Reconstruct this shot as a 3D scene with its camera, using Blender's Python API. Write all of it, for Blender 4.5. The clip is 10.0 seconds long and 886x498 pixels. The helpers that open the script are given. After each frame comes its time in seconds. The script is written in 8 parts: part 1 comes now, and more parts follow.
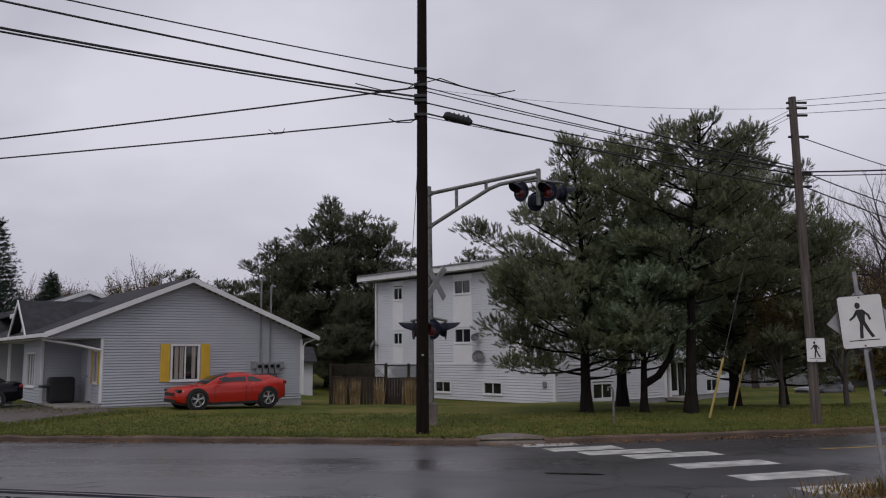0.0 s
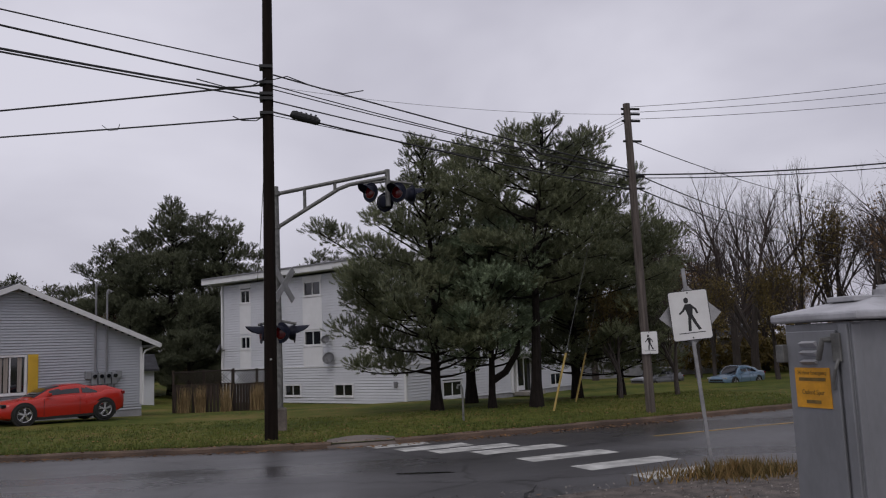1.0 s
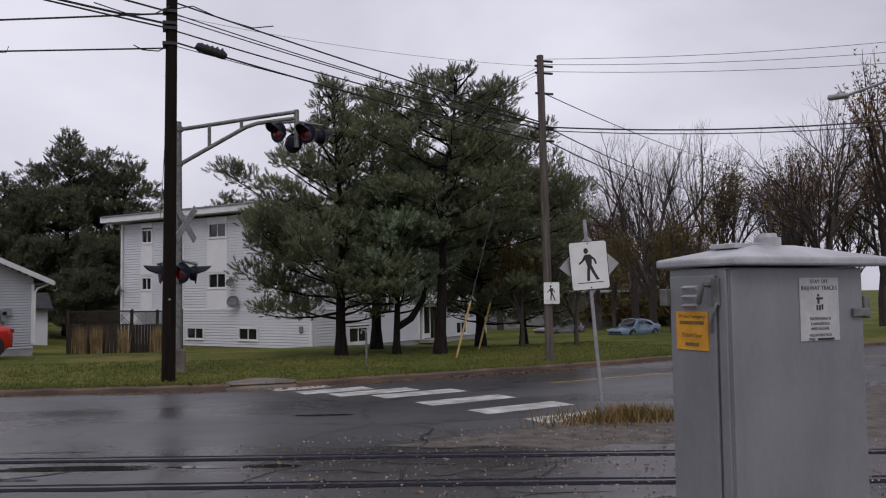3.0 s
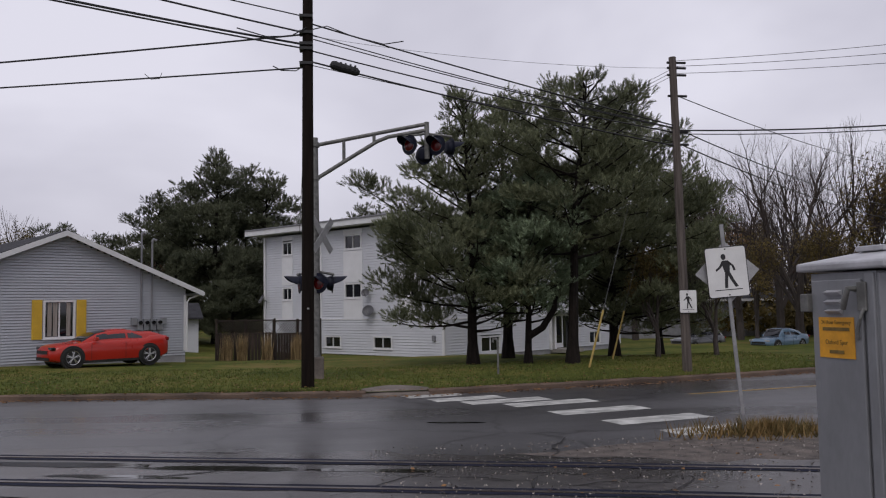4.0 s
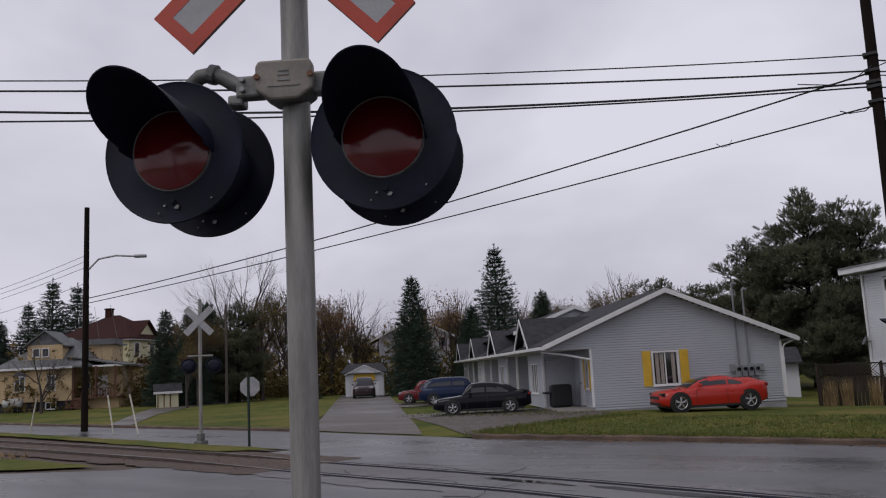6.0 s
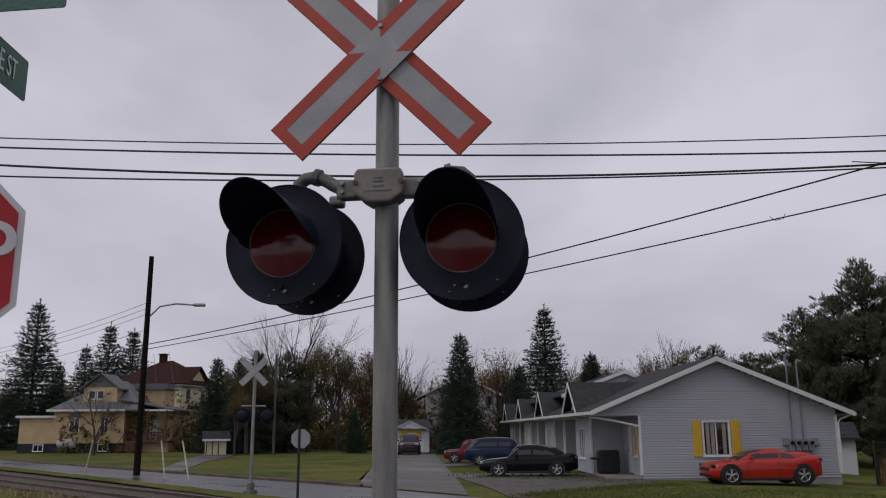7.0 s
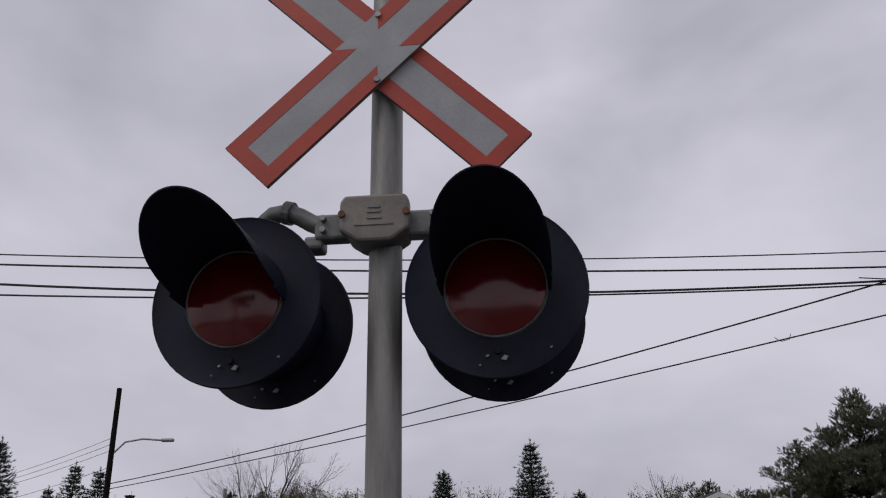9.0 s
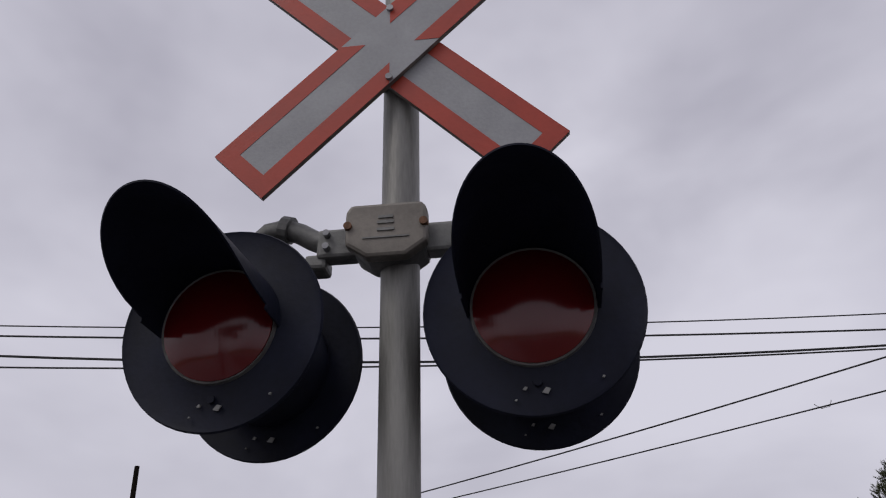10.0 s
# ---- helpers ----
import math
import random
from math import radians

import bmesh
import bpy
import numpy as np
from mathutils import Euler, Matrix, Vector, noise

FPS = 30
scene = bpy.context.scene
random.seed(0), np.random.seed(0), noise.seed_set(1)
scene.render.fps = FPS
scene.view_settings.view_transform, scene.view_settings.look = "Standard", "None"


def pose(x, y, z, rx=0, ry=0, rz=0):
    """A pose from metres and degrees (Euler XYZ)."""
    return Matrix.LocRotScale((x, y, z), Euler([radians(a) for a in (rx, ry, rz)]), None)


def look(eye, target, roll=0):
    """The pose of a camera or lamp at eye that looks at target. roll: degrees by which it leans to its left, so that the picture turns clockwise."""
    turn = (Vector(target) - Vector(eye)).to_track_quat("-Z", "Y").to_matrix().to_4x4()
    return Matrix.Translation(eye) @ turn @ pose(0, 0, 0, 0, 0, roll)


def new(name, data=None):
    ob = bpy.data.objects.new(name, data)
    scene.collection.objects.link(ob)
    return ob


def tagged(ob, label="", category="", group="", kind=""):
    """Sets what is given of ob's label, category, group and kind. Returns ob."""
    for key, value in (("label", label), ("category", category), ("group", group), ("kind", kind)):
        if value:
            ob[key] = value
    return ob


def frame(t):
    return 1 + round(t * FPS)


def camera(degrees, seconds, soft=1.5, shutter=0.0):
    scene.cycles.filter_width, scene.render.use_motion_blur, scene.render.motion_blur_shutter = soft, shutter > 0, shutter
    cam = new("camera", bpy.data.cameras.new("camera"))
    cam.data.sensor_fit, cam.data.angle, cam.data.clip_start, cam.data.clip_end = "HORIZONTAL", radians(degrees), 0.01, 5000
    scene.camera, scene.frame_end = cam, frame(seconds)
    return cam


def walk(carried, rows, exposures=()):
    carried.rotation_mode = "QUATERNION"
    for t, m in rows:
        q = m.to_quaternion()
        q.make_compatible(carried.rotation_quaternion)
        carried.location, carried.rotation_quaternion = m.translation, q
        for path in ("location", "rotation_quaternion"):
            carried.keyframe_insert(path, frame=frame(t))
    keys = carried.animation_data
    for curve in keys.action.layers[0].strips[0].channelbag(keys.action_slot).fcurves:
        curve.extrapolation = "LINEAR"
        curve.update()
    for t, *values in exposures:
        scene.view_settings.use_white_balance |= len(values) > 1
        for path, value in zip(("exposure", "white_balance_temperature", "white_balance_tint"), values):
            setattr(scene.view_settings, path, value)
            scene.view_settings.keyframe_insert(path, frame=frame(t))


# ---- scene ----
cam = camera(56.0, 10.0, soft=1.15)
PATH = [
    (0.0, 0.000, 0.500, 2.015, 97.050, 0.516, -0.000),
    (0.5, -0.018, 0.584, 2.025, 96.908, 1.304, -5.482),
    (1.0, 0.030, 0.579, 2.032, 96.841, 2.247, -10.121),
    (1.5, 0.047, 0.583, 2.031, 96.661, 2.502, -11.590),
    (2.0, 0.085, 0.590, 2.004, 95.192, 1.643, -14.650),
    (2.2, 0.110, 0.568, 1.963, 93.664, 0.815, -17.598),
    (3.3, 0.150, 0.654, 1.960, 93.179, 0.786, -14.434),
    (3.5, 0.144, 0.659, 1.954, 93.446, 0.704, -12.521),
    (4.0, 0.174, 0.599, 1.941, 93.967, 0.913, -7.287),
    (4.5, 0.325, 0.290, 1.945, 94.982, 2.004, 4.312),
    (5.0, 0.429, -0.211, 1.948, 95.554, 2.988, 13.168),
    (5.5, 0.551, -0.708, 1.997, 97.201, 3.520, 26.034),
    (6.0, 0.685, -1.117, 2.063, 98.278, 2.843, 32.154),
    (6.2, 0.767, -1.320, 2.073, 99.014, 2.388, 33.107),
    (7.3, 0.927, -1.663, 2.130, 102.831, 0.022, 35.426),
    (7.5, 0.883, -1.656, 2.128, 102.941, 0.036, 35.496),
    (8.0, 0.679, -1.466, 2.099, 103.756, 0.650, 35.554),
    (8.5, 0.439, -1.083, 2.121, 107.683, 1.832, 35.370),
    (9.0, 0.046, -0.676, 2.138, 111.419, 0.852, 33.942),
    (9.5, -0.172, -0.334, 2.156, 114.841, 0.263, 33.730),
    (10.0, -0.244, -0.265, 2.153, 116.521, 0.971, 35.611),
]
walk(cam, [(t, pose(*p)) for t, *p in PATH], exposures=[(0.0, -0.12), (2.2, -0.10), (3.3, 0.16), (4.0, 0.04), (4.5, -0.06), (5.0, -0.07), (6.2, -0.05), (7.3, -0.32), (8.0, -0.30), (9.0, -0.24), (10.0, -0.16)])

# ---- world, sun, exposure ----
world = bpy.data.worlds.new("overcast_world")
scene.world = world
world.use_nodes = True
wn, wl = world.node_tree.nodes, world.node_tree.links
wn.clear()
w_out = wn.new("ShaderNodeOutputWorld")
w_bg = wn.new("ShaderNodeBackground")
w_sky = wn.new("ShaderNodeTexSky")
w_sky.sky_type = "NISHITA"
w_sky.sun_disc = False
w_sky.sun_elevation = radians(38)
w_sky.sun_rotation = radians(200)
w_sky.dust_density = 4.0
w_gain = wn.new("ShaderNodeVectorMath")
w_gain.operation = "SCALE"
w_gain.inputs["Scale"].default_value = 0.1
w_co = wn.new("ShaderNodeTexCoord")
w_map = wn.new("ShaderNodeMapping")
w_map.inputs["Scale"].default_value = (1.0, 1.0, 1.9)
w_n = wn.new("ShaderNodeTexNoise")
w_n.inputs["Scale"].default_value = 1.9
w_n.inputs["Detail"].default_value = 4.5
w_n.inputs["Roughness"].default_value = 0.52
w_n.inputs["Distortion"].default_value = 0.25
w_ramp = wn.new("ShaderNodeValToRGB")
w_ramp.color_ramp.elements[0].position = 0.36
w_ramp.color_ramp.elements[0].color = (0.50, 0.487, 0.575, 1)
w_ramp.color_ramp.elements[1].position = 0.66
w_ramp.color_ramp.elements[1].color = (0.75, 0.735, 0.835, 1)
w_mix = wn.new("ShaderNodeMix")
w_mix.data_type = "RGBA"
w_mix.inputs["Factor"].default_value = 0.95
wl.new(w_co.outputs["Generated"], w_map.inputs["Vector"])
wl.new(w_map.outputs["Vector"], w_n.inputs["Vector"])
wl.new(w_n.outputs["Fac"], w_ramp.inputs["Fac"])
wl.new(w_sky.outputs["Color"], w_gain.inputs[0])
wl.new(w_gain.outputs["Vector"], w_mix.inputs["A"])
wl.new(w_ramp.outputs["Color"], w_mix.inputs["B"])
wl.new(w_mix.outputs["Result"], w_bg.inputs["Color"])
w_bg.inputs["Strength"].default_value = 1.0
wl.new(w_bg.outputs["Background"], w_out.inputs["Surface"])

sun = new("sun", bpy.data.lights.new("sun", "SUN"))
sun.data.energy = 0.8
sun.data.angle = radians(30)
sun.data.color = (1.0, 0.97, 0.93)
sun.matrix_world = look((0, 0, 50), (14, 38, 0))
scene.view_settings.exposure = 0.0


# ---- materials ----
def material(name, color, rough=0.6, metal=0.0, vary=0.25, scale=3.0, fine=40.0, bump=0.1, tint=None, spec=0.5, coat=0.0, per=0.0, stretch=(1, 1, 1)):
    """Base colour with coarse and fine variation, fine relief and uneven gloss."""
    m = bpy.data.materials.new(name)
    m.use_nodes = True
    n, l = m.node_tree.nodes, m.node_tree.links
    b = n["Principled BSDF"]
    b.inputs["Metallic"].default_value = metal
    b.inputs["Specular IOR Level"].default_value = spec
    b.inputs["Coat Weight"].default_value = coat
    co = n.new("ShaderNodeTexCoord")
    mp = n.new("ShaderNodeMapping")
    mp.inputs["Scale"].default_value = stretch
    l.new(co.outputs["Object"], mp.inputs["Vector"])
    big, small = n.new("ShaderNodeTexNoise"), n.new("ShaderNodeTexNoise")
    for q, s, d in ((big, scale, 5), (small, fine, 3)):
        q.inputs["Scale"].default_value = s
        q.inputs["Detail"].default_value = d
        l.new(mp.outputs["Vector"], q.inputs["Vector"])
    ramp = n.new("ShaderNodeValToRGB")
    c = Vector(color)
    dark = c * (1 - vary)
    light = Vector(tint) if tint else Vector([min(1, v * (1 + vary * 0.6)) for v in c])
    ramp.color_ramp.elements[0].position, ramp.color_ramp.elements[1].position = 0.32, 0.7
    ramp.color_ramp.elements[0].color = (*dark, 1)
    ramp.color_ramp.elements[1].color = (*light, 1)
    mix = n.new("ShaderNodeMath")
    mix.operation = "MULTIPLY_ADD"
    mix.inputs[1].default_value = 0.3
    sub = n.new("ShaderNodeMath")
    sub.operation = "SUBTRACT"
    sub.inputs[1].default_value = 0.15
    l.new(big.outputs["Fac"], sub.inputs[0])
    l.new(small.outputs["Fac"], mix.inputs[0])
    l.new(sub.outputs[0], mix.inputs[2])
    l.new(mix.outputs[0], ramp.inputs["Fac"])
    last = ramp.outputs["Color"]
    if per:
        oi = n.new("ShaderNodeObjectInfo")
        hs = n.new("ShaderNodeHueSaturation")
        mm = n.new("ShaderNodeMapRange")
        mm.inputs["To Min"].default_value, mm.inputs["To Max"].default_value = 1 - per, 1 + per
        l.new(oi.outputs["Random"], mm.inputs["Value"])
        l.new(mm.outputs["Result"], hs.inputs["Value"])
        l.new(last, hs.inputs["Color"])
        last = hs.outputs["Color"]
    l.new(last, b.inputs["Base Color"])
    rr = n.new("ShaderNodeMapRange")
    rr.inputs["To Min"].default_value, rr.inputs["To Max"].default_value = max(0.03, rough - 0.12), min(1, rough + 0.1)
    l.new(big.outputs["Fac"], rr.inputs["Value"])
    l.new(rr.outputs["Result"], b.inputs["Roughness"])
    if bump:
        bp = n.new("ShaderNodeBump")
        bp.inputs["Strength"].default_value = bump
        bp.inputs["Distance"].default_value = 0.02
        l.new(small.outputs["Fac"], bp.inputs["Height"])
        l.new(bp.outputs["Normal"], b.inputs["Normal"])
    return m


def plain_glass(name, color, rough=0.04):
    m = bpy.data.materials.new(name)
    m.use_nodes = True
    b = m.node_tree.nodes["Principled BSDF"]
    b.inputs["Base Color"].default_value = (*color, 1)
    b.inputs["Roughness"].default_value = rough
    b.inputs["Specular IOR Level"].default_value = 0.7
    return m


def leafy(name, dark, light, rough=0.7, scale=1.5, island=0.6):
    """Foliage: every needle or leaf takes its own shade."""
    m = bpy.data.materials.new(name)
    m.use_nodes = True
    n, l = m.node_tree.nodes, m.node_tree.links
    b = n["Principled BSDF"]
    b.inputs["Roughness"].default_value = rough
    b.inputs["Specular IOR Level"].default_value = 0.25
    g = n.new("ShaderNodeNewGeometry")
    co = n.new("ShaderNodeTexCoord")
    no = n.new("ShaderNodeTexNoise")
    no.inputs["Scale"].default_value = scale
    no.inputs["Detail"].default_value = 3
    l.new(co.outputs["Object"], no.inputs["Vector"])
    ma = n.new("ShaderNodeMath")
    ma.operation = "MULTIPLY_ADD"
    ma.inputs[1].default_value = island
    l.new(g.outputs["Random Per Island"], ma.inputs[0])
    sb = n.new("ShaderNodeMath")
    sb.operation = "SUBTRACT"
    sb.inputs[1].default_value = 0.3
    l.new(no.outputs["Fac"], sb.inputs[0])
    l.new(sb.outputs[0], ma.inputs[2])
    r = n.new("ShaderNodeValToRGB")
    r.color_ramp.elements[0].color = (*dark, 1)
    r.color_ramp.elements[1].color = (*light, 1)
    r.color_ramp.elements[0].position, r.color_ramp.elements[1].position = 0.1, 0.85
    l.new(ma.outputs[0], r.inputs["Fac"])
    l.new(r.outputs["Color"], b.inputs["Base Color"])
    return m


def wet_asphalt(name, color, patch, rough_lo=0.16, rough_hi=0.55):
    m = bpy.data.materials.new(name)
    m.use_nodes = True
    n, l = m.node_tree.nodes, m.node_tree.links
    b = n["Principled BSDF"]
    co = n.new("ShaderNodeTexCoord")
    a, c, d = n.new("ShaderNodeTexNoise"), n.new("ShaderNodeTexNoise"), n.new("ShaderNodeTexVoronoi")
    a.inputs["Scale"].default_value, a.inputs["Detail"].default_value = 0.22, 6
    c.inputs["Scale"].default_value, c.inputs["Detail"].default_value = 55, 3
    mp = n.new("ShaderNodeMapping")
    mp.inputs["Rotation"].default_value = (0, 0, radians(10))
    mp.inputs["Scale"].default_value = (0.35, 1.3, 1)
    l.new(co.outputs["Object"], mp.inputs["Vector"])
    l.new(mp.outputs["Vector"], a.inputs["Vector"])
    l.new(co.outputs["Object"], c.inputs["Vector"])
    d.feature = "DISTANCE_TO_EDGE"
    d.inputs["Scale"].default_value = 0.42
    wob = n.new("ShaderNodeMix")
    wob.data_type = "RGBA"
    wob.inputs["Factor"].default_value = 0.35
    wn2 = n.new("ShaderNodeTexNoise")
    wn2.inputs["Scale"].default_value = 1.6
    l.new(co.outputs["Object"], wn2.inputs["Vector"])
    l.new(co.outputs["Object"], wob.inputs["A"])
    l.new(wn2.outputs["Color"], wob.inputs["B"])
    l.new(wob.outputs["Result"], d.inputs["Vector"])
    r = n.new("ShaderNodeValToRGB")
    r.color_ramp.elements[0].color = (*color, 1)
    r.color_ramp.elements[1].color = (*patch, 1)
    r.color_ramp.elements[0].position, r.color_ramp.elements[1].position = 0.35, 0.7
    l.new(a.outputs["Fac"], r.inputs["Fac"])
    cr = n.new("ShaderNodeMapRange")
    cr.inputs["From Max"].default_value = 0.012
    cr.inputs["To Min"].default_value = 0.35
    l.new(d.outputs["Distance"], cr.inputs["Value"])
    mul = n.new("ShaderNodeMix")
    mul.data_type, mul.blend_type = "RGBA", "MULTIPLY"
    mul.inputs["Factor"].default_value = 1
    l.new(r.outputs["Color"], mul.inputs["A"])
    l.new(cr.outputs["Result"], mul.inputs["B"])
    mul2 = n.new("ShaderNodeMix")
    mul2.data_type, mul2.blend_type = "RGBA", "OVERLAY"
    mul2.inputs["Factor"].default_value = 0.5
    l.new(mul.outputs["Result"], mul2.inputs["A"])
    l.new(c.outputs["Fac"], mul2.inputs["B"])
    l.new(mul2.outputs["Result"], b.inputs["Base Color"])
    rr = n.new("ShaderNodeMapRange")
    rr.inputs["From Min"].default_value, rr.inputs["From Max"].default_value = 0.35, 0.65
    rr.inputs["To Min"].default_value, rr.inputs["To Max"].default_value = rough_lo, rough_hi
    l.new(a.outputs["Fac"], rr.inputs["Value"])
    l.new(rr.outputs["Result"], b.inputs["Roughness"])
    bp = n.new("ShaderNodeBump")
    bp.inputs["Strength"].default_value = 0.25
    bp.inputs["Distance"].default_value = 0.008
    l.new(c.outputs["Fac"], bp.inputs["Height"])
    l.new(bp.outputs["Normal"], b.inputs["Normal"])
    return m


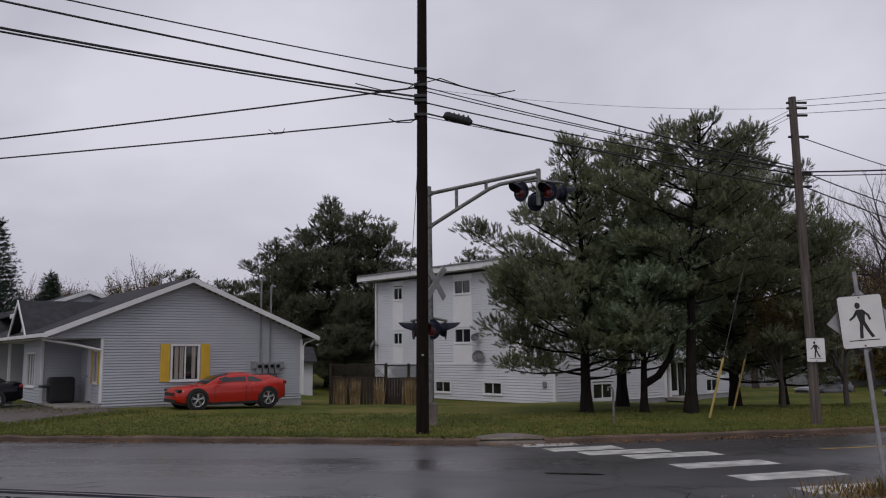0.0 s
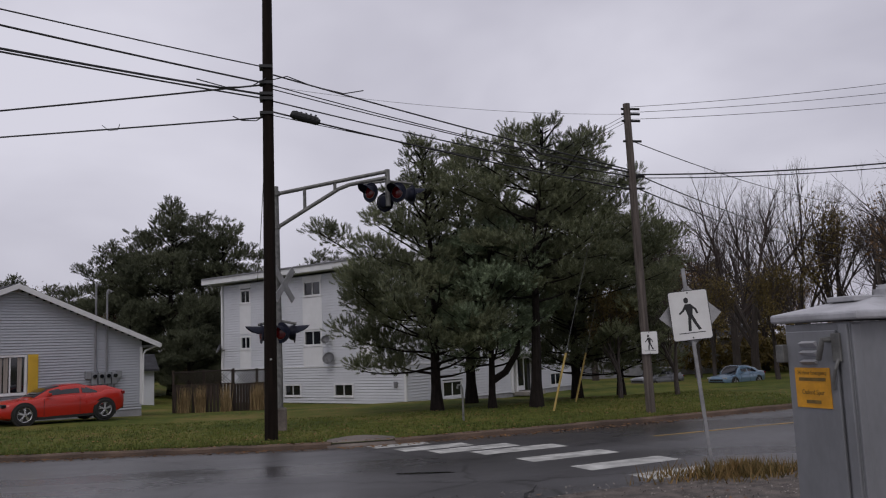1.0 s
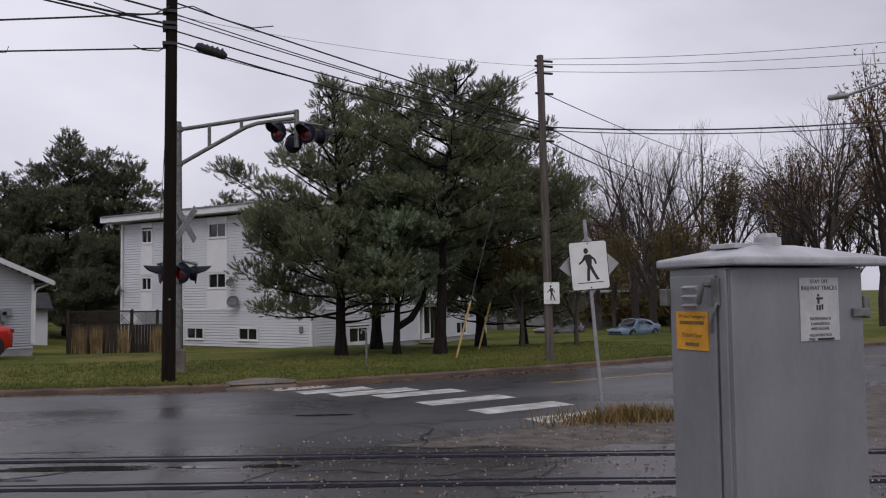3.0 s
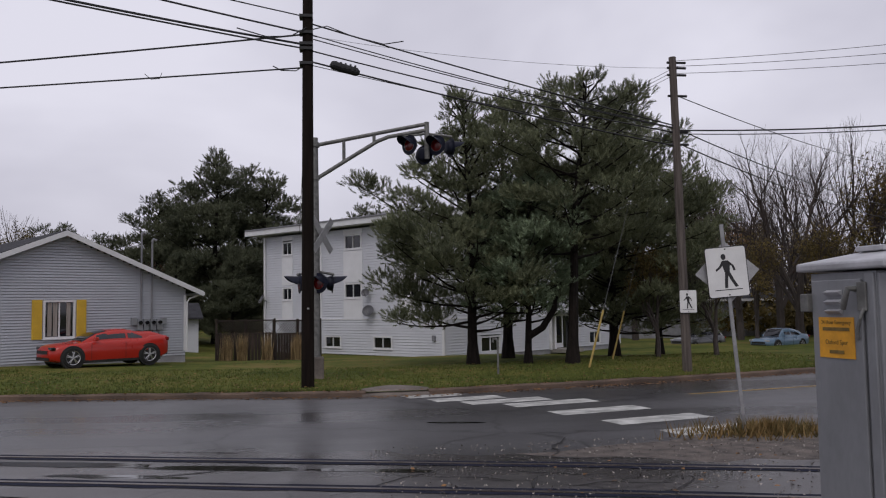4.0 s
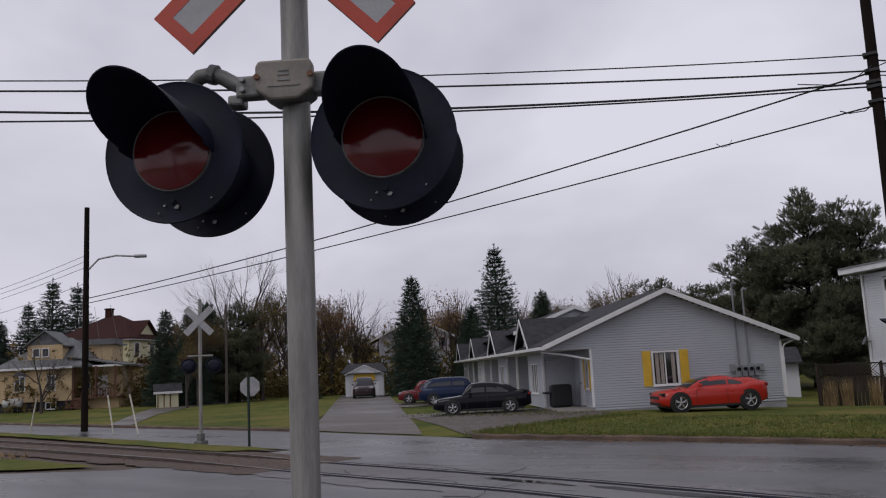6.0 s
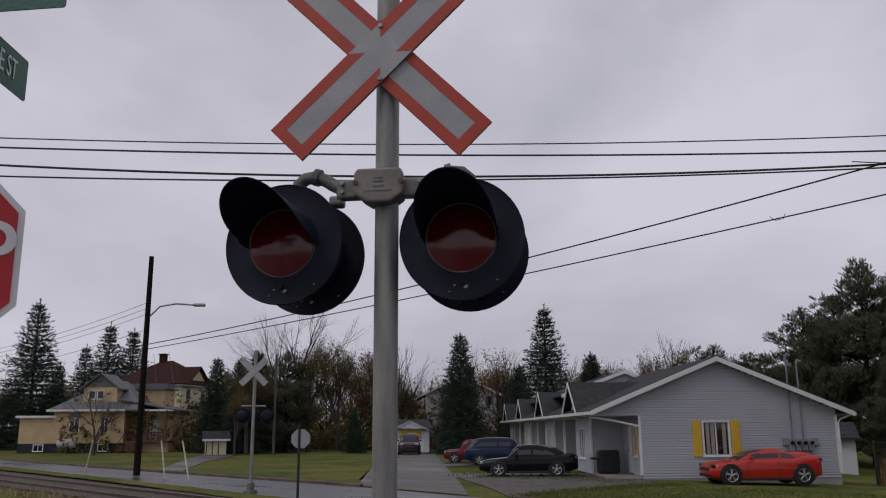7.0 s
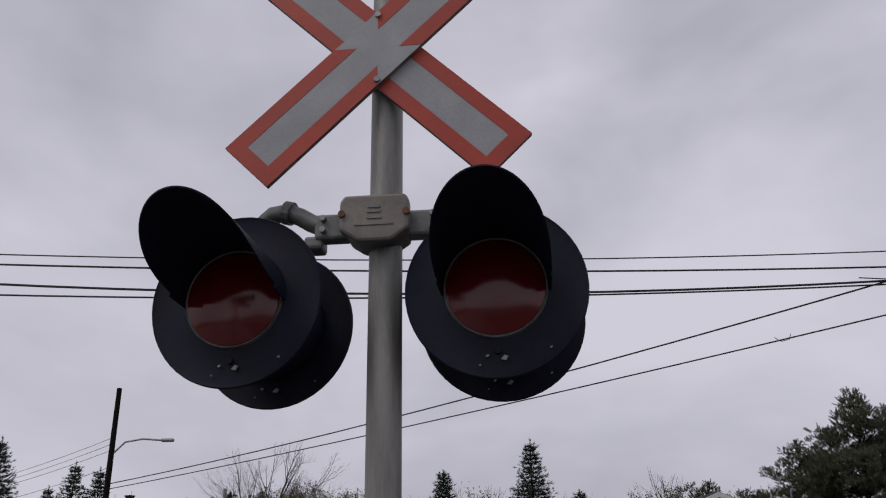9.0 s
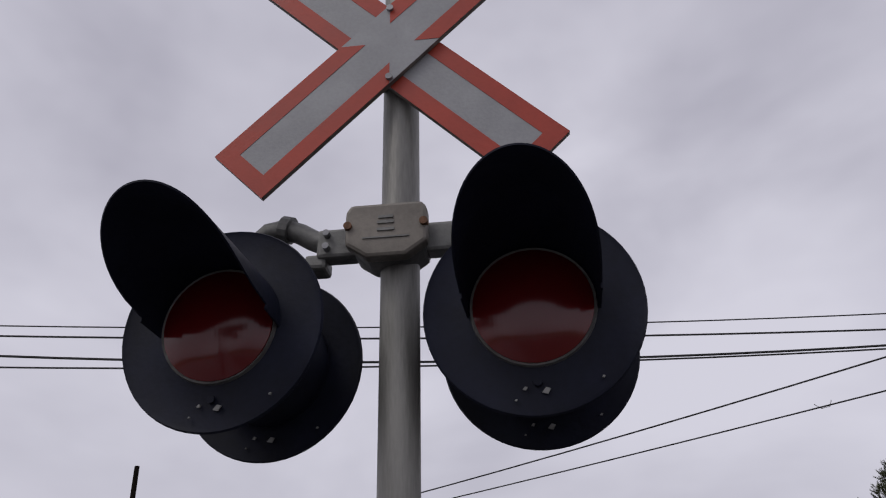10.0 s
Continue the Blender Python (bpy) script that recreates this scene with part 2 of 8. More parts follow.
M = dict(
    asphalt=wet_asphalt("wet_asphalt", (0.050, 0.049, 0.052), (0.076, 0.074, 0.078), 0.2, 0.5),
    asphalt_old=wet_asphalt("old_asphalt", (0.058, 0.051, 0.045), (0.100, 0.088, 0.074), 0.3, 0.75),
    crossing=wet_asphalt("crossing_asphalt", (0.042, 0.039, 0.040), (0.088, 0.080, 0.080), 0.14, 0.55),
    gravel=material("gravel", (0.105, 0.087, 0.076), 0.85, vary=0.6, scale=4, fine=60, bump=0.8),
    ballast=material("ballast", (0.088, 0.062, 0.047), 0.9, vary=0.6, scale=8, fine=45, bump=0.9),
    grass_blade=leafy("grass_blades", (0.036, 0.058, 0.010), (0.140, 0.150, 0.034), scale=0.3),
    dry_grass=leafy("dry_grass", (0.13, 0.085, 0.04), (0.40, 0.29, 0.15), scale=2),
    weeds=leafy("autumn_weeds", (0.05, 0.050, 0.015), (0.24, 0.15, 0.06), scale=3),
    leaf_litter=leafy("leaf_litter", (0.06, 0.03, 0.015), (0.24, 0.13, 0.055), scale=3),
    kerb_pad=material("worn_pad_concrete", (0.15, 0.125, 0.11), 0.8, vary=0.5, scale=2.0, fine=30, bump=0.5),
    kerb=material("kerb_concrete", (0.105, 0.070, 0.050), 0.8, vary=0.5, scale=1.2, fine=25, bump=0.5),
    concrete=material("concrete", (0.30, 0.28, 0.26), 0.8, vary=0.35, scale=1.5, fine=30, bump=0.4),
    paint_line=material("road_paint", (0.44, 0.44, 0.42), 0.6, vary=0.45, scale=2.5, fine=30, bump=0.2),
    paint_yellow=material("road_paint_yellow", (0.35, 0.22, 0.05), 0.6, vary=0.4, scale=3, fine=30),
    rail=material("rail_steel", (0.12, 0.085, 0.065), 0.4, 0.8, vary=0.5, scale=5, fine=50, bump=0.2),
    rail_head=material("rail_head_steel", (0.14, 0.115, 0.10), 0.35, 0.8, vary=0.3, scale=6, fine=50, bump=0.1),
    creosote=material("creosote_wood", (0.013, 0.009, 0.007), 0.9, vary=0.5, scale=2, fine=30, bump=0.6, spec=0.12, stretch=(6, 6, 0.5)),
    pole_wood=material("weathered_pole_wood", (0.118, 0.100, 0.090), 0.9, spec=0.15, vary=0.45, scale=2.5, fine=30, bump=0.7, stretch=(7, 7, 0.4)),
    wire=material("wire_black", (0.012, 0.012, 0.013), 0.6, vary=0.2),
    wire_far=material("wire_grey", (0.10, 0.10, 0.105), 0.6, vary=0.2),
    mast=material("mast_aluminium_paint", (0.27, 0.265, 0.245), 0.5, 0.35, vary=0.34, scale=3, fine=26, bump=0.12, stretch=(5, 5, 0.7)),
    cast=material("cast_metal_grey", (0.17, 0.17, 0.162), 0.55, 0.4, vary=0.4, scale=9, fine=60, bump=0.1),
    plate=material("box_cover_tan", (0.19, 0.172, 0.148), 0.5, 0.3, vary=0.3, scale=9, fine=70, bump=0.05),
    rust=material("rusty_bolt", (0.16, 0.08, 0.045), 0.7, 0.4, vary=0.5, scale=30, fine=80),
    black=material("signal_black", (0.0085, 0.0105, 0.023), 0.6, vary=0.4, scale=6, fine=50, bump=0.06, spec=0.22),
    black_in=material("hood_inside_black", (0.012, 0.014, 0.028), 0.8, vary=0.3, scale=5, fine=40, bump=0.1, spec=0.1),
    chip=material("chipped_paint_grey", (0.25, 0.25, 0.24), 0.6, vary=0.3, scale=20),
    red_sheet=material("red_reflective_sheet", (0.40, 0.045, 0.022), 0.5, vary=0.14, scale=6, fine=60, bump=0.05),
    white_sheet=material("grey_white_reflective_sheet", (0.33, 0.335, 0.345), 0.5, vary=0.16, scale=5, fine=90, bump=0.08),
    ply_edge=material("board_edge", (0.17, 0.15, 0.13), 0.8, vary=0.4, scale=12, fine=60),
    cabinet=material("cabinet_grey_metal", (0.23, 0.235, 0.25), 0.5, 0.25, vary=0.18, scale=2.2, fine=30, bump=0.06, stretch=(1, 1, 0.45)),
    cabinet_roof=material("cabinet_roof_metal", (0.40, 0.40, 0.42), 0.45, 0.25, vary=0.25, scale=4, fine=30, bump=0.08),
    label_orange=material("orange_label", (0.62, 0.29, 0.015), 0.5, vary=0.22, scale=8, fine=60, bump=0.1),
    notice=material("notice_grey_white", (0.44, 0.44, 0.45), 0.5, vary=0.16, scale=8, fine=60, bump=0.05),
    ink=material("ink_black", (0.015, 0.015, 0.017), 0.6, vary=0.3, scale=20),
    ink_brown=material("ink_faded", (0.16, 0.10, 0.02), 0.6, vary=0.3, scale=20),
    sign_white=material("sign_white", (0.66, 0.66, 0.65), 0.4, vary=0.1, scale=4, fine=60, bump=0.03),
    sign_grey=material("sign_back_aluminium", (0.36, 0.36, 0.365), 0.45, 0.5, vary=0.2, scale=5, fine=40),
    galv=material("galvanised_post", (0.30, 0.30, 0.31), 0.5, 0.5, vary=0.25, scale=6, fine=40, bump=0.1),
    stop_red=material("stop_sign_red", (0.42, 0.008, 0.015), 0.42, vary=0.1, scale=4, fine=60),
    sign_green=material("street_sign_green", (0.006, 0.095, 0.062), 0.42, vary=0.12, scale=4, fine=60),
    post_green=material("green_steel_post", (0.02, 0.035, 0.025), 0.6, 0.3, vary=0.3, scale=6),
    siding=material("siding_grey", (0.37, 0.385, 0.425), 0.6, vary=0.07, scale=0.7, fine=10, bump=0.03),
    siding_apt=material("siding_white", (0.55, 0.56, 0.60), 0.6, vary=0.08, scale=0.6, fine=10, bump=0.03),
    trim=material("trim_white", (0.66, 0.66, 0.67), 0.5, vary=0.08, scale=2, fine=20, bump=0.03),
    panel_white=material("panel_white", (0.68, 0.68, 0.70), 0.55, vary=0.06, scale=2, fine=20, bump=0.03),
    foundation=material("foundation_grey", (0.30, 0.30, 0.32), 0.8, vary=0.2, scale=2, fine=20, bump=0.2),
    shingle=material("roof_shingles", (0.040, 0.040, 0.045), 0.9, spec=0.2, vary=0.35, scale=3, fine=22, bump=0.6),
    shingle_grey=material("roof_shingles_grey", (0.125, 0.13, 0.135), 0.85, vary=0.3, scale=2, fine=22, bump=0.5),
    shingle_brown=material("roof_shingles_brown", (0.042, 0.016, 0.014), 0.9, spec=0.15, vary=0.35, scale=3, fine=22, bump=0.6),
    shutter=material("shutter_yellow", (0.62, 0.40, 0.035), 0.55, vary=0.1, scale=3, fine=20),
    pane=plain_glass("window_pane", (0.010, 0.011, 0.014)),
    pane_car=plain_glass("car_glass", (0.010, 0.012, 0.016), 0.03),
    curtain=material("curtain", (0.30, 0.27, 0.24), 0.9, vary=0.3, scale=4, stretch=(9, 9, 0.3)),
    door_dark=material("door_shadow", (0.05, 0.05, 0.055), 0.6, vary=0.2),
    fence=material("fence_brown", (0.038, 0.025, 0.020), 0.85, vary=0.5, scale=3, fine=25, bump=0.5, per=0.25, stretch=(4, 4, 0.5)),
    conduit=material("conduit_grey", (0.22, 0.22, 0.235), 0.5, 0.3, vary=0.2),
    car_red=material("car_paint_red", (0.40, 0.018, 0.010), 0.30, vary=0.05, scale=1, bump=0, coat=0.25, spec=0.4),
    car_darkred=material("car_paint_dark_red", (0.11, 0.006, 0.010), 0.2, vary=0.05, scale=1, bump=0, coat=0.0, spec=0.3),
    car_maroon=material("car_paint_maroon", (0.045, 0.022, 0.025), 0.25, 0.2, vary=0.1, scale=1, bump=0, coat=0.4),
    car_black=material("car_paint_black", (0.004, 0.0045, 0.007), 0.12, vary=0.1, scale=1, bump=0, coat=0.0, spec=0.22),
    car_blue=material("car_paint_blue", (0.007, 0.016, 0.050), 0.2, vary=0.1, scale=1, bump=0, coat=0.0, spec=0.25),
    car_lightblue=material("car_paint_light_blue", (0.14, 0.22, 0.31), 0.3, 0.3, vary=0.06, scale=1, bump=0, coat=0.7),
    car_grey=material("car_paint_grey", (0.11, 0.115, 0.125), 0.3, 0.3, vary=0.06, scale=1, bump=0, coat=0.7),
    tyre=material("tyre_rubber", (0.012, 0.012, 0.012), 0.85, vary=0.3, scale=6),
    rim=material("alloy_rim", (0.45, 0.45, 0.46), 0.3, 0.8, vary=0.1, scale=6),
    lamp_clear=plain_glass("headlamp_glass", (0.35, 0.36, 0.37), 0.1),
    lamp_red=plain_glass("tail_lamp_red", (0.22, 0.008, 0.008), 0.12),
    car_trim=material("car_black_trim", (0.012, 0.012, 0.012), 0.6, vary=0.2),
    bark_pine=material("dark_pine_bark", (0.016, 0.0125, 0.011), 0.95, vary=0.5, scale=4, fine=18, bump=1.0, stretch=(3, 3, 0.8), spec=0.15),
    bark=material("pine_bark", (0.030, 0.022, 0.018), 0.95, vary=0.5, scale=4, fine=18, bump=1.0, stretch=(3, 3, 0.8)),
    bark_grey=material("bare_bark", (0.055, 0.044, 0.040), 0.95, vary=0.4, scale=3, fine=18, bump=0.6, stretch=(3, 3, 0.8)),
    twigs=leafy("bare_twigs", (0.030, 0.023, 0.021), (0.075, 0.058, 0.052), scale=0.3),
    needles=leafy("pine_needles", (0.046, 0.058, 0.031), (0.215, 0.230, 0.130), scale=0.5),
    needles_dark=leafy("pine_needles_dark", (0.030, 0.038, 0.022), (0.135, 0.145, 0.085), scale=0.4),
    needles_light=leafy("pine_needles_bright", (0.072, 0.105, 0.062), (0.28, 0.34, 0.21), scale=0.5),
    needles_spruce=leafy("spruce_needles", (0.012, 0.026, 0.019), (0.055, 0.085, 0.058), scale=0.5),
    leaves_autumn=leafy("autumn_leaves", (0.07, 0.040, 0.016), (0.27, 0.15, 0.045), scale=0.12),
    leaves_olive=leafy("olive_leaves", (0.045, 0.038, 0.014), (0.18, 0.13, 0.04), scale=0.12),
    stucco_tan=material("house_tan", (0.50, 0.37, 0.215), 0.8, vary=0.12, scale=1, fine=20),
    stucco_cream=material("house_cream", (0.56, 0.53, 0.34), 0.75, vary=0.1, scale=1, fine=20),
    navy=material("base_navy", (0.014, 0.016, 0.026), 0.8, vary=0.2),
    deck_red=material("deck_red_wood", (0.11, 0.045, 0.028), 0.8, vary=0.3, scale=3),
    guard_yellow=material("guy_guard_yellow", (0.34, 0.24, 0.06), 0.6, vary=0.3, scale=5),
    guard_white=material("guy_guard_white", (0.50, 0.48, 0.40), 0.6, vary=0.3, scale=5),
    tarp=material("tarp_white", (0.5, 0.5, 0.5), 0.7, vary=0.1),
    sofa=material("dark_cover", (0.012, 0.012, 0.014), 0.8, vary=0.3),
    hydro=material("meter_grey", (0.25, 0.26, 0.275), 0.5, 0.2, vary=0.2),
)


def lens_material():
    m = bpy.data.materials.new("red_lens")
    m.use_nodes = True
    n, l = m.node_tree.nodes, m.node_tree.links
    b = n["Principled BSDF"]
    b.inputs["Base Color"].default_value = (0.105, 0.006, 0.007, 1)
    b.inputs["Roughness"].default_value = 0.13
    b.inputs["Specular IOR Level"].default_value = 0.42
    b.inputs["Coat Weight"].default_value = 0.1
    b.inputs["Coat Roughness"].default_value = 0.08
    co = n.new("ShaderNodeTexCoord")
    wv = n.new("ShaderNodeTexWave")
    wv.inputs["Scale"].default_value = 26
    l.new(co.outputs["Object"], wv.inputs["Vector"])
    bp = n.new("ShaderNodeBump")
    bp.inputs["Strength"].default_value = 0.03
    bp.inputs["Distance"].default_value = 0.003
    l.new(wv.outputs["Fac"], bp.inputs["Height"])
    l.new(bp.outputs["Normal"], b.inputs["Normal"])
    return m


def lawn_material(name):
    """Autumn turf: green, worn olive and brown patches at three sizes."""
    m = bpy.data.materials.new(name)
    m.use_nodes = True
    n, l = m.node_tree.nodes, m.node_tree.links
    b = n["Principled BSDF"]
    b.inputs["Roughness"].default_value = 0.95
    b.inputs["Specular IOR Level"].default_value = 0.08
    co = n.new("ShaderNodeTexCoord")
    out = []
    for sc, det in ((0.22, 4), (1.7, 5), (14.0, 4)):
        q = n.new("ShaderNodeTexNoise")
        q.inputs["Scale"].default_value, q.inputs["Detail"].default_value, q.inputs["Roughness"].default_value = sc, det, 0.62
        l.new(co.outputs["Object"], q.inputs["Vector"])
        out.append(q.outputs["Fac"])
    add = n.new("ShaderNodeMath")
    add.operation = "MULTIPLY_ADD"
    add.inputs[1].default_value = 0.55
    l.new(out[1], add.inputs[0])
    l.new(out[0], add.inputs[2])
    add2 = n.new("ShaderNodeMath")
    add2.operation = "MULTIPLY_ADD"
    add2.inputs[1].default_value = 0.5
    l.new(out[2], add2.inputs[0])
    l.new(add.outputs[0], add2.inputs[2])
    mr = n.new("ShaderNodeMapRange")
    mr.inputs["From Min"].default_value, mr.inputs["From Max"].default_value = 0.72, 1.32
    l.new(add2.outputs[0], mr.inputs["Value"])
    r = n.new("ShaderNodeValToRGB")
    r.color_ramp.elements[0].position, r.color_ramp.elements[0].color = 0.12, (0.034, 0.050, 0.011, 1)
    r.color_ramp.elements[1].position, r.color_ramp.elements[1].color = 0.9, (0.165, 0.118, 0.048, 1)
    e = r.color_ramp.elements.new(0.42)
    e.color = (0.071, 0.088, 0.018, 1)
    e = r.color_ramp.elements.new(0.66)
    e.color = (0.118, 0.112, 0.029, 1)
    l.new(mr.outputs["Result"], r.inputs["Fac"])
    l.new(r.outputs["Color"], b.inputs["Base Color"])
    return m


M["grass"] = lawn_material("lawn_turf")
M["lens"] = lens_material()
M["puddle"] = plain_glass("puddle_water", (0.016, 0.015, 0.015), 0.06)
M["crack"] = material("crack_dark", (0.008, 0.007, 0.007), 0.7, vary=0.3)
M["pebble"] = leafy("pebbles", (0.07, 0.06, 0.055), (0.34, 0.31, 0.28), scale=3)


# ---- mesh helpers ----
def empty(name, m, label="", category="", group="", kind=""):
    ob = new(name)
    ob.empty_display_size = 0.1
    ob.matrix_world = m
    return tagged(ob, label, category, group, kind)


def finish(name, bm, mat, parent=None, label="", smooth=False, bevel=0.0):
    me = bpy.data.meshes.new(name)
    bm.to_mesh(me)
    bm.free()
    for q in mat if isinstance(mat, (list, tuple)) else [mat]:
        me.materials.append(q)
    if smooth:
        me.polygons.foreach_set("use_smooth", [True] * len(me.polygons))
        if hasattr(me, "set_sharp_from_angle"):
            me.set_sharp_from_angle(angle=radians(40))
    ob = new(name, me)
    if bevel:
        mod = ob.modifiers.new("bevel", "BEVEL")
        mod.width, mod.segments, mod.limit_method = bevel, 2, "ANGLE"
    if parent:
        ob.parent = parent
    if label:
        ob["label"] = label
    return ob


def part(name, bm, mat, parent, label="", smooth=False, bevel=0.0):
    return finish(name, bm, mat, parent, label, smooth, bevel)


def from_arrays(name, verts, faces, mat, parent=None, label=""):
    me = bpy.data.meshes.new(name)
    me.from_pydata(verts, [], faces)
    me.materials.append(mat)
    ob = new(name, me)
    if parent:
        ob.parent = parent
    if label:
        ob["label"] = label
    return ob


def box(bm, c, s, m=None, mi=0):
    """A box of size s round c, in the frame m."""
    x, y, z = s[0] / 2, s[1] / 2, s[2] / 2
    vs = []
    for p in ((-x, -y, -z), (x, -y, -z), (x, y, -z), (-x, y, -z), (-x, -y, z), (x, -y, z), (x, y, z), (-x, y, z)):
        v = Vector(p) + Vector(c)
        vs.append(bm.verts.new(m @ v if m else v))
    for f in ((0, 3, 2, 1), (4, 5, 6, 7), (0, 1, 5, 4), (1, 2, 6, 5), (2, 3, 7, 6), (3, 0, 4, 7)):
        bm.faces.new([vs[i] for i in f]).material_index = mi
    return bm


def bx(*boxes, m=None):
    bm = bmesh.new()
    for c, s in boxes:
        box(bm, c, s, m)
    return bm


def tube(bm, pts, r, n=8, caps=True):
    """A round bar along pts; r is one radius or one for each point."""
    pts = [Vector(p) for p in pts]
    rs = r if isinstance(r, (list, tuple)) else [r] * len(pts)
    rings, side = [], None
    for i, p in enumerate(pts):
        d = (pts[min(i + 1, len(pts) - 1)] - pts[max(i - 1, 0)]).normalized()
        if side is None:
            side = d.orthogonal().normalized()
        side = (side - d * side.dot(d))
        side = side.normalized() if side.length > 1e-5 else d.orthogonal().normalized()
        up = d.cross(side)
        rings.append([bm.verts.new(p + (side * math.cos(a) + up * math.sin(a)) * rs[i]) for a in (2 * math.pi * k / n for k in range(n))])
    for a, b in zip(rings, rings[1:]):
        for k in range(n):
            bm.faces.new((a[k], a[(k + 1) % n], b[(k + 1) % n], b[k]))
    if caps:
        bm.faces.new(rings[0][::-1])
        bm.faces.new(rings[-1])
    return bm


def tb(pts, r, n=8):
    return tube(bmesh.new(), pts, r, n)


def prism(bm, outline, thick, m=None, mi=0):
    """An outline in the local x, z plane, thick along y, centred on y = 0."""
    a, b = [], []
    for x, z in outline:
        for lst, y in ((a, -thick / 2), (b, thick / 2)):
            v = Vector((x, y, z))
            lst.append(bm.verts.new(m @ v if m else v))
    fs = [bm.faces.new(a), bm.faces.new(b[::-1])]
    k = len(a)
    for i in range(k):
        fs.append(bm.faces.new((a[(i + 1) % k], a[i], b[i], b[(i + 1) % k])))
    for f in fs:
        f.material_index = mi
    return bm


def pr(outline, thick, m=None):
    bm = prism(bmesh.new(), outline, thick, m)
    bmesh.ops.recalc_face_normals(bm, faces=bm.faces)
    return bm


def rounded(w, h, r, n=4):
    out = []
    for cx, cz, a0 in ((w / 2 - r, h / 2 - r, 0), (-w / 2 + r, h / 2 - r, 90), (-w / 2 + r, -h / 2 + r, 180), (w / 2 - r, -h / 2 + r, 270)):
        for k in range(n + 1):
            a = radians(a0 + 90 * k / n)
            out.append((cx + r * math.cos(a), cz + r * math.sin(a)))
    return out


def lathe(bm, prof, n=32, m=None):
    """Turns (radius, along -y) pairs round the local y axis."""
    rings = []
    for r, y in prof:
        ring = []
        for k in range(n):
            a = 2 * math.pi * k / n
            v = Vector((r * math.cos(a), y, r * math.sin(a)))
            ring.append(bm.verts.new(m @ v if m else v))
        rings.append(ring)
    for a, b in zip(rings, rings[1:]):
        for k in range(n):
            bm.faces.new((a[k], a[(k + 1) % n], b[(k + 1) % n], b[k]))
    return rings


def disc_cap(bm, ring, flip=False):
    bm.faces.new(ring[::-1] if flip else ring)


def letters(text, size, m, mat, parent, name="lettering", squeeze=1.0, thick=0.001):
    """Raised letters with the built-in font, as a mesh; they read along local x, up local z, facing -y."""
    cu = bpy.data.curves.new(name, "FONT")
    cu.body, cu.size, cu.align_x, cu.align_y = text, size, "CENTER", "CENTER"
    cu.extrude = thick
    tmp = bpy.data.objects.new(name, cu)
    scene.collection.objects.link(tmp)
    me = bpy.data.meshes.new_from_object(tmp.evaluated_get(bpy.context.evaluated_depsgraph_get()))
    bpy.data.objects.remove(tmp)
    bpy.data.curves.remove(cu)
    me.transform(m @ pose(0, 0, 0, 90, 0, 0) @ Matrix.Diagonal((squeeze, 1, 1, 1)))
    me.materials.clear()
    me.materials.append(mat)
    ob = new(name, me)
    ob.parent = parent
    return ob


def frame_from(origin, u, up=(0, 0, 1)):
    """Local x along u, z up, y into the thing (the outside is -y)."""
    x = Vector((u[0], u[1], 0)).normalized()
    z = Vector(up)
    y = z.cross(x)
    m = Matrix((x, y, z)).transposed().to_4x4()
    m.translation = Vector(origin)
    return m

# ---- ground ----
KERB_R = [(-12.3, 21.0), (-8.0, 20.45), (-3.7, 19.9), (-0.5, 19.25), (0.8, 19.1), (2.2, 19.15), (5.4, 19.85), (9.1, 20.75), (13.4, 22.1), (40, 29.0), (120, 50.0)]
KERB_L = [(-140, 52.0), (-56.9, 31.0), (-36.7, 26.6), (-25.2, 24.35), (-20.6, 23.4)]
KX = [-140, -56.9, -36.7, -25.2, -21.0, -12.3, -8.0, -3.7, -0.5, 0.8, 2.2, 5.4, 9.1, 13.4, 40, 120]
KY = [52.0, 31.0, 26.6, 24.35, 23.5, 21.0, 20.45, 19.9, 19.25, 19.1, 19.15, 19.85, 20.75, 22.1, 29.0, 50.0]


def kerb_y(x):
    return float(np.interp(x, KX, KY))


def terrain(x, y):
    d = max(0.0, y - kerb_y(x))
    s = min(1.0, max(0.0, (x + 16) / 12))
    s = s * s * (3 - 2 * s)
    near = min(1.0, d / 1.5) * min(1.0, max(0.0, (x + 11) / 3))
    mouth = min(1.0, max(0.0, (x + 22) / 1.0), max(0.0, (-11.8 - x) / 1.0)) * (1 - min(1.0, d / 2.2))
    e = min(1.0, max(0.0, (x - 8) / 8))
    return 0.10 - 0.095 * mouth - s * 0.0012 * min(d, 25) ** 2 - e * 0.05 * min(22.0, max(0.0, d - 9)) + e * 0.32 * min(1.0, max(0.0, (d - 20) / 5)) + near * 0.03 * noise.noise((x * 0.35, y * 0.35, 0))


def flat(name, outline, z, mat, label="", category="", jitter=0.0, step=1.0):
    """A flat piece of ground with slightly uneven edges."""
    bm = bmesh.new()
    pts = []
    for (x0, y0), (x1, y1) in zip(outline, outline[1:] + outline[:1]):
        n = max(1, min(200, int(math.hypot(x1 - x0, y1 - y0) / step))) if jitter else 1
        for k in range(n):
            a = k / n
            x, y = x0 + (x1 - x0) * a, y0 + (y1 - y0) * a
            j = jitter * noise.noise((x * 0.9, y * 0.9, z)) + jitter * 0.5 * noise.noise((x * 4, y * 4, z))
            pts.append(bm.verts.new((x + j, y + j, z)))
    bm.faces.new(pts)
    bmesh.ops.triangulate(bm, faces=bm.faces)
    bmesh.ops.recalc_face_normals(bm, faces=bm.faces)
    for f in bm.faces:
        if f.normal.z < 0:
            f.normal_flip()
    return tagged(finish(name, bm, mat), label, category, kind="structure")


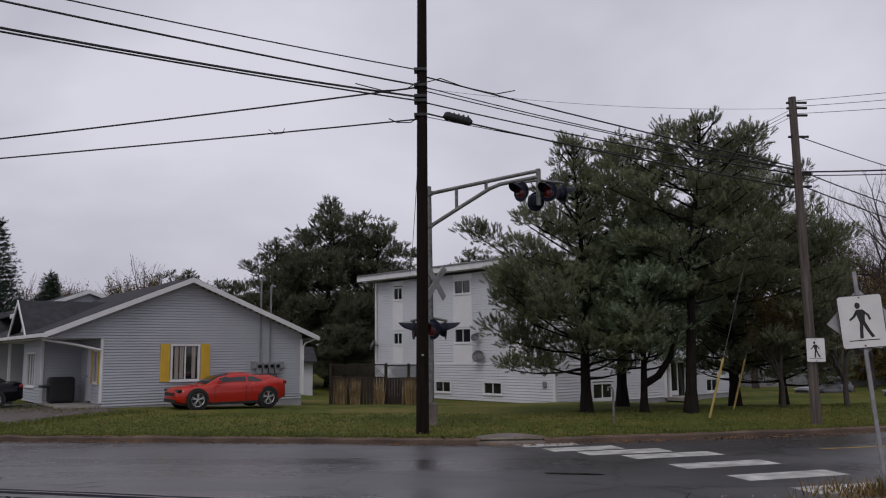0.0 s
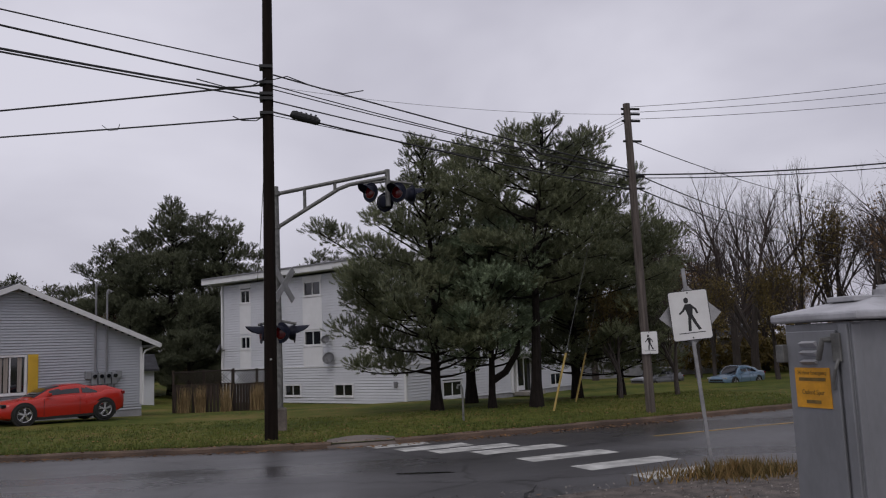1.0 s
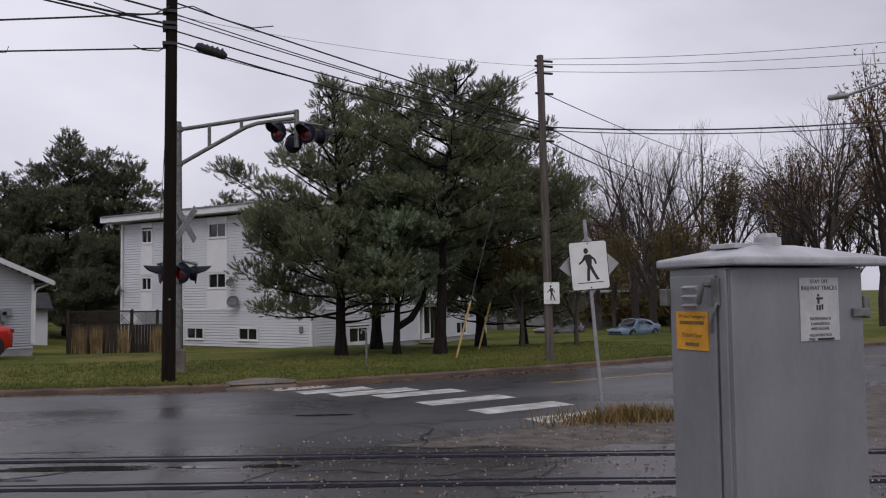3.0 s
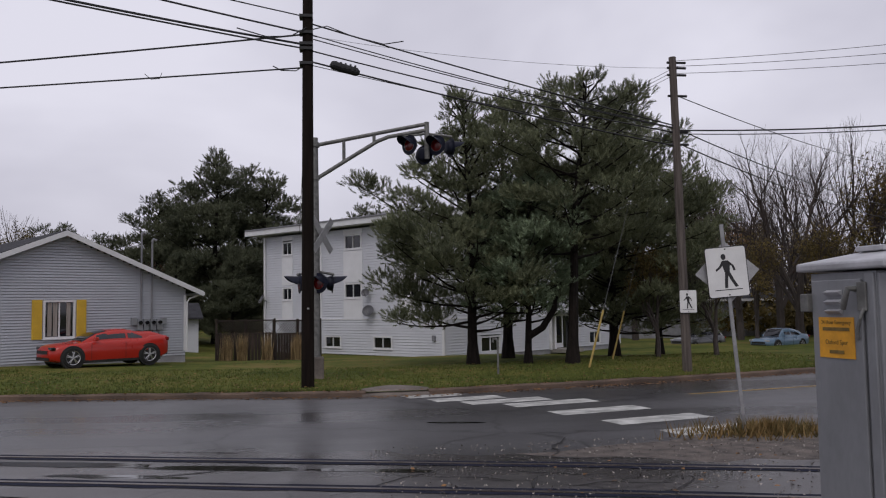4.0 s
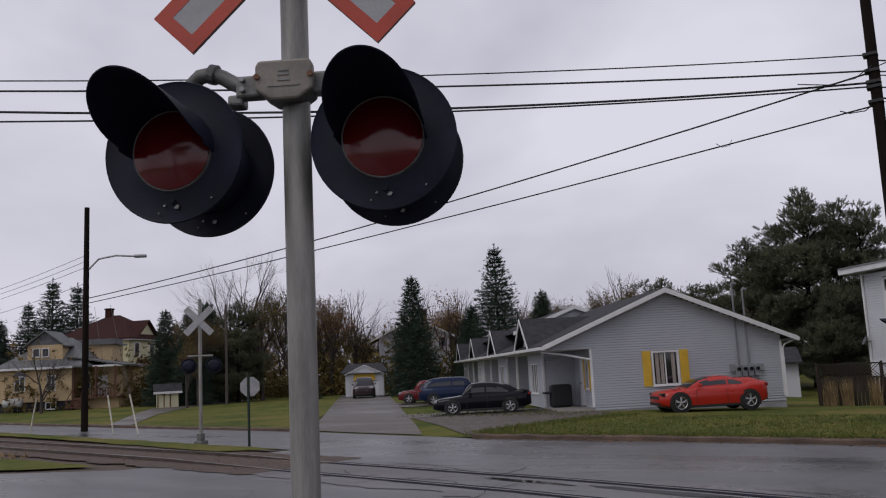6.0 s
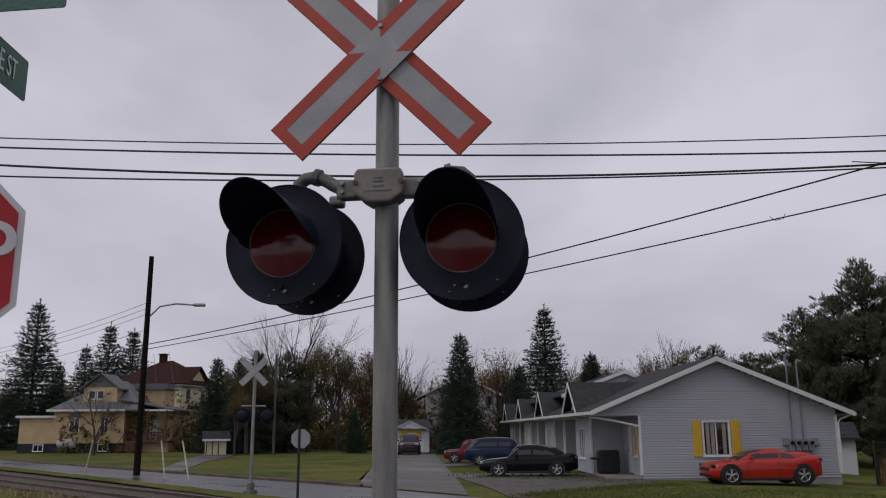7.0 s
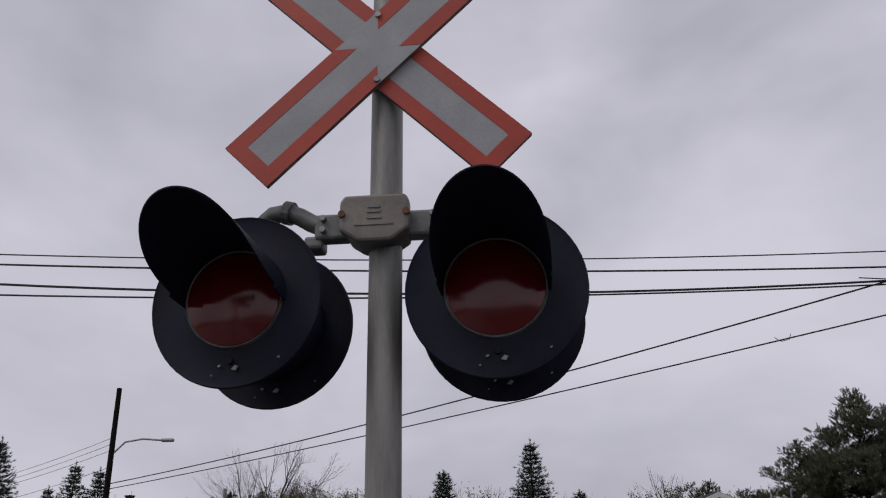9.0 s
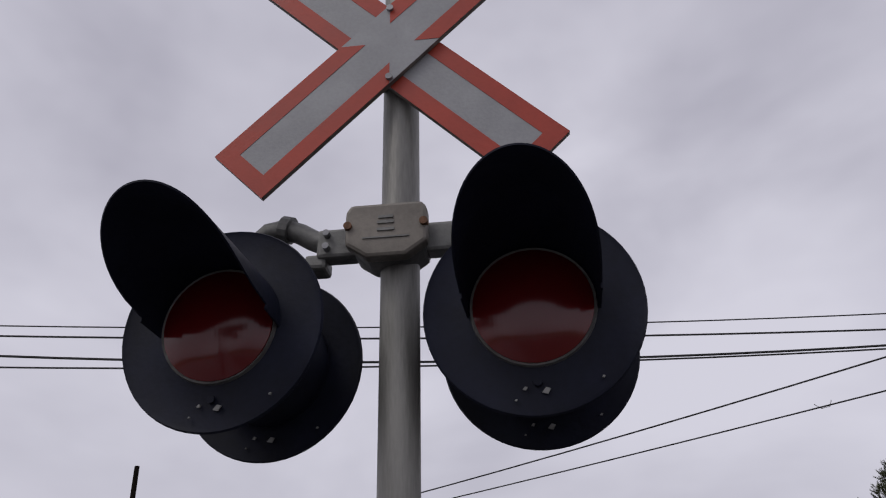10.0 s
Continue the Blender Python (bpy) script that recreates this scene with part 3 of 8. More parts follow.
def drape(name, front, back, nu, nv, lift, mat, label, category):
    """A sheet between two lines of plan points that follows the ground."""
    def along(line, a):
        seg = [math.dist(p, q) for p, q in zip(line, line[1:])]
        t = a * sum(seg)
        for (p, q), s in zip(zip(line, line[1:]), seg):
            if t <= s + 1e-9:
                return Vector(p).lerp(Vector(q), t / s)
            t -= s
        return Vector(line[-1])
    verts, faces = [], []
    for i in range(nu + 1):
        f, b = along(front, i / nu), along(back, i / nu)
        for j in range(nv + 1):
            p = f.lerp(b, (j / nv) ** 1.6)
            verts.append((p.x, p.y, terrain(p.x, p.y) + lift))
    for i in range(nu):
        for j in range(nv):
            a = i * (nv + 1) + j
            faces.append((a, a + nv + 1, a + nv + 2, a + 1))
    ob = from_arrays(name, verts, faces, mat)
    ob.data.polygons.foreach_set("use_smooth", [True] * len(faces))
    return tagged(ob, label, category, kind="structure")


g = bmesh.new()
ring = [-3000, -900, -300, -120, -40, 0, 40, 120, 300, 900, 3000]
gv = [[g.verts.new((x, y + 20, -0.9)) for y in ring] for x in ring]
for i in range(len(ring) - 1):
    for j in range(len(ring) - 1):
        g.faces.new((gv[i][j], gv[i + 1][j], gv[i + 1][j + 1], gv[i][j + 1]))
tagged(finish("ground", g, M["grass"]), "dull green grass ground reaching to the horizon", "ground", kind="structure")

road_outline = [(-140, 51.9)] + [(x, y + 0.08) for x, y in zip(KX[1:-1], KY[1:-1])] + [(120, 50.08), (120, 43), (40, 21.6), (7.8, 13.1), (40, -3), (40, -50), (-70, -50), (-70, -4), (-21.3, 11.1), (-17.5, 12.6), (-16.2, 17.4), (-45.7, 24.8), (-140, 46.5)]
flat("road", road_outline, 0.0, M["asphalt"], "wet dark grey asphalt road with cracks", "road")
flat("gravel_verge", [(0.9, 11.2), (2.0, 11.35), (4.77, 12.0), (6.4, 12.8), (7.8, 13.1), (40, 21.6), (60, 26), (60, -30), (3, -30), (1.4, 5)], 0.006, M["gravel"], "brown wet gravel shoulder beside the tracks", "gravel", jitter=0.22, step=0.4)
flat("railway_bed", [(-14.5, 18.2), (-15, 10), (-70, -6), (-140, -6), (-140, 51), (-60, 29)], -0.03, M["ballast"], "brown earth and ballast beside the track", "railway bed")
drape("lawn_front", list(zip(KX[4:], KY[4:])), [(-60, 75), (-40, 130), (-8, 150), (10, 150), (50, 150), (160, 140)], 150, 44, 0.0, M["grass"], "patchy green lawn with fallen leaves in front of the buildings", "lawn")
drape("lawn_side", KERB_L, [(-220, 120), (-160, 170), (-100, 170), (-75, 110), (-66, 84), (-60.5, 75.2)], 60, 40, 0.0, M["grass"], "green lawn beside the driveway lane", "lawn")
drape("driveway_lane", [(-20.8, 23.55), (-18.0, 22.7), (-14.6, 21.75)], [(-52.2, 64), (-48.5, 64), (-45.0, 62.0)], 24, 60, 0.03, M["asphalt_old"], "worn grey asphalt driveway lane with patches", "driveway")
flat("grass_verge", [(-16.5, 17.2), (-45.7, 24.6), (-140, 46.4), (-140, 41), (-70, 28.6), (-35, 20.9), (-18.2, 16.4)], 0.05, M["grass"], "narrow strip of grass between track and road", "grass verge", jitter=0.15, step=0.5)
flat("grass_bank", [(-18.8, 12.9), (-35, 16.0), (-70, 23), (-140, 38), (-140, -4), (-70, -4), (-22.0, 11.4)], 0.03, M["grass"], "rough grass below the railway track", "grass bank", jitter=0.2, step=0.5)


drape("side_lane", [(-37.3, 26.7), (-48.0, 36.5), (-57.2, 45.5), (-62.8, 58.0)], [(-35.0, 26.3), (-44.6, 35.6), (-53.9, 46.5), (-58, 58.5)], 30, 6, 0.03, M["asphalt_old"], "narrow grey lane leading up to the far houses", "driveway")


def sweep_kerb(name, line, label):
    bm = bmesh.new()
    rows = []
    prof = [(-0.02, -0.05), (-0.02, 0.09), (0.02, 0.125), (0.13, 0.125), (0.16, 0.10), (0.16, -0.05)]
    fine = []
    for (a, b) in zip(line, line[1:]):
        n = max(1, min(60, int(math.dist(a, b) / 0.45)))
        fine += [Vector(a).lerp(Vector(b), k / n) for k in range(n)]
    fine.append(Vector(line[-1]))
    for i, p in enumerate(fine):
        d = (fine[min(i + 1, len(fine) - 1)] - fine[max(i - 1, 0)]).normalized()
        nrm = Vector((-d.y, d.x))
        w = 0.02 * noise.noise((p.x * 1.3, p.y * 1.3, 1)) - 0.02 * max(0, noise.noise((p.x * 3, p.y * 3, 4)))
        rows.append([bm.verts.new((p.x + nrm.x * (o + w), p.y + nrm.y * (o + w), h + (w * 1.2 if h > 0 else 0))) for o, h in prof])
    for a, b in zip(rows, rows[1:]):
        for k in range(len(prof) - 1):
            bm.faces.new((a[k], b[k], b[k + 1], a[k + 1]))
    bm.faces.new(rows[0])
    bm.faces.new(rows[-1][::-1])
    bmesh.ops.recalc_face_normals(bm, faces=bm.faces)
    return tagged(finish(name, bm, M["kerb"]), label, "kerb", kind="structure")


sweep_kerb("kerb_west", [(-12.0, 21.3)] + KERB_R[:5], "worn brown concrete kerb along the lawn")
sweep_kerb("kerb_east", KERB_R[5:], "worn brown concrete kerb along the side street")
sweep_kerb("kerb_far", KERB_L, "low concrete kerb of the far lawn")
bm = bmesh.new()
rows = []
for k in range(9):
    x = 0.72 + 1.5 * k / 8
    y0 = kerb_y(x)
    dip = 0.02 * noise.noise((x * 2, 3, 1))
    e = 0.25 + 0.75 * math.sin(math.pi * (k + 0.6) / 9.2)
    rows.append([bm.verts.new((x, y0 - 0.10 * e, -0.03)), bm.verts.new((x, y0 - 0.06 * e, 0.05)), bm.verts.new((x, y0 + 0.16, 0.125 + dip)), bm.verts.new((x, y0 + 0.5 * e, terrain(x, y0 + 0.5 * e) + 0.045 + dip)), bm.verts.new((x, y0 + 1.15 * e, terrain(x, y0 + 1.15 * e) + 0.03)), bm.verts.new((x, y0 + 1.2 * e, 0.0))])
for a, b in zip(rows, rows[1:]):
    for k in range(5):
        bm.faces.new((a[k], b[k], b[k + 1], a[k + 1]))
bmesh.ops.recalc_face_normals(bm, faces=bm.faces)
tagged(finish("kerb_ramp", bm, M["kerb_pad"]), "worn concrete kerb ramp with dead leaves", "kerb ramp", kind="structure")

# crosswalk bars
cw = empty("crosswalk", Matrix(), "worn white ladder crosswalk painted on wet asphalt", "crosswalk", kind="structure")
for cx, cy, ln in ((2.25, 18.95, 1.3), (2.9, 18.15, 1.6), (3.62, 17.55, 1.85), (4.42, 16.95, 1.9), (4.97, 15.6, 1.9), (5.54, 14.24, 1.9), (6.05, 12.98, 1.9)):
    bm = bmesh.new()
    a, b = Vector((0.96, 0.28, 0)), Vector((-0.28, 0.96, 0))
    top = []
    for i in range(13):
        s = (i / 12 - 0.5) * ln
        wv = 0.03 * noise.noise((cx * 3 + i * 0.9, cy, 2))
        top.append((Vector((cx, cy, 0.004)) + a * s - b * (0.31 + wv), Vector((cx, cy, 0.004)) + a * s + b * (0.31 - wv)))
    vs = [(bm.verts.new(p), bm.verts.new(q)) for p, q in top]
    for (p, q), (r, s) in zip(vs, vs[1:]):
        bm.faces.new((p, r, s, q))
    part("bar", bm, M["paint_line"], cw)
for nm, p, q, mt, lab in (("stop_line", (-16.2, 16.9), (-14.7, 19.6), "paint_line", "faded white stop line on the road"), ("centre_line", (7.6, 17.7), (60, 30.9), "paint_yellow", "faded yellow centre line on the side street")):
    d = (Vector(q) - Vector(p)).normalized() * 0.06
    bm = bmesh.new()
    bm.faces.new([bm.verts.new((x, y, 0.005)) for x, y in ((p[0] - d.y, p[1] + d.x), (p[0] + d.y, p[1] - d.x), (q[0] + d.y, q[1] - d.x), (q[0] - d.y, q[1] + d.x))])
    for f in bm.faces:
        f.normal_update()
        if f.normal.z < 0:
            f.normal_flip()
    tagged(finish(nm, bm, M[mt]), lab, "road marking", kind="structure")

# railway track
RAIL = [(-140, 43.0), (-70, 26.4), (-35, 19.2), (-17.6, 15.75), (-12.6, 14.75), (-5.57, 13.05), (-0.71, 11.6), (3.1, 10.5), (5.5, 9.75), (12, 7.6), (40, -1.5)]


def shifted(line, o):
    out = []
    for i, p in enumerate(line):
        d = (Vector(line[min(i + 1, len(line) - 1)]) - Vector(line[max(i - 1, 0)])).normalized()
        out.append((p[0] - d.y * o, p[1] + d.x * o))
    return out


def band(name, line, w, z, mat, label, category, n=8, rag=0.0):
    bm = bmesh.new()
    fine = []
    for a, b in zip(line, line[1:]):
        m_ = max(1, min(60, int(math.dist(a, b) / 0.4))) if rag else 1
        fine += [Vector(a).lerp(Vector(b), k / m_) for k in range(m_)]
    fine.append(Vector(line[-1]))
    rows = []
    for i, p in enumerate(fine):
        d = (fine[min(i + 1, len(fine) - 1)] - fine[max(i - 1, 0)]).normalized()
        nr = Vector((-d.y, d.x))
        ra, rb = rag * noise.noise((p.x * 1.7, p.y, 3)), rag * noise.noise((p.x * 1.7, p.y, 9))
        rows.append((bm.verts.new((p.x + nr.x * (w / 2 + ra), p.y + nr.y * (w / 2 + ra), z)), bm.verts.new((p.x - nr.x * (w / 2 + rb), p.y - nr.y * (w / 2 + rb), z))))
    for a, b in zip(rows, rows[1:]):
        bm.faces.new((a[0], a[1], b[1], b[0]))
    return tagged(finish(name, bm, mat), label, category, kind="structure")


band("track_crossing_surface", shifted(RAIL[4:], -0.85), 2.9, 0.010, M["crossing"], "dark broken wet asphalt round the rails", "road surface", rag=0.5)
band("ballast_bed", shifted(RAIL[:5], -0.72), 3.4, 0.014, M["ballast"], "brown stone ballast under the track", "ballast", rag=0.3)
for off in (0.0, -1.5):
    for side in (-1, 1):
        band("flangeway", shifted(RAIL[4:], off + side * 0.095), 0.12, 0.016, M["black_in"], "dark groove along the rail", "flangeway", rag=0.05)
track = empty("railway_track", Matrix(), "old rusty railway track set into the road", "railway track", kind="structure")
for off in (0.0, -1.5):
    bm = bmesh.new()
    rows = []
    for p in shifted(RAIL, off):
        z = 0.022 if p[0] > -16 else 0.10
        rows.append((Vector((p[0], p[1], z))))
    for a, b in zip(rows, rows[1:]):
        d = (b - a).normalized()
        nr = Vector((-d.y, d.x, 0)) * 0.035
        vs = [bm.verts.new(v) for v in (a + nr, a - nr, b - nr, b + nr)]
        lo = [bm.verts.new(v - Vector((0, 0, 0.12))) for v in (a + nr, a - nr, b - nr, b + nr)]
        bm.faces.new(vs)
        bm.faces.new((vs[1], lo[1], lo[2], vs[2]))
        bm.faces.new((vs[0], vs[3], lo[3], lo[0]))
    part("rail", bm, M["rail_head"], track)
def grass_strip(a, b, w):
    d = (Vector(b) - Vector(a)).normalized()
    n = Vector((-d.y, d.x)) * w / 2
    a, b = Vector(a), Vector(b)
    return [tuple(a - n), tuple(b - n)], [tuple(a + n), tuple(b + n)]


for a, b, w in (((-23.0, 28.2), (-14.6, 33.6), 2.9), ((-29.7, 37.1), (-20.3, 43.5), 2.7), ((-33.2, 39.7), (-23.8, 46.1), 2.7)):
    fr, bk_ = grass_strip(a, b, w)
    drape("parking_pad", fr, bk_, 14, 4, 0.034, M["asphalt_old"], "worn asphalt parking pad with grass on both sides", "driveway")
drape("parking_apron", [(-12.7, 21.4), (-10.6, 29.7)], [(-22.0, 31.0), (-14.3, 33.0)], 24, 24, 0.026, M["gravel"], "dark worn gravel parking surface before the porch", "driveway")
tie = None
fine_tie = [Vector((-17.5, 15.1)).lerp(Vector((-60, 24.0)), k / 70) for k in range(70)]
for p in fine_tie:
    ang = math.degrees(math.atan2(8.9, -42.5)) + 90
    if tie is None:
        tie = part("sleeper", bx(((0, 0, 0), (2.5, 0.22, 0.14))), M["bark_grey"], track)
        tie.matrix_local = pose(p.x - 0.1, p.y - 0.25, -0.062, 0, 0, ang)
    else:
        t2 = tie.copy()
        scene.collection.objects.link(t2)
        t2.matrix_local = pose(p.x - 0.1, p.y - 0.25, -0.062, 0, 0, ang)


def blades(name, places, hmin, hmax, width, mat, label, category, lean=0.5, per=3, seed=1):
    """Short upright blades in tufts, as one object."""
    rnd = random.Random(seed)
    verts, faces = [], []
    for x, y, z in places:
        for _ in range(per):
            a, h = rnd.uniform(0, 6.283), rnd.uniform(hmin, hmax)
            bx_, by_ = x + rnd.uniform(-0.06, 0.06), y + rnd.uniform(-0.06, 0.06)
            dx, dy = math.cos(a) * width, math.sin(a) * width
            lx, ly = rnd.uniform(-lean, lean) * h, rnd.uniform(-lean, lean) * h
            k = len(verts)
            verts += [(bx_ - dx, by_ - dy, z), (bx_ + dx, by_ + dy, z), (bx_ + lx, by_ + ly, z + h)]
            faces.append((k, k + 1, k + 2))
    return tagged(from_arrays(name, verts, faces, mat), label, category, kind="stuff")


rnd = random.Random(5)
spots = []
for _ in range(16000):
    x = rnd.uniform(-12, 16)
    y = kerb_y(x) + 0.15 + 9 * rnd.random() ** 1.8
    if 0.65 < x < 2.3 and y < kerb_y(x) + 1.1:
        continue
    spots.append((x, y, terrain(x, y) - 0.005))
blades("lawn_blades", spots, 0.03, 0.075, 0.012, M["grass_blade"], "short uneven lawn grass blades", "grass", per=3)
spots = [(x, kerb_y(x) + rnd.uniform(0.1, 0.3), 0.1) for x in (rnd.uniform(-12, 16) for _ in range(1500)) if not 0.6 < x < 2.35]
blades("kerb_grass", spots, 0.05, 0.13, 0.012, M["grass_blade"], "longer grass growing along the kerb", "grass", per=3, seed=3)
spots = []
for _ in range(620):
    a, r = rnd.uniform(0, 6.283), abs(rnd.gauss(0, 0.5))
    spots.append((6.35 + math.cos(a) * r * 1.45 + 0.2, 12.35 + math.sin(a) * r * 0.6, 0.0))
blades("weed_patch", spots, 0.05, 0.27, 0.012, M["weeds"], "dried brown and green weeds round the sign post", "weeds", lean=0.7, per=3, seed=4)
spots = []
for _ in range(700):
    a = rnd.random()
    x = -24 - 40 * a
    spots.append((x, 13.6 - (x + 24) * 0.19 + rnd.uniform(-0.8, 0.8), 0.03))
blades("track_weeds", spots, 0.08, 0.25, 0.015, M["dry_grass"], "dry weeds beside the ballast", "weeds", lean=0.6, per=3, seed=8)


spots = []
for _ in range(900):
    a = rnd.random()
    x, y = -12.5 + 1.9 * a + rnd.gauss(0, 0.35), 21.6 + 8.1 * a + rnd.gauss(0, 0.3)
    spots.append((x, y, terrain(x, y) + 0.02))
for _ in range(500):
    x, y = rnd.uniform(-21, -12.5), rnd.uniform(29.0, 33.0)
    spots.append((x, y, terrain(x, y) + 0.02))
blades("drive_edge_grass", spots, 0.04, 0.12, 0.014, M["grass_blade"], "uneven grass growing into the gravel edge", "grass", per=3, seed=21)


def litter(name, places, size, mat, label, seed):
    rnd2 = random.Random(seed)
    verts, faces = [], []
    for x, y, z in places:
        a, s = rnd2.uniform(0, 6.283), size * rnd2.uniform(0.6, 1.3)
        k = len(verts)
        for i, q in enumerate((0, 1.3, 3.0, 4.6)):
            verts.append((x + math.cos(a + q) * s, y + math.sin(a + q) * s * 0.7, z + rnd2.uniform(0, 0.025)))
        faces.append((k, k + 1, k + 2, k + 3))
    return tagged(from_arrays(name, verts, faces, mat), label, "fallen leaves", kind="stuff")


pl = []
for _ in range(4200):
    x = rnd.uniform(-12, 20)
    y = kerb_y(x) + (rnd.uniform(-0.45, 0.1) if rnd.random() < 0.45 else abs(rnd.gauss(0, 5)))
    pl.append((x, y, (0.006 if y < kerb_y(x) else terrain(x, y) + 0.02)))
for _ in range(260):
    pl.append((rnd.uniform(-4, 2.2), 30 + rnd.gauss(3, 1.2), terrain(-1, 33) + 0.04))
for _ in range(60):
    pl.append((rnd.uniform(1, 8), rnd.uniform(7.5, 12.0), 0.02))
for _ in range(1100):
    x = rnd.uniform(-46, -13)
    pl.append((x, float(np.interp(x, [q[0] for q in RAIL], [q[1] for q in RAIL])) - 0.75 + rnd.gauss(0, 1.1), 0.05))
litter("leaf_litter", pl, 0.034, M["leaf_litter"], "scattered brown and orange fallen leaves", 7)

# cracks and puddles in the crossing, pebbles on the verge
rc = random.Random(23)
bm = bmesh.new()
for k in range(34):
    x = rc.uniform(-12.5, 3.0)
    y = float(np.interp(x, [p[0] for p in RAIL], [p[1] for p in RAIL])) - rc.choice((rc.uniform(0.15, 1.35), rc.uniform(1.65, 2.3), rc.uniform(-0.6, -0.2)))
    a = rc.uniform(-0.5, 0.25) if rc.random() < 0.7 else rc.uniform(-1.6, 1.6)
    prev = None
    n = rc.randint(4, 11)
    for i in range(n):
        w = rc.uniform(0.008, 0.032) * (1 - abs(2 * i / (n - 1) - 1) * 0.8)
        row = [bm.verts.new((x - math.sin(a) * w, y + math.cos(a) * w, 0.0145)), bm.verts.new((x + math.sin(a) * w, y - math.cos(a) * w, 0.0145))]
        if prev:
            bm.faces.new((prev[0], prev[1], row[1], row[0]))
        prev = row
        st_ = rc.uniform(0.12, 0.3)
        x, y, a = x + math.cos(a) * st_, y + math.sin(a) * st_, a + rc.uniform(-0.5, 0.5)
tagged(finish("road_cracks", bm, M["crack"]), "dark open cracks in the crossing asphalt", "road cracks", kind="stuff")
for cx, cy, rx, ry in ((-3.6, 12.0, 1.5, 0.16), (-1.2, 11.2, 1.1, 0.14), (-6.5, 12.75, 1.3, 0.13), (0.6, 10.7, 0.8, 0.10), (-2.4, 10.95, 0.9, 0.10), (2.1, 14.6, 0.55, 0.10)):
    bm = bmesh.new()
    vs = []
    for k in range(28):
        a = 2 * math.pi * k / 28
        r_ = 1 + 0.35 * noise.noise((cx + math.cos(a) * 1.5, cy + math.sin(a) * 1.5, 5)) + 0.2 * noise.noise((math.cos(a) * 4, math.sin(a) * 4, cx))
        px, py = math.cos(a) * rx * r_, math.sin(a) * ry * r_
        vs.append(bm.verts.new((cx + px * 0.96 + py * 0.28, cy - px * 0.28 + py * 0.96, 0.0135 if cy < 14 else 0.004)))
    bm.faces.new(vs)
    tagged(finish("puddle", bm, M["puddle"]), "thin dark puddle of rain water", "puddle", kind="structure")
litter("pebbles", [(rnd.uniform(0.6, 9), rnd.uniform(7.0, 12.3), 0.008) for _ in range(2600)], 0.014, M["pebble"], "small grey stones on the gravel verge", 19)["category"] = "gravel"

# ---- crossing signal beside the camera ----
U_X = Vector((0.880, 0.475, 0)).normalized()
MAST = Vector((-1.712, 1.555, 0))


def signal_lamp(parent, m, hood=0.475, disc_r=0.303):
    """Lamp with a round background, hood, lens and barrel, facing local -y; m places the disc's centre."""
    lamp = part("lamp", bmesh.new(), M["black"], parent)
    me = lamp.data
    bm = bmesh.new()
    # background disc, slightly dished, with a rolled rim
    rings = lathe(bm, [(0.165, -0.004), (0.20, 0.0), (disc_r - 0.012, 0.006), (disc_r, 0.0), (disc_r + 0.004, 0.008), (disc_r, 0.016), (disc_r - 0.015, 0.014), (0.13, 0.010)], 56, m)
    # barrel behind the disc
    lathe(bm, [(0.195, 0.008), (0.20, 0.06), (0.176, 0.125), (0.155, 0.15), (0.10, 0.165), (0.0, 0.168)], 40, m)
    bmesh.ops.recalc_face_normals(bm, faces=bm.faces)
    bm.to_mesh(me)
    bm.free()
    me.polygons.foreach_set("use_smooth", [True] * len(me.polygons))
    me.set_sharp_from_angle(angle=radians(35))
    # hood: a tapered tunnel, long above and cut back below
    bm = bmesh.new()
    inner, outer, n = [], [], 40
    for k in range(n + 1):
        a = radians(-6 + 192 * k / n)
        ln = hood * (0.22 + 0.78 * max(0.0, math.sin(a)) ** 0.55)
        for lst, rr in ((inner, 0.178), (outer, 0.183)):
            row = []
            for s in (0.0, 0.35, 0.7, 1.0):
                r = rr * (1 + 0.02 * s)
                row.append(bm.verts.new(m @ Vector((r * math.cos(a), -0.002 - ln * s, r * math.sin(a) + 0.01 * s))))
            lst.append(row)
    for k in range(n):
        for s in range(3):
            bm.faces.new((outer[k][s], outer[k + 1][s], outer[k + 1][s + 1], outer[k][s + 1])).material_index = 0
            bm.faces.new((inner[k][s], inner[k][s + 1], inner[k + 1][s + 1], inner[k + 1][s])).material_index = 1
        bm.faces.new((outer[k][3], outer[k + 1][3], inner[k + 1][3], inner[k][3]))
    for k in (0, n):
        for s in range(3):
            bm.faces.new((outer[k][s], outer[k][s + 1], inner[k][s + 1], inner[k][s]))
    part("hood", bm, [M["black"], M["black_in"]], lamp, "black sheet-metal hood", smooth=True)
    bm = bmesh.new()
    rings = lathe(bm, [(0.166, -0.006), (0.165, -0.014), (0.13, -0.026), (0.09, -0.035), (0.045, -0.040), (0.006, -0.041)], 44, m)
    disc_cap(bm, rings[-1])
    bmesh.ops.recalc_face_normals(bm, faces=bm.faces)
    part("lens", bm, M["lens"], lamp, "round dark red glass lens", smooth=True)
    bm = bmesh.new()
    lathe(bm, [(0.165, -0.010), (0.172, -0.014), (0.175, -0.002)], 44, m)
    part("lens_ring", bm, M["cast"], lamp, "thin grey metal ring", smooth=True)
    return lamp


def lamp_frame(at, axis_out):
    """Local -y along axis_out."""
    y = -Vector((axis_out[0], axis_out[1], 0)).normalized()
    z = Vector((0, 0, 1))
    x = y.cross(z)
    f = Matrix((x, y, z)).transposed().to_4x4()
    f.translation = Vector(at)
    return f


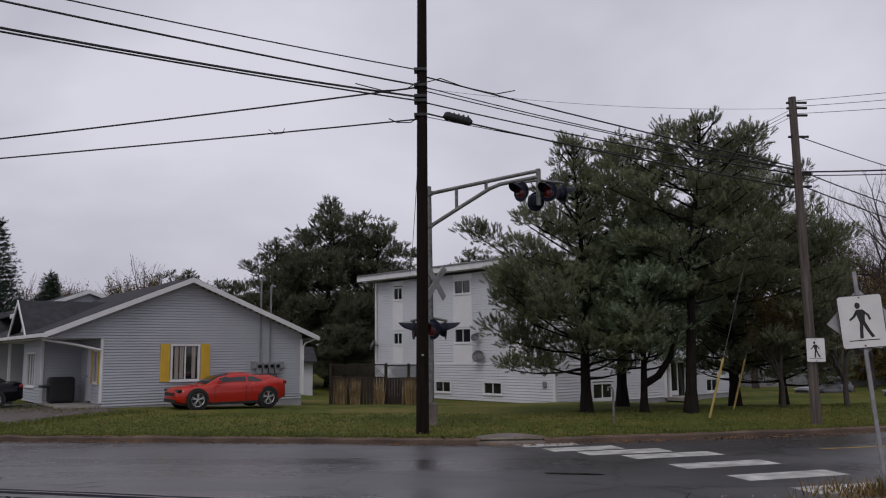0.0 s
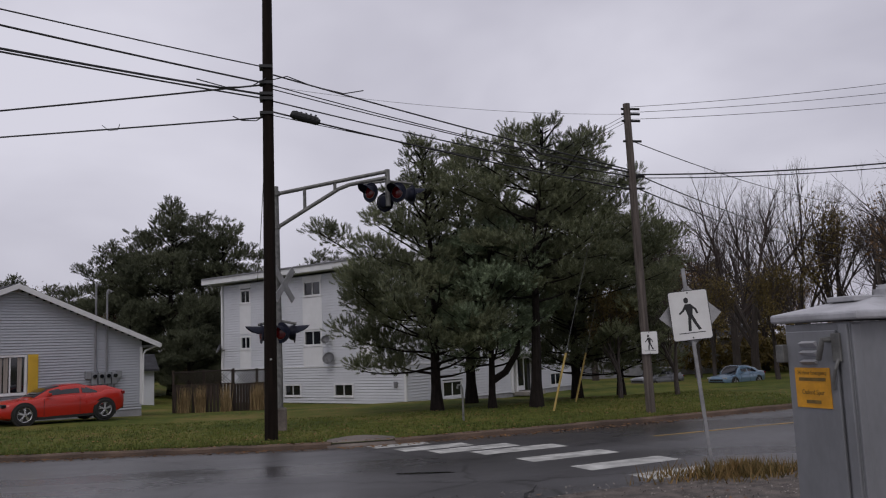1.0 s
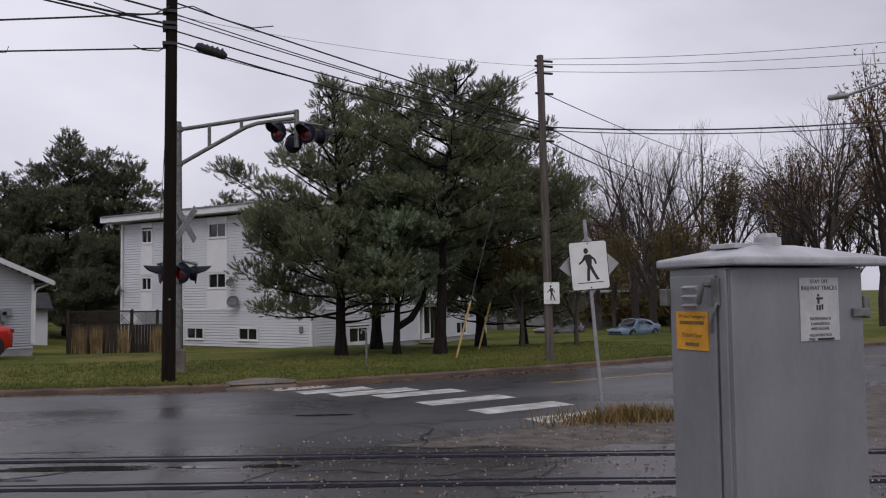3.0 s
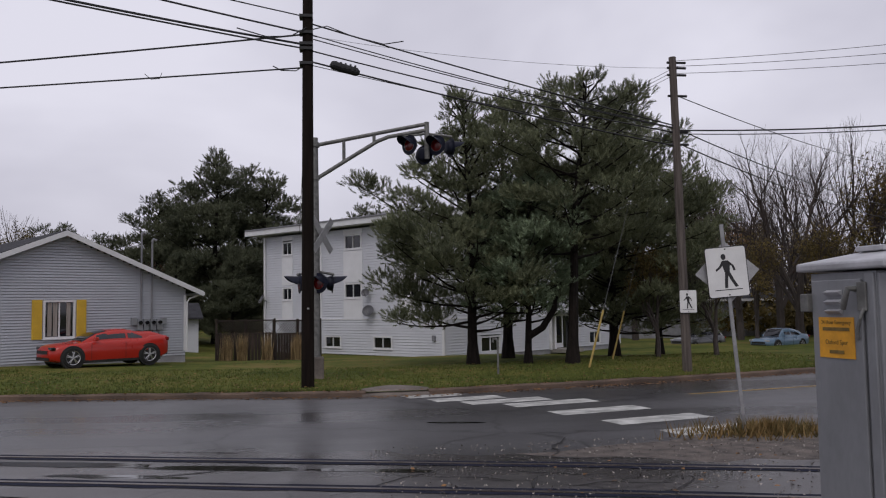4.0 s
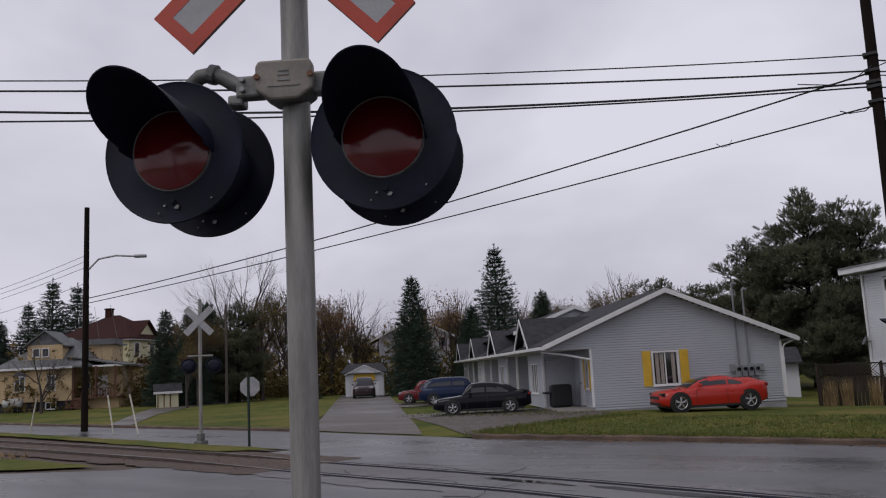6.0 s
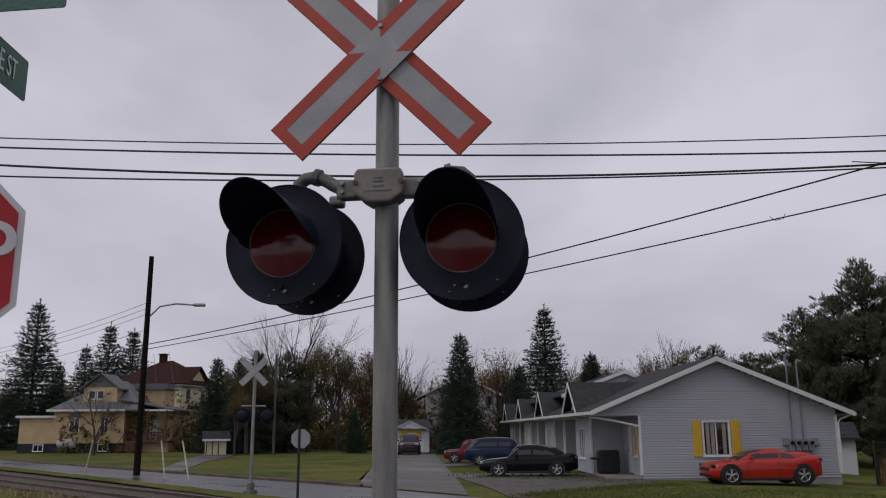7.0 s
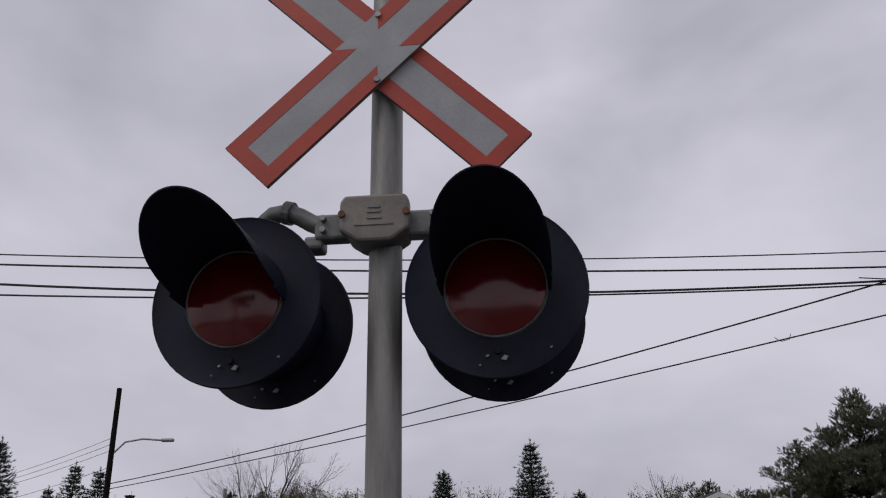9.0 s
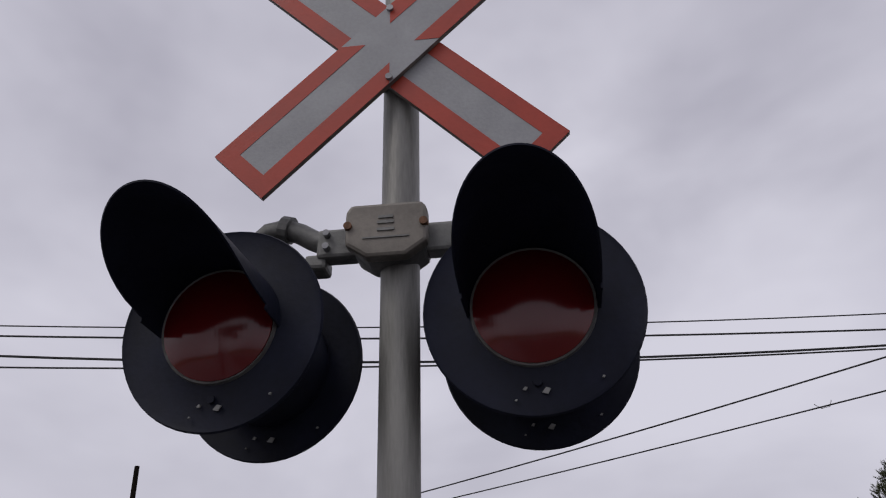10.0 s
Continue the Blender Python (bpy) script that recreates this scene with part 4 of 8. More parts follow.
def blade_board(parent, m, angle, half, width, face, edge_mat, border, back=False):
    """One board of a crossbuck with a red border; m at the centre, facing -y."""
    r = m @ pose(0, 0, 0, 0, angle, 0)
    board = part("blade", bx(((0, 0, 0), (2 * half, 0.018, width)), m=r), M[edge_mat], parent)
    if back:
        return board
    w, k = border, width / 2
    bm = bmesh.new()
    for sx in (-1, 1):
        for sz in (-1, 1):
            prism(bm, [(sx * half, sz * k), (sx * k, sz * k), (sx * (k - w), sz * (k - w)), (sx * half, sz * (k - w))], 0.003, r @ Matrix.Translation((0, -0.0105, 0)))
        box(bm, (sx * (half - w / 2), -0.0105, 0), (w, 0.003, width - 2 * w), r)
    bmesh.ops.recalc_face_normals(bm, faces=bm.faces)
    part("border", bm, M["red_sheet"], board, "red reflective border")
    bm = bmesh.new()
    box(bm, (0, -0.0095, 0), (2 * half - 2 * w, 0.002, width), r)
    part("face", bm, M["white_sheet"], board, "grey-white reflective sheeting")
    return board


sig = empty("crossing_signal", Matrix.Translation(MAST), "crossing signal on a pale mast, red-bordered crossbuck, four unlit lamps", "crossing signal", "crossing signals")
S = frame_from((0, 0, 0), U_X)
part("mast", tb([(0.018, 0.01, 0), (0.018, 0.01, 4.75)], 0.061, 28), M["mast"], sig, "pale grey metal mast with streaks", smooth=True)
part("mast_base", bx(((0, 0, 0.12), (0.34, 0.34, 0.24)), ((0, 0, 0.32), (0.24, 0.24, 0.2)), m=S), M["cast"], sig, bevel=0.02)
part("mast_cap", tb([(0, 0, 4.74), (0, 0, 4.78), (0, 0, 4.81)], [0.064, 0.064, 0.02], 20), M["cast"], sig)
XB = S @ Matrix.Translation((0.0, -0.095, 4.045))
b1 = blade_board(sig, XB @ Matrix.Translation((0, 0.012, 0)), 45, 0.69, 0.24, "white_sheet", "ply_edge", 0.060)
b2 = blade_board(sig, XB @ Matrix.Translation((0, -0.012, 0)), -45, 0.69, 0.24, "white_sheet", "ply_edge", 0.060)
for z in (0.148, -0.148):
    part("bolt", tube(bmesh.new(), [XB @ Vector((0, -0.035, z)), XB @ Vector((0, -0.012, z))], 0.012, 10), M["galv"], sig, "round bolt head", smooth=True)
part("crossbuck_bracket", bx(((0, -0.06, 4.07), (0.10, 0.05, 0.34)), m=S), M["cast"], sig)
# junction box
bm = bmesh.new()
ol = [(-0.125, 0.06), (-0.11, 0.085), (0.11, 0.085), (0.125, 0.06), (0.125, -0.05), (0.06, -0.095), (-0.06, -0.095), (-0.125, -0.05)]
prism(bm, ol, 0.05, S @ Matrix.Translation((0, -0.115, 3.325)))
bmesh.ops.recalc_face_normals(bm, faces=bm.faces)
jb = part("junction_box", bm, M["plate"], sig, "tan-grey cast junction box cover", bevel=0.012)
bm = bmesh.new()
prism(bm, [(x * 0.9, z * 0.88) for x, z in ol], 0.13, S @ Matrix.Translation((0, -0.03, 3.32)))
bmesh.ops.recalc_face_normals(bm, faces=bm.faces)
part("box_body", bm, M["cast"], sig, "grey cast box body", bevel=0.012)
for dz, w in ((0.03, 0.045), (0.012, 0.05), (-0.012, 0.052)):
    part("embossed_mark", bx(((0.0, -0.142, 3.33 + dz), (w, 0.004, 0.009)), m=S), M["cast"], jb)
part("embossed_mark", bx(((0.0, -0.142, 3.292), (0.14, 0.003, 0.005)), m=S), M["cast"], jb)
for x in (-0.115, 0.115):
    part("cover_screw", tube(bmesh.new(), [S @ Vector((x, -0.15, 3.335)), S @ Vector((x, -0.125, 3.335))], 0.013, 10), M["rust"], jb, "rusty screw")
LAMPS = ((-0.452, (0.40, -0.915), 0.49), (0.425, (0.45, -0.89), 0.51))
for sx, ax, hood_ln in LAMPS:
    sg = 1 if sx > 0 else -1
    part("cross_arm", bx(((sg * 0.17, -0.02, 3.33), (0.13, 0.07, 0.10)), m=S), M["cast"], sig, bevel=0.012)
    pts = [(sg * 0.2, -0.02, 3.335), (sg * 0.255, -0.02, 3.36), (sg * 0.30, -0.015, 3.39), (sg * 0.35, -0.01, 3.412), (sg * 0.41, 0.0, 3.408), (sg * 0.45, 0.005, 3.375), (sg * 0.462, 0.01, 3.31), (sg * 0.462, 0.015, 3.14)]
    part("conduit_arm", tb([S @ Vector(p) for p in pts], 0.034, 14), M["cast"], sig, "bent grey pipe arm", smooth=True)
    part("pipe_union", tb([S @ Vector((sg * 0.33, -0.012, 3.405)), S @ Vector((sg * 0.36, -0.009, 3.414))], 0.045, 14), M["cast"], sig)
    for bz, byy in ((3.355, -0.07), (3.31, -0.07), (3.355, -0.055)):
        part("arm_bolt", tube(bmesh.new(), [S @ Vector((sg * 0.20, byy - 0.01, bz)), S @ Vector((sg * 0.20, byy + 0.03, bz))], 0.011, 8), M["galv"], sig)
    part("clamp", bx(((sg * 0.24, 0.0, 3.275), (0.07, 0.09, 0.05)), m=S), M["cast"], sig, bevel=0.012)
    c = S @ Vector((sx, 0.02, 3.025))
    a = Vector((*ax, 0)).normalized()
    front = signal_lamp(sig, lamp_frame(c + a * 0.195, a), hood_ln)
    rear = signal_lamp(sig, lamp_frame(c - a * 0.195, -a))
    # paint chips and wing nuts at the foot of each disc
    for f, lamp in ((lamp_frame(c + a * 0.195, a), front), (lamp_frame(c - a * 0.195, a), rear)):
        yy = -0.004 if lamp is front else -0.02
        for dx, dz, sz in ((0.02, -0.238, 0.020), (-0.035, -0.23, 0.011), (0.17, -0.21, 0.008), (-0.2, 0.12, 0.008), (-0.06, -0.26, 0.006)):
            part("chip", pr([(dx - sz * 0.6, dz - sz * 0.3), (dx + sz * 0.2, dz - sz * 0.5), (dx + sz * 0.6, dz + sz * 0.2), (dx, dz + sz * 0.4)], 0.006, f @ Matrix.Translation((0, yy, 0))), M["chip"], lamp, "chipped grey paint")
        part("wing_nut", tube(bmesh.new(), [f @ Vector((0.0, -0.012, -0.215)), f @ Vector((0.0, 0.012, -0.215))], 0.012, 8), M["black"], lamp)
    part("barrel_band", tube(bmesh.new(), [c - a * 0.03, c + a * 0.03], 0.19, 36), M["cast"], sig, smooth=True)
    part("latch", bx(((0.185, 0.0, 0.06), (0.03, 0.07, 0.03)), m=lamp_frame(c, a)), M["chip"], sig)

# ---- stop sign with street names, by the camera ----
SP = Vector((-1.855, -0.63, 0))
to_cam = Vector((0.92, -0.39, 0))
st = empty("stop_sign", Matrix.Translation(SP), "red stop sign with green street name blades on a post", "stop sign")
SF = lamp_frame((0, 0, 0), to_cam)
part("post", bx(((0, 0.03, 1.8), (0.045, 0.045, 3.6)), m=SF), M["galv"], st)
oct_ = [(0.375 * math.cos(radians(22.5 + 45 * k)) / math.cos(radians(22.5)), 0.375 * math.sin(radians(22.5 + 45 * k)) / math.cos(radians(22.5))) for k in range(8)]
plate_ = part("plate", pr(oct_, 0.004, SF @ Matrix.Translation((0, 0, 2.67))), M["sign_white"], st, "white rim plate")
part("red_field", pr([(x * 0.945, z * 0.945) for x, z in oct_], 0.003, SF @ Matrix.Translation((0, -0.0045, 2.67))), M["stop_red"], plate_, "red reflective field")
letters("STOP", 0.30, SF @ Matrix.Translation((0, -0.008, 2.67)), M["sign_white"], plate_)
for u_, ctr_, ww, hh, txt, tx, sz, sq in (((-0.59, 0.81), (0.225, 0.070, 3.325), 0.75, 0.15, "MAPLE ST", 0.16, 0.105, 0.62), ((0.88, 0.47), (0.138, 0.058, 3.49), 0.75, 0.17, "AVE", 0.215, 0.085, 0.9)):
    F = frame_from(ctr_, u_)
    bl = part("name_blade", pr(rounded(ww, hh, 0.01), 0.004, F), M["sign_green"], st, "green street name blade")
    letters(txt, sz, F @ Matrix.Translation((tx, -0.004, 0)), M["sign_white"], bl, squeeze=sq)

# ---- signal cabinet ----
CX, CY = Vector((0.989, 0.148, 0)), Vector((-0.148, 0.989, 0))
CAB = Matrix((CX, CY, (0, 0, 1))).transposed().to_4x4()
CAB.translation = Vector((2.862, 4.47, 0))
cab = empty("signal_cabinet", CAB, "grey metal signal cabinet with overhanging roof, orange label and notice", "signal cabinet")
W1, D1, H1 = 1.02, 0.47, 2.09
body = part("body", bx(((W1 / 2, D1 / 2, H1 / 2), (W1, D1, H1))), M["cabinet"], cab, bevel=0.006)
bm = bmesh.new()
lo = [bm.verts.new(p) for p in ((-0.035, -0.09, H1 + 0.01), (W1 + 0.17, -0.09, H1 + 0.01), (W1 + 0.17, D1 + 0.10, H1 + 0.01), (-0.035, D1 + 0.08, H1 + 0.01))]
mi = [bm.verts.new((v.co.x, v.co.y, H1 + 0.055)) for v in lo]
hi = [bm.verts.new(p) for p in ((W1 * 0.34, D1 * 0.34, H1 + 0.135), (W1 * 0.66, D1 * 0.34, H1 + 0.135), (W1 * 0.66, D1 * 0.66, H1 + 0.135), (W1 * 0.34, D1 * 0.66, H1 + 0.135))]
bm.faces.new(lo[::-1])
for a, b in ((lo, mi), (mi, hi)):
    for k in range(4):
        bm.faces.new((a[k], a[(k + 1) % 4], b[(k + 1) % 4], b[k]))
bm.faces.new(hi)
roof_c = part("roof", bm, M["cabinet_roof"], cab, "pale grey pitched metal roof", bevel=0.012)
part("roof_vent", tb([(W1 * 0.5, D1 * 0.45, H1 + 0.12), (W1 * 0.5, D1 * 0.45, H1 + 0.18), (W1 * 0.5, D1 * 0.45, H1 + 0.18), (W1 * 0.5, D1 * 0.45, H1 + 0.205)], [0.075, 0.075, 0.055, 0.05], 20), M["cabinet_roof"], cab, "round roof vent cap")
part("roof_plate", bx(((W1 * 0.33, D1 * 0.55, H1 + 0.13), (0.26, 0.2, 0.03))), M["cabinet_roof"], cab, bevel=0.006)
part("corner_strip", bx(((0.03, -0.008, H1 / 2), (0.055, 0.016, H1 - 0.02))), M["cabinet"], cab, bevel=0.005)
part("corner_strip", bx(((-0.008, 0.035, H1 / 2), (0.016, 0.06, H1 - 0.02))), M["cabinet"], cab, bevel=0.005)
side_door = part("side_door", bx(((-0.012, 0.265, H1 / 2), (0.018, 0.36, H1 - 0.08))), M["cabinet"], cab, bevel=0.005)
for k in range(3):
    part("louvre", prism(bmesh.new(), [(-0.03, 0), (0, 0.012), (0, -0.02)], 0.11, Matrix.Translation((-0.02, 0.27, 1.985 - k * 0.05))), M["cabinet_roof"], side_door)
part("door_handle", tb([(-0.02, 0.12, 2.00), (-0.07, 0.12, 2.0), (-0.075, 0.135, 1.95), (-0.06, 0.17, 1.90)], 0.016, 10), M["cast"], side_door, "cast swing handle", smooth=True)
part("handle_plate", bx(((-0.024, 0.075, 1.96), (0.012, 0.06, 0.15))), M["cast"], side_door, bevel=0.004)
part("hasp", tb([(-0.03, 0.06, 1.9), (-0.045, 0.07, 1.85), (-0.04, 0.1, 1.78), (-0.03, 0.11, 1.74)], 0.009, 8), M["cast"], side_door)
part("hinge", bx(((-0.03, D1 + 0.0, 1.93), (0.05, 0.06, 0.10))), M["cast"], cab, bevel=0.006)
part("roof_hook", bx(((W1 + 0.03, 0.02, 1.86), (0.05, 0.06, 0.13)), ((W1 - 0.03, -0.012, 1.83), (0.14, 0.02, 0.05))), M["cast"], cab, "cast corner latch", bevel=0.006)
lab = part("label_plate", bx(((-0.024, 0.265, 1.745), (0.004, 0.255, 0.215))), M["label_orange"], cab, "worn orange emergency label with faded print")
LF = Matrix(((0, 1, 0, -0.0265), (-0.88, 0, 0, 0.265), (0, 0, 1, 1.745), (0, 0, 0, 1)))
for dz, txt, sz in ((0.08, "24 Hour Emergency", 0.03), (-0.025, "Oxford Spur", 0.036)):
    letters(txt, sz, LF @ Matrix.Translation((0, 0, dz)), M["ink_brown"], lab)
for dz, w in ((0.045, 0.22), (-0.075, 0.12)):
    part("print_bar", bx(((0, -0.001, dz), (w, 0.002, 0.018)), m=LF), M["ink_brown"], lab)
nt = part("notice_plate", bx(((0.665, -0.003, 1.855), (0.305, 0.004, 0.355))), M["notice"], cab, "grey-white railway trespass notice")
NF = Matrix.Translation((0.665, -0.0055, 1.855))
for dz, txt, sz, sq in ((0.155, "STAY OFF", 0.030, 1.1), (0.118, "RAILWAY TRACKS", 0.036, 0.95), (-0.055, "TRESPASSING IS", 0.024, 1.0), (-0.083, "DANGEROUS", 0.024, 1.0), (-0.110, "AND ILLEGAL", 0.024, 1.0), (-0.147, "VIOLATORS FACE", 0.022, 1.0), (-0.169, "FINES", 0.022, 1.0)):
    letters(txt, sz, NF @ Matrix.Translation((0 if txt != "FINES" else -0.07, 0, dz)), M["ink"], nt, squeeze=sq)
part("print_bar", bx(((0.04, -0.001, -0.169), (0.13, 0.002, 0.012)), m=NF), M["ink"], nt)
part("pictogram", bx(((0.0, -0.001, 0.06), (0.05, 0.002, 0.012)), ((-0.01, -0.001, 0.045), (0.014, 0.002, 0.03)), ((-0.01, -0.001, 0.078), (0.014, 0.002, 0.014)), ((-0.02, -0.001, 0.008), (0.012, 0.002, 0.03)), ((0.0, -0.001, 0.008), (0.012, 0.002, 0.03)), ((0.02, -0.001, 0.012), (0.012, 0.002, 0.03)), m=NF), M["ink"], nt)
part("plinth", bx(((W1 / 2, D1 / 2, 0.05), (W1 + 0.2, D1 + 0.2, 0.3))), M["concrete"], cab)


# ---- pedestrian signs ----
def pedestrian_sign(name, at, yaw, w, h, z, label, group, parent_m=None, lean=0.0, post=True, diamond=True):
    root = empty(name, Matrix.Translation(at) @ pose(0, 0, 0, 0, lean, yaw), label, "pedestrian sign", group)
    plate = part("sign_plate", pr(rounded(w, h, w * 0.07), 0.004, Matrix.Translation((0, -0.045, z))), M["ink"], root)
    part("sign_face", pr(rounded(w * 0.965, h * 0.97, w * 0.06), 0.003, Matrix.Translation((0, -0.0475, z))), M["sign_white"], plate, "white reflective face")
    F = Matrix.Translation((0, -0.050, z)) @ Matrix.Diagonal((w / 0.6, 1, h / 0.75, 1))
    sym = bmesh.new()
    head = [(-0.035 + 0.036 * math.cos(a), 0.225 + 0.045 * math.sin(a)) for a in (2 * math.pi * k / 16 for k in range(16))]
    torso = [(-0.075, 0.145), (-0.055, 0.17), (0.025, 0.17), (0.055, 0.14), (0.035, -0.02), (-0.03, -0.02)]
    leg_b = [(-0.03, 0.0), (0.02, 0.0), (0.0, -0.12), (-0.01, -0.235), (-0.055, -0.235), (-0.045, -0.12)]
    leg_f = [(-0.01, 0.0), (0.04, 0.0), (0.09, -0.12), (0.145, -0.22), (0.10, -0.23), (0.04, -0.12)]
    arm_b = [(-0.07, 0.15), (-0.04, 0.12), (-0.09, 0.06), (-0.155, 0.015), (-0.165, 0.04), (-0.11, 0.085)]
    arm_f = [(0.02, 0.165), (0.055, 0.14), (0.105, 0.09), (0.125, 0.02), (0.095, 0.015), (0.075, 0.08), (0.03, 0.115)]
    for o in (head, torso, leg_b, leg_f, arm_b, arm_f, [(-0.2, -0.268), (0.2, -0.268), (0.2, -0.256), (-0.2, -0.256)]):
        prism(sym, o, 0.003, F)
    bmesh.ops.recalc_face_normals(sym, faces=sym.faces)
    part("walking_symbol", sym, M["ink"], plate, "plain black walking symbol over a line")
    for dz in (h * 0.45, -h * 0.45):
        part("bolt", tube(bmesh.new(), [(0, -0.056, z + dz), (0, -0.045, z + dz)], 0.012, 8), M["ink"], plate)
    if post:
        part("post", bx(((0, 0, (z + h * 0.95) / 2), (0.05, 0.05, z + h * 0.95))), M["galv"], root, "galvanised square steel post")
    if diamond:
        s = h * 0.62
        part("warning_back", pr([(s, 0), (0, s), (-s, 0), (0, -s)], 0.004, Matrix.Translation((0.02, 0.045, z))), M["sign_grey"], root, "bare aluminium back of a diamond sign")
    return root


pedestrian_sign("pedestrian_sign", (6.16, 12.42, 0), -14, 0.60, 0.76, 2.40, "white pedestrian crossing sign on a leaning steel post", "pedestrian signs", lean=-4.2)


# ---- buildings ----
def siding(name, F, z0, z1, spans, openings, mat, parent, course=0.125, thick=0.12, split=False):
    """Lapped boards: spans(z) gives (xa, xb) of the wall at height z; openings are (xa, za, xb, zb)."""
    verts, faces = [], []
    n = max(1, round((z1 - z0) / course))
    ch = (z1 - z0) / n
    for i in range(n):
        a, b = z0 + i * ch, z0 + (i + 1) * ch
        sp = spans((a + b) / 2)
        if not sp:
            continue
        runs = [sp]
        for ox0, oz0, ox1, oz1 in openings:
            if oz0 < b - ch * 0.4 and oz1 > a + ch * 0.4:
                nxt = []
                for p, q in runs:
                    if ox0 > p:
                        nxt.append((p, min(q, ox0)))
                    if ox1 < q:
                        nxt.append((max(p, ox1), q))
                runs = [(p, q) for p, q in nxt if q - p > 0.02]
        for p, q in runs:
            if split:
                verts, faces = [], []
            k = len(verts)
            for x in (p, q):
                for y, z in ((-0.026, a), (-0.030, a + 0.012), (0.0, b), (thick, b), (thick, a)):
                    verts.append(tuple(F @ Vector((x, y, z))))
            for j in range(5):
                faces.append((k + j, k + (j + 1) % 5, k + 5 + (j + 1) % 5, k + 5 + j))
            faces.append((k, k + 4, k + 3, k + 2, k + 1))
            faces.append((k + 5, k + 6, k + 7, k + 8, k + 9))
            if split:
                last = from_arrays("siding_board", verts, faces, mat, parent)
    if split:
        return last
    return from_arrays(name, verts, faces, mat, parent)


def window(F, x0, z0, x1, z1, parent, lights=2, fr=0.06, curtain=False, name="window", sill=True):
    """A framed window with its panes set back in the opening."""
    w, h, cx, cz = x1 - x0, z1 - z0, (x0 + x1) / 2, (z0 + z1) / 2
    bm = bmesh.new()
    for c, s in (((cx, 0.0, z1 - fr / 2), (w, 0.09, fr)), ((cx, 0.0, z0 + fr / 2), (w, 0.09, fr)), ((x0 + fr / 2, 0.0, cz), (fr, 0.09, h - 2 * fr)), ((x1 - fr / 2, 0.0, cz), (fr, 0.09, h - 2 * fr))):
        box(bm, c, s, F)
    wo = part(name, bm, M["trim"], parent, "white framed window")
    lw = (w - 2 * fr) / lights
    for k in range(lights):
        xa = x0 + fr + k * lw
        bm = bmesh.new()
        box(bm, (xa + lw / 2, 0.025, cz), (lw - 0.03, 0.008, h - 2 * fr - 0.02), F)
        part("pane", bm, M["pane"], wo)
        if k:
            bm = bmesh.new()
            box(bm, (xa, 0.005, cz), (0.045, 0.05, h - 2 * fr), F)
            part("mullion", bm, M["trim"], wo)
    if sill:
        bm = bmesh.new()
        box(bm, (cx, -0.05, z0 - 0.015), (w + 0.08, 0.06, 0.035), F)
        part("sill", bm, M["trim"], wo)
    return wo


def slab(bm, a, b, c, d, t):
    """A slab over four corners, t thick downwards."""
    top = [bm.verts.new(p) for p in (a, b, c, d)]
    bot = [bm.verts.new(Vector(p) - Vector((0, 0, t))) for p in (a, b, c, d)]
    bm.faces.new(top)
    bm.faces.new(bot[::-1])
    for k in range(4):
        bm.faces.new((top[(k + 1) % 4], top[k], bot[k], bot[(k + 1) % 4]))


def plain_wall(F, x0, x1, z0, z1, y, t=0.15):
    return bx((((x0 + x1) / 2, y + t / 2, (z0 + z1) / 2), (x1 - x0, t, z1 - z0)), m=F)


# row house with the grey gable end
HU = (0.808, 0.589)
HF = frame_from((-5.47, 36.95, 0), HU)
house = empty("row_house", Matrix(), "single-storey grey-sided row house with dark shingle roof and white trim", "house")
RX, RZ, SL, LEN = -5.66, 5.05, 0.411, 43.0
XR, XL, XB = -0.74, -8.87, -10.35
GW = (-6.36, 0.98, -5.20, 2.42)


def gable_span(z):
    w = (RZ - 0.16 - z) / SL
    lo, hi = RX - w, RX + w
    lo = max(lo, XL if z < 2.62 else -10.7)
    hi = min(hi, XR)
    return (lo, hi) if hi - lo > 0.1 else None


siding("wall", HF, 0.12, 4.85, gable_span, [GW], M["siding"], house, 0.105, split=True)
part("foundation", bx((((XL + XR) / 2, 0.07, -0.1), (XR - XL, 0.16, 0.84)), m=HF), M["foundation"], house, "grey concrete foundation")
RSF = HF @ pose(XR, 0, 0, 0, 0, 90)
siding("wall", RSF, 0.32, 2.6, lambda z: (0.12, LEN), [], M["siding"], house)
LSF = HF @ pose(XL, LEN, 0, 0, 0, -90)
BAYS = (3.3, 14.4, 26.0, 37.5)
DOORS = [(LEN - y0 + 0.9, 0.25, LEN - y0 + 1.8, 2.25) for y0 in BAYS]
SWIN = [(LEN - y0 + 2.05, 0.95, LEN - y0 + 2.75, 2.2) for y0 in BAYS]
siding("wall", LSF, 0.2, 2.62, lambda z: (0, LEN - 0.12), DOORS + SWIN, M["siding"], house)
for (x0, z0, x1, z1), (sx0, sz0, sx1, sz1) in zip(DOORS, SWIN):
    d = part("door", bx((((x0 + x1) / 2, 0.05, (z0 + z1) / 2), (x1 - x0, 0.05, z1 - z0)), m=LSF), M["panel_white"], house, "white entrance door")
    part("door_handle", bx(((x0 + 0.1, 0.0, 1.2), (0.05, 0.06, 0.05)), m=LSF), M["cast"], d)
    window(LSF, sx0, sz0, sx1, sz1, house)
    for xa in (sx0 - 0.26, sx1 + 0.02):
        part("shutter", bx(((xa + 0.12, -0.035, 1.575), (0.24, 0.035, 1.3)), m=LSF), M["shutter"], house, "yellow shutter")
